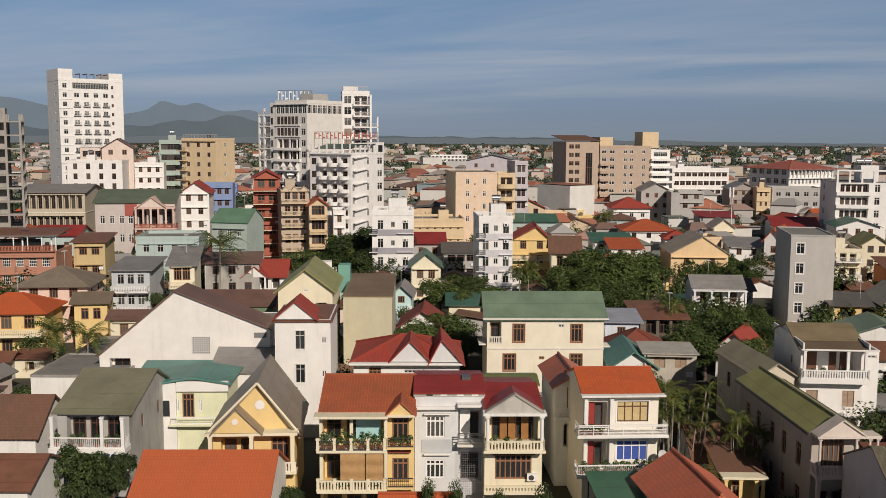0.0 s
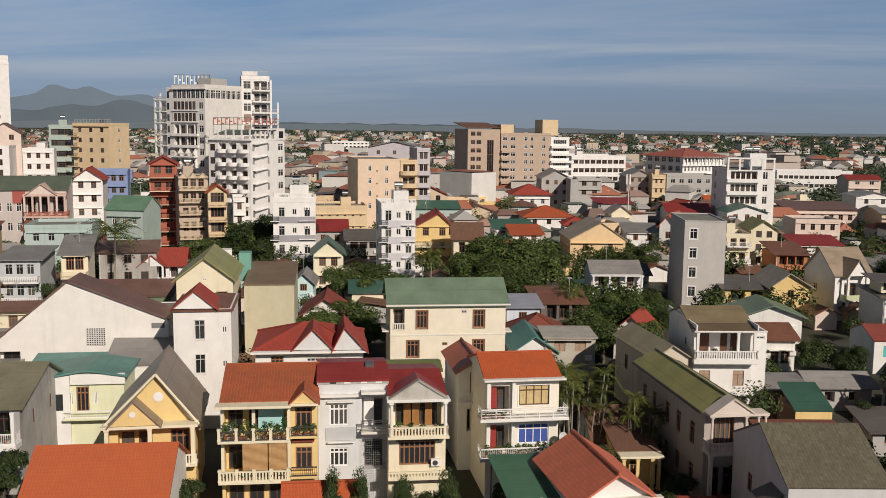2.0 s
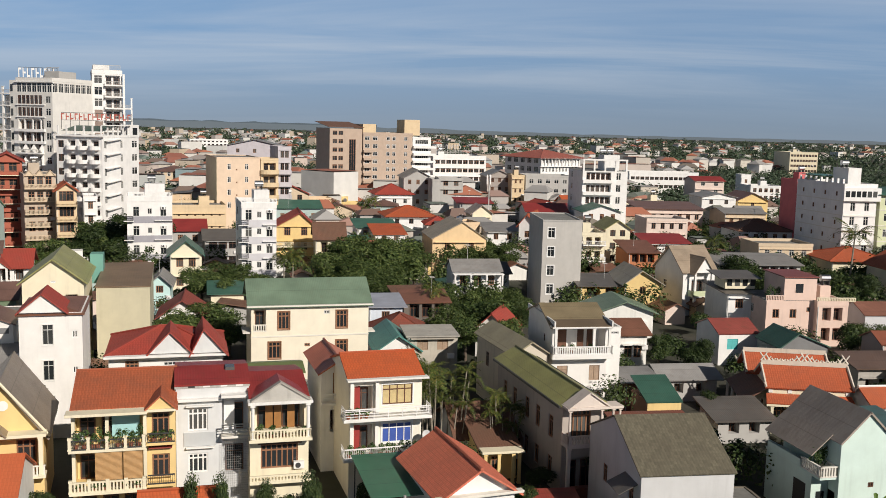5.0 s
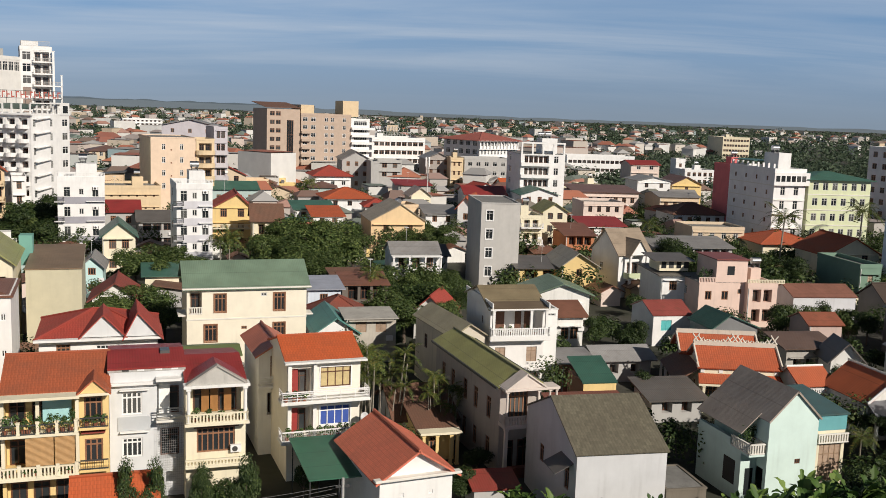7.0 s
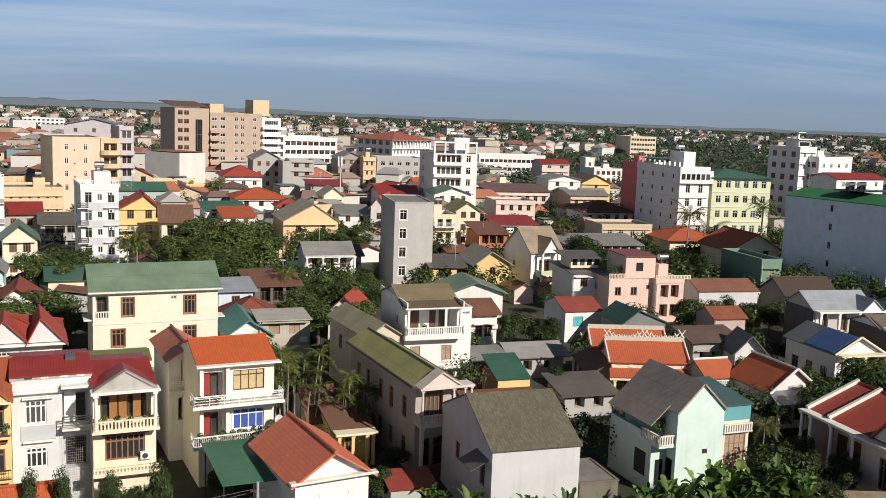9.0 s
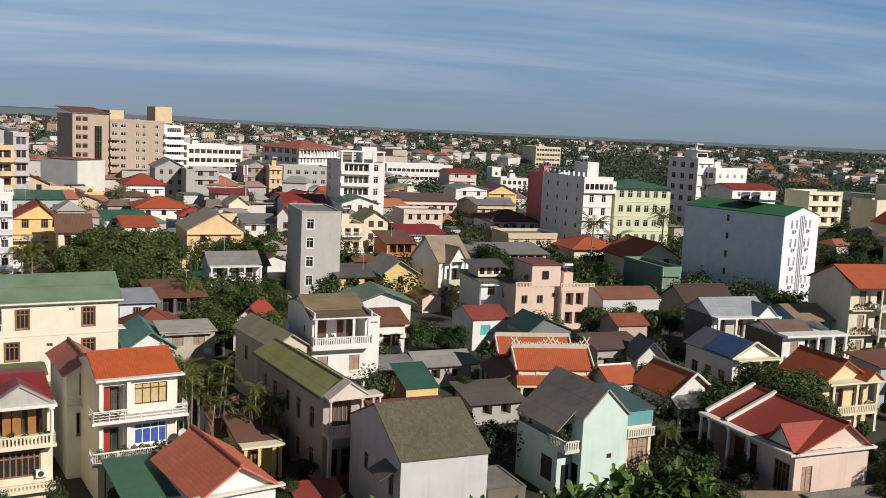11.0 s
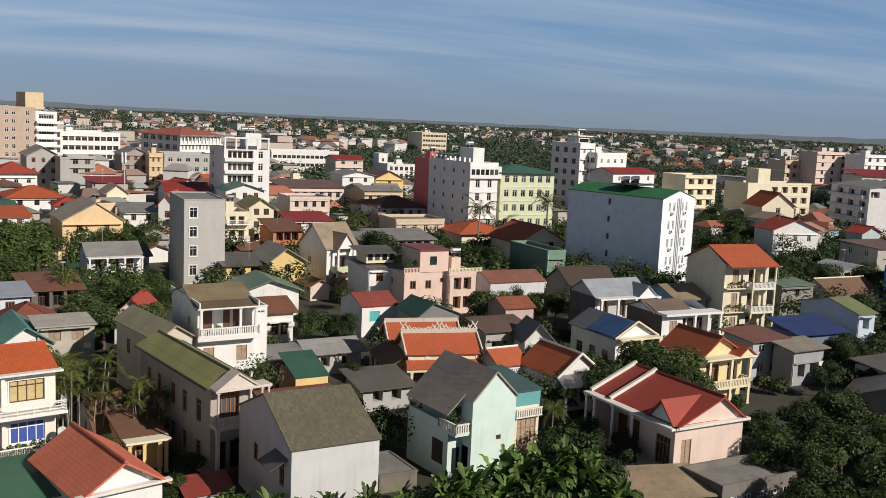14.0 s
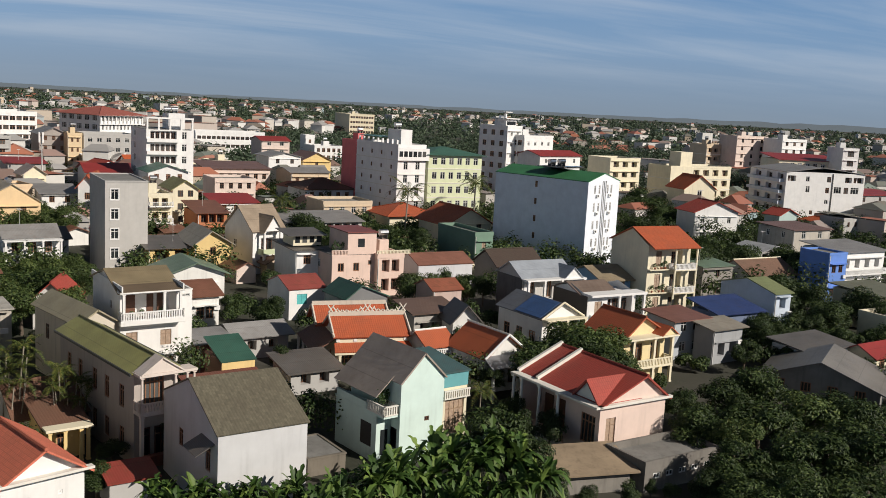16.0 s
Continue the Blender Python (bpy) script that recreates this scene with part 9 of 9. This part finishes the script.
def plant(protos, x, y, h, base_h, wide=1.0, z=0.0):
    p = rng.choice(protos)
    s = h / base_h
    t = copy_thing(p, Matrix.Translation((x, y, z)) @ Matrix.Rotation(rng.uniform(0, 6.28), 4, "Z") @ Matrix.Diagonal((s * wide, s * wide, s, 1)))
    FOOT.append((x, y, 2.0 * s * wide))
    return t


# large trees that stand between the houses
for x, y, h, wd in ((-28.0, 72.6, 7.0, 0.72), (-25.4, 72.2, 6.4, 0.7), (-30.6, 71.6, 5.6, 0.6), (-14.9, 89.7, 7, 0.7), (-28.1, 213.7, 9, 1.3), (-20.6, 201.8, 9, 1.3),
                    (-28.3, 189.4, 8, 1.2), (28.9, 183.2, 9, 1.2), (30.1, 166.0, 10, 1.3), (22.3, 165.9, 8, 1.2), (35.1, 166.3, 8, 1.2),
                    (23.3, 152.9, 7, 1.3), (28.8, 153.0, 7, 1.3), (4.6, 165.3, 7, 1.4), (-0.3, 158.4, 7, 1.3), (8.1, 155.9, 6, 1.3),
                    (57.7, 196.6, 7, 1.5), (60.0, 187.3, 7, 1.3), (-3.1, 124.1, 6.6, 1.3), (-5.9, 120.2, 6, 1.1), (0.6, 127.0, 7, 1.2), (3.2, 122.0, 5.5, 1.1)):
    plant(FRESH + PROTO[:1], x, y, h, 8.0, wd)
for x, y, h, wd in ((32.2, 124.9, 6, 1.2), (32.8, 117.6, 6, 1.3), (39.8, 129.2, 6, 1.2), (29.0, 139.5, 6, 1.1), (39.6, 140.0, 5.6, 1.1), (43.4, 141.6, 5.8, 1.1), (47.0, 142.0, 5.4, 1.1), (37.0, 136.6, 5.2, 1.1), (46.0, 134.0, 5.4, 1.1), (35.6, 142.6, 6.5, 1.1), (28.7, 112.4, 5, 1.1),
                    (38.4, 117.7, 6, 1.0), (-49.6, 121.8, 4, 1.0), (-44.7, 118.5, 4, 1.0), (-47.8, 178.3, 6, 0.9), (-44.9, 147.7, 7, 0.6),
                    (73.6, 70.2, 6.4, 1.2), (77.0, 69.8, 7.4, 1.3), (78.8, 67.8, 7, 1.2), (78.9, 65.4, 5.5, 1.1), (72.9, 67.0, 5.5, 1.2), (89.5, 110.1, 5, 0.8), (91.8, 105.0, 4.6, 0.9),
                    (86.7, 111.2, 5, 0.8), (70.4, 44.8, 5, 1.2), (74.6, 45.1, 6, 1.3), (80.1, 43.9, 6, 1.3)):
    plant(FRESH + PROTO[:1], x, y, h, 8.0, wd)
for x, y, h, wd in ((-22.7, 194.3, 10, 1.1), (-20.0, 210.3, 10, 1.2), (-16.4, 217.2, 10, 1.2), (-11.1, 206.8, 10, 1.2), (-16.0, 189.9, 8, 1.2), (-11.7, 192.1, 8, 1.2),
                    (-0.8, 66.0, 5.8, 0.4), (0.9, 66.0, 5.8, 0.4), (4.1, 65.9, 5.2, 0.4), (7.1, 65.6, 5.7, 0.5), (-0.9, 71.2, 3, 0.7), (4.3, 70.3, 3.4, 0.6), (8.1, 70.5, 3, 0.6), (11.8, 69.3, 4, 0.45)):
    plant(PROTO, x, y, h, 8.0, wd)
for x, y, h, wd in ((70.0, 67.7, 7, 1.1), (75.0, 68.0, 7.5, 1.2), (73.9, 62.5, 7, 1.1), (68.0, 63.4, 6, 1.1), (158.9, 112.2, 7, 1.3), (161.3, 108.6, 7, 1.2),
                    (181.3, 143.0, 7, 1.2), (200.1, 149.8, 7, 1.3), (86.3, 112.8, 5, 0.9), (93.0, 112.5, 5, 0.9), (95.2, 109.8, 5, 0.9), (95.6, 105.8, 5, 0.8),
                    (61.0, 107.8, 5, 0.7), (70.5, 87.3, 4, 0.9), (73.6, 85.4, 3.6, 0.9)):
    plant(PROTO, x, y, h, 8.0, wd)
for x, y, h, wd in ((21.5, 169.6, 8, 1.3), (27.0, 182.5, 9, 1.3), (31.7, 183.2, 9.5, 1.3), (36.0, 179.7, 9, 1.3), (25.5, 163.1, 8, 1.3), (30.8, 165.2, 8, 1.3), (38.5, 175.0, 7, 1.2),
                    (53.8, 189.7, 6, 1.2), (57.9, 187.3, 6, 1.2), (8.1, 158.1, 6, 1.2), (3.1, 153.5, 6, 1.2)):
    plant(FRESH + PROTO[:1], x, y, h, 8.0, wd)
for x, y, h, wd in ((130.6, 74.0, 7, 1.1), (127.4, 76.4, 7.5, 1.1), (133.0, 79.0, 7, 1.1), (128.6, 69.0, 6, 1.1), (124.6, 66.4, 6, 1.1), (119.0, 65.6, 5, 1.1), (113.4, 66.6, 4.5, 1.1), (116.4, 61.0, 5, 1.1), (104.6, 60.6, 4, 1.0), (98.6, 62.6, 4.5, 1.0), (106.6, 65.6, 5.5, 1.0), (109.6, 68.0, 5.2, 1.0), (112.8, 69.2, 5.0, 1.0), (121.8, 69.0, 5.0, 0.9), (134.6, 64.6, 6, 1.1), (137.6, 68.8, 6.5, 1.1), (158.6, 89.6, 7.5, 1.1), (163.0, 92.6, 7.5, 1.1), (137.0, 99.0, 8.5, 1.1), (142.0, 100.5, 8.5, 1.1), (147.0, 101.0, 8, 1.1), (151.5, 99.0, 7.5, 1.1),
                    (154.4, 102.1, 6, 1.2), (166.5, 99.9, 7, 1.3), (171.7, 97.6, 6, 1.3), (154.2, 116.6, 6, 1.0)):
    plant(PROTO, x, y, h, 8.0, wd)
for x, y, h, wd in ((84.0, 41.7, 6, 1.4), (64.6, 41.1, 5, 1.3), (68.1, 38.8, 5.5, 1.3), (71.7, 36.6, 6, 1.3), (75.9, 35.6, 6.5, 1.3),
                    (61.3, 40.6, 3.5, 1.2), (61.9, 37.3, 4.5, 1.4), (64.8, 34.0, 5, 1.3), (69.4, 32.5, 5, 1.4), (60.0, 36.4, 3.5, 1.2),
                    (73.8, 52.8, 5, 1.1), (69.9, 48.4, 5, 1.2), (78.0, 50.9, 5.5, 1.2), (83.7, 51.4, 6, 1.2), (50.8, 50.4, 6.2, 0.8), (49.4, 52.2, 6.4, 0.8), (50.5, 47.4, 4.6, 0.8), (52.9, 45.6, 2.4, 0.8), (59.6, 56.2, 4.2, 0.8), (57.4, 57.6, 4.0, 0.8), (56.0, 44.0, 2.6, 0.8), (59.2, 44.6, 1.8, 0.7), (59.8, 43.0, 2.0, 0.8), (62.2, 42.4, 2.0, 0.8), (52.8, 54.4, 4, 1.2), 
                    (96.5, 159.0, 8, 1.2), (93.8, 146.8, 8, 1.2), (96.9, 168.4, 8, 1.0), (107.5, 146.5, 7, 1.1), (97.3, 130.7, 7, 1.1)):
    plant(PROTO, x, y, h, 8.0, wd)
for x, y, h, wd in ((110.4, 141.4, 7, 1.0), (158.2, 110.0, 7, 1.3), (156.9, 102.8, 7, 1.3), (167.1, 135.6, 8, 1.4), (198.9, 154.6, 9, 1.4),
                    (221.6, 180.7, 9, 1.4), (151.8, 128.8, 7, 1.2), (55.3, 108.1, 5, 0.8), (57.9, 103.1, 5, 0.9), (50.3, 86.6, 4, 0.8),
                    (37.8, 125.0, 7, 1.2), (42.0, 124.8, 6, 1.2), (23.6, 66.6, 3, 1.1), (26.9, 72.4, 2.5, 1.2), (31.6, 73.4, 4, 0.8),
                    (5.1, 66.6, 4, 0.9), (0.1, 70.3, 3, 0.8), (-11.7, 70.9, 4, 0.7), (65.7, 70.7, 4, 0.8), (59.2, 61.2, 4, 0.9)):
    plant(PROTO, x, y, h, 8.0, wd)
for x, y, h in ((-37.3, 158.7, 12.0), (123.8, 163.4, 11.0), (150.2, 171.5, 11.4), (14.7, 164.3, 7.6), (-43.4, 106.7, 8.0), (-40.5, 107.6, 7.6), (-45.8, 193.7, 8), (13.4, 165.6, 7), (152.2, 200.6, 8), (181.4, 205.9, 9), (272.4, 147.8, 9), (101.5, 177.7, 8), (47.7, 278.2, 8),
                (-51.1, 124.8, 4.5), (32.8, 135.5, 6), (58.1, 63.8, 4)):
    plant(PALMS, x, y, h, 7.0)
for x, y, h in ((20.2, 83.6, 7.6), (21.6, 84.6, 8.2), (22.4, 83.2, 6.9), (19.2, 82.6, 7.0), (18.8, 84.6, 7.4), (21.0, 81.6, 6.0), (26.0, 80.6, 6.6), (26.9, 81.3, 6.0), (25.4, 79.6, 5.2)):
    plant(ARECA, x, y, h, 6.5)
for x, y, h in ((18.8, 65.0, 3.0), (20.4, 64.3, 3.2), (25.4, 60.3, 4.0), (26.3, 58.3, 4.0), (28.2, 58.4, 4.2), (28.8, 56.6, 4.0),
                (30.4, 56.4, 4.2), (31.5, 55.3, 4.0), (33.1, 55.0, 4.2), (34.0, 53.5, 4.0), (35.6, 53.2, 4.4), (37.7, 53.5, 4.8),
                (39.9, 53.1, 5.0), (41.0, 51.2, 4.8), (35.8, 50.7, 4.2), (38.4, 49.1, 4.2), (41.7, 48.2, 4.6), (44.1, 48.0, 4.4),
                (44.2, 52.6, 6.0), (45.6, 51.0, 6.6), (47.3, 50.6, 6.6), (45.6, 46.3, 4.6), (37.4, 51.4, 5.8), (39.4, 51.6, 6.2), (34.2, 50.6, 5.4), (32.0, 50.6, 5.2), (29.4, 51.0, 5.0), (27.2, 52.6, 4.8), (49.2, 49.2, 6.2), (48.6, 46.4, 5.4), (43.0, 50.0, 5.6), (24.4, 55.0, 4.4)):
    plant(BANANAS, x, y, h, 4.6)
for p in PROTO + FRESH + PALMS + ARECA + BANANAS:
    for o in (*p.children_recursive, p):
        bpy.data.objects.remove(o)

# ---- low houses and trees that fill the quarter ----
WALLS = [PW, PW, P_CREAM, P_LIGHT, PG, PPINK, P_YELLOW, PBEIGE, PTEAL, P_PEACH]
ROOFS = [(T_RED, "red tiled"), (T_ORANGE, "orange tiled"), (S_RED, "red sheet"), (S_GREY, "grey sheet"), (S_DARK, "dark sheet"), (T_BROWN, "brown tiled"), (S_GREEN, "green sheet"), (S_BROWN, "brown sheet"), (S_RUST, "rusted sheet")]
COL = {PW: "white", P_CREAM: "cream", P_LIGHT: "off-white", PG: "grey", PPINK: "pale pink", P_YELLOW: "yellow", PBEIGE: "beige", PTEAL: "teal", P_PEACH: "peach"}


def free(x, y, r):
    return all((x - a) ** 2 + (y - c) ** 2 > (r + q) ** 2 for a, c, q in FOOT)


rng = random.Random(29)
made = 0
for k in range(5000):
    az, D = radians(rng.uniform(-29, 69)), math.sqrt(rng.uniform(98 ** 2, 345 ** 2))
    x, y = D * math.sin(az), D * math.cos(az)
    w, d = rng.uniform(4.5, 9.5), rng.uniform(5, 9)
    if not free(x, y, 0.30 * math.hypot(w, d)) or D < (240 if az > 0.6 else 190 if az > 0.42 else 150):
        continue
    if made >= 105:
        break
    if az > 0.45 and rng.random() < 0.6:
        continue
    made += 1
    rot = rng.choice((0, 0, 90, -90)) + rng.gauss(-4 if az > 0 else 6, 6)
    wall, (rm, rname) = rng.choice(WALLS), rng.choice(ROOFS)
    h = rng.choice((2.8, 3.2, 3.4)) if D < 200 else rng.choice((3.4, 3.6, 5.0, 6.6))
    kind = rng.choice(("gable_x", "gable_y", "hip", "shed", "flat", "gable_x"))
    label = "low %s house with a %s roof" % (COL[wall], "flat concrete" if kind == "flat" else rname)
    # the origin is at the front wall: shift it back by half the depth
    xx, yy = x + math.sin(radians(rot)) * d / 2, y - math.cos(radians(rot)) * d / 2
    building("house", label, xx, yy, rot, w, h, d, wall, kind, rng.uniform(1.1, 2.0) if kind != "shed" else 0.9, rm, F=(2, 1.1, 1.4, 0, "far"), L=(2, 0.9, 1.2, 0, "far") if rng.random() < 0.5 else None, category="house", tank=kind == "flat" and rng.random() < 0.5)

# lean-to roofs, stores and kitchens squeezed between the houses
for k in range(4000):
    az, D = radians(rng.uniform(-27, 42)), math.sqrt(rng.uniform(92 ** 2, 200 ** 2))
    x, y = D * math.sin(az), D * math.cos(az)
    w, d = rng.uniform(2.4, 4.6), rng.uniform(2.6, 5)
    if made >= 200:
        break
    if not free(x, y, 0.22 * math.hypot(w, d)) or (az > 0.17 and D < 155):
        continue
    made += 1
    FOOT.append((x, y, 0.42 * math.hypot(w, d)))
    rm, rname = rng.choice(ROOFS[3:6] + ROOFS[7:])
    wall = rng.choice(WALLS[2:])
    building("shed", "small %s outbuilding with a sloping %s roof" % (COL[wall], rname), x, y, rng.choice((0, 90, -90)) + rng.gauss(0, 7), w, rng.uniform(2.2, 2.9), d, wall, rng.choice(("shed", "shed", "gable_x")), rng.uniform(0.4, 0.9), rm, category="shed")

# the rest of the quarter, too many to tell apart
hv, hf, rv, rf = [], [], [], []


def far_house(x, y, w, d, h, rise, rot):
    c, s = math.cos(rot), math.sin(rot)

    def at(px, py, pz):
        return (x + px * c - py * s, y + px * s + py * c, pz)
    i = len(hv)
    w, d = w / 2, d / 2
    hv.extend(at(*p) for p in ((-w, -d, 0), (w, -d, 0), (w, d, 0), (-w, d, 0), (-w, -d, h), (w, -d, h), (w, d, h), (-w, d, h)))
    hf.extend(tuple(i + q for q in f) for f in ((0, 1, 5, 4), (1, 2, 6, 5), (2, 3, 7, 6), (3, 0, 4, 7)))
    j = len(rv)
    o = 0.5
    if rise > 0.3:
        rv.extend(at(*p) for p in ((-w - o, -d - o, h), (w + o, -d - o, h), (w + o, d + o, h), (-w - o, d + o, h), (-w * 0.6, 0, h + rise), (w * 0.6, 0, h + rise)))
        rf.extend(tuple(j + q for q in f) for f in ((0, 1, 5, 4), (2, 3, 4, 5), (1, 2, 5), (3, 0, 4)))
    else:
        rv.extend(at(*p) for p in ((-w, -d, h + 0.3), (w, -d, h + 0.3), (w, d, h + 0.3), (-w, d, h + 0.3)))
        rf.append((j, j + 1, j + 2, j + 3))


for k in range(5000):
    az, D = radians(rng.uniform(-29, 69)), math.sqrt(rng.uniform(185 ** 2, 345 ** 2))
    x, y = D * math.sin(az), D * math.cos(az)
    w, d = rng.uniform(4.5, 9.5), rng.uniform(5, 9)
    if len(hv) < 8 * 230 and free(x, y, 0.28 * math.hypot(w, d)) and (az < 0.55 or D > 260):
        FOOT.append((x, y, 0.5 * math.hypot(w, d)))
        far_house(x, y, w, d, rng.choice((3.0, 3.4, 5.0, 6.4) if D > 240 else (2.8, 3.2)), rng.choice((0, 1.4, 1.8, 2.2)), radians(rng.choice((0, 90)) + rng.gauss(0, 6)))

# trees between them: uncountable, in one mass of leaves
verts, faces = [], []


def clump(x, y, z, rx, rz, n, size):
    for _ in range(n):
        u, v = rng.uniform(0, 6.283), rng.uniform(-0.5, 1.0)
        s = math.sqrt(1 - v * v)
        k = rng.uniform(0.6, 1.08)
        p = Vector((x + rx * k * s * math.cos(u), y + rx * k * s * math.sin(u), z + rz * k * v))
        nn = Vector((s * math.cos(u) + rng.uniform(-0.6, 0.6), s * math.sin(u) + rng.uniform(-0.6, 0.6), v + rng.uniform(0.0, 0.9))).normalized()
        a = nn.orthogonal().normalized()
        b = nn.cross(a)
        c, sn = math.cos(u * 3), math.sin(u * 3)
        a, b = a * c + b * sn, b * c - a * sn
        L = size * rng.uniform(0.6, 1.3)
        i = len(verts)
        verts.extend((p + a * L, p + b * L * 0.6 + nn * L * 0.2, p - a * L, p - b * L * 0.6 + nn * L * 0.2))
        faces.append((i, i + 1, i + 2, i + 3))


def leaf_mass(name, label, mat):
    me = bpy.data.meshes.new(name)
    me.from_pydata([tuple(v) for v in verts], [], faces)
    me.materials.append(mat)
    tagged(new(name, me), label, "trees", kind="stuff")
    verts.clear()
    faces.clear()


def gardens(az0, az1, tries):
    for k in range(tries):
        az, D = radians(rng.uniform(az0, az1)), math.sqrt(rng.uniform(80 ** 2, 340 ** 2))
        x, y = D * math.sin(az), D * math.cos(az)
        r = rng.uniform(1.2, 3.4) * (0.75 if D < 150 else 1.0)
        near = D < 150
        k1, k2 = (0.75, 0.85) if near else (0.45, 0.62)
        if all((x - a) ** 2 + (y - c) ** 2 > (r * k1 + q * k2) ** 2 for a, c, q in FOOT):
            for j in range(rng.choice((2, 3, 4))):
                clump(x + rng.uniform(-r, r) * 0.7, y + rng.uniform(-r, r) * 0.7, r * rng.uniform(0.8, 1.5), r * rng.uniform(0.5, 0.9), r * rng.uniform(0.5, 0.9), 170 if near else 70, 0.19 if near else 0.32)


gardens(-29, 24, 1250)
leaf_mass("garden_trees", "dense green trees and shrubs between the houses", FRESH_LEAF)
gardens(24, 69, 1350)
leaf_mass("garden_trees", "dense dark evergreen trees between low houses", LEAF)

# ---- the far town: thousands of small houses and tree crowns out to the horizon ----
def grow(az, D):
    """How thickly built a spot is."""
    return noise.noise((D * math.sin(az) / 260.0, D * math.cos(az) / 260.0, 3.0))


for k in range(4200):
    az = radians(rng.uniform(-31, 71))
    D = 330 * math.exp(rng.uniform(0, 1) ** 0.8 * 2.15)
    if grow(az, D) < -0.12 - (0.1 if az < 0.45 else -0.14):
        continue
    big = rng.random() < 0.025
    w = rng.uniform(6, 14) * (1.5 if big else 1.0)
    far_house(D * math.sin(az), D * math.cos(az), w, rng.uniform(6, 12), rng.uniform(9, 15) if big else rng.choice((3.5, 4, 6, 7, 9)), 0 if big or rng.random() < 0.35 else rng.uniform(1.4, 2.8), rng.uniform(0, 6.28))


def mass(name, label, vv, ff, stops, rough=0.8):
    me = bpy.data.meshes.new(name)
    me.from_pydata(vv, [], ff)
    m, tr, b = material(name)
    g = tr.nodes.new("ShaderNodeNewGeometry")
    r = ramp_node(tr, g.outputs["Random Per Island"], stops)
    tr.links.new(mix_node(tr, math_node(tr, "MULTIPLY", tex(tr, coords(tr), 0.3, 4.0), 0.4), r, (0.2, 0.19, 0.18)), b.inputs["Base Color"])
    b.inputs["Roughness"].default_value = rough
    me.materials.append(m)
    return tagged(new(name, me), label, "houses", kind="stuff")


mass("far_house_walls", "walls of thousands of distant low houses", hv, hf, [(0.0, (0.75, 0.74, 0.71)), (0.45, (0.6, 0.58, 0.54)), (0.6, (0.62, 0.48, 0.32)), (0.75, (0.42, 0.41, 0.40)), (0.88, (0.66, 0.53, 0.45)), (1.0, (0.3, 0.42, 0.45))])
mass("far_house_roofs", "red, grey and rusty roofs of distant low houses", rv, rf, [(0.0, (0.30, 0.09, 0.055)), (0.3, (0.42, 0.13, 0.06)), (0.45, (0.30, 0.29, 0.28)), (0.65, (0.45, 0.44, 0.43)), (0.75, (0.20, 0.11, 0.08)), (1.0, (0.14, 0.2, 0.17))])
for k in range(13000):
    az = radians(rng.uniform(-31, 71))
    D = 335 * math.exp(rng.uniform(0, 1) ** 0.85 * 2.2)
    if grow(az, D) > 0.32:
        continue
    r = rng.uniform(2.3, 5.2) * (1 + D / 4000)
    clump(D * math.sin(az), D * math.cos(az), r * 0.8, r * 1.2, r * rng.uniform(0.45, 0.8), *((44, 0.17 * r) if D < 800 else (18, 0.3 * r)))
for k in range(750):                       # the dense wood beyond the white slab block
    az, D = radians(rng.uniform(36, 62)), rng.uniform(330, 520)
    r = rng.uniform(3.0, 5.4)
    if free(D * math.sin(az), D * math.cos(az), r * 0.5):
        clump(D * math.sin(az), D * math.cos(az), r * rng.uniform(0.9, 1.7), r * 1.2, r * rng.uniform(0.7, 1.0), 60, 0.15 * r)
leaf_mass("far_trees", "distant green tree crowns paled by haze over the plain", HAZED_LEAF)

# ---- far hills ----
def hills(name, D, az0, az1, peaks, base, tone, label="wooded hills far away in blue-grey haze"):
    bm = bmesh.new()
    n, prev = 120, None
    for k in range(n + 1):
        a = az0 + (az1 - az0) * k / n
        e = base + sum(hh * math.exp(-((a - c) / s) ** 2) for c, hh, s in peaks) + 0.10 * noise.noise((a * 0.9, 1.0, 0.0)) + 0.05 * noise.noise((a * 3.1, 5.0, 0.0))
        x, y = math.sin(radians(a)), math.cos(radians(a))
        z = 30 + D * math.tan(radians(e))
        row = [bm.verts.new((x * D * 0.97, y * D * 0.97, -2)), bm.verts.new((x * D, y * D, max(0.0, z)))]
        if prev:
            bm.faces.new((prev[0], row[0], row[1], prev[1]))
        prev = row
    for f in bm.faces:
        f.smooth = True
    # the haze of distance is put into the base colour
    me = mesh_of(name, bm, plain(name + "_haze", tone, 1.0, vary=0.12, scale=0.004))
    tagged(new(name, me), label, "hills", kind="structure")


# each tone holds the haze of its layer, not the green of the woods
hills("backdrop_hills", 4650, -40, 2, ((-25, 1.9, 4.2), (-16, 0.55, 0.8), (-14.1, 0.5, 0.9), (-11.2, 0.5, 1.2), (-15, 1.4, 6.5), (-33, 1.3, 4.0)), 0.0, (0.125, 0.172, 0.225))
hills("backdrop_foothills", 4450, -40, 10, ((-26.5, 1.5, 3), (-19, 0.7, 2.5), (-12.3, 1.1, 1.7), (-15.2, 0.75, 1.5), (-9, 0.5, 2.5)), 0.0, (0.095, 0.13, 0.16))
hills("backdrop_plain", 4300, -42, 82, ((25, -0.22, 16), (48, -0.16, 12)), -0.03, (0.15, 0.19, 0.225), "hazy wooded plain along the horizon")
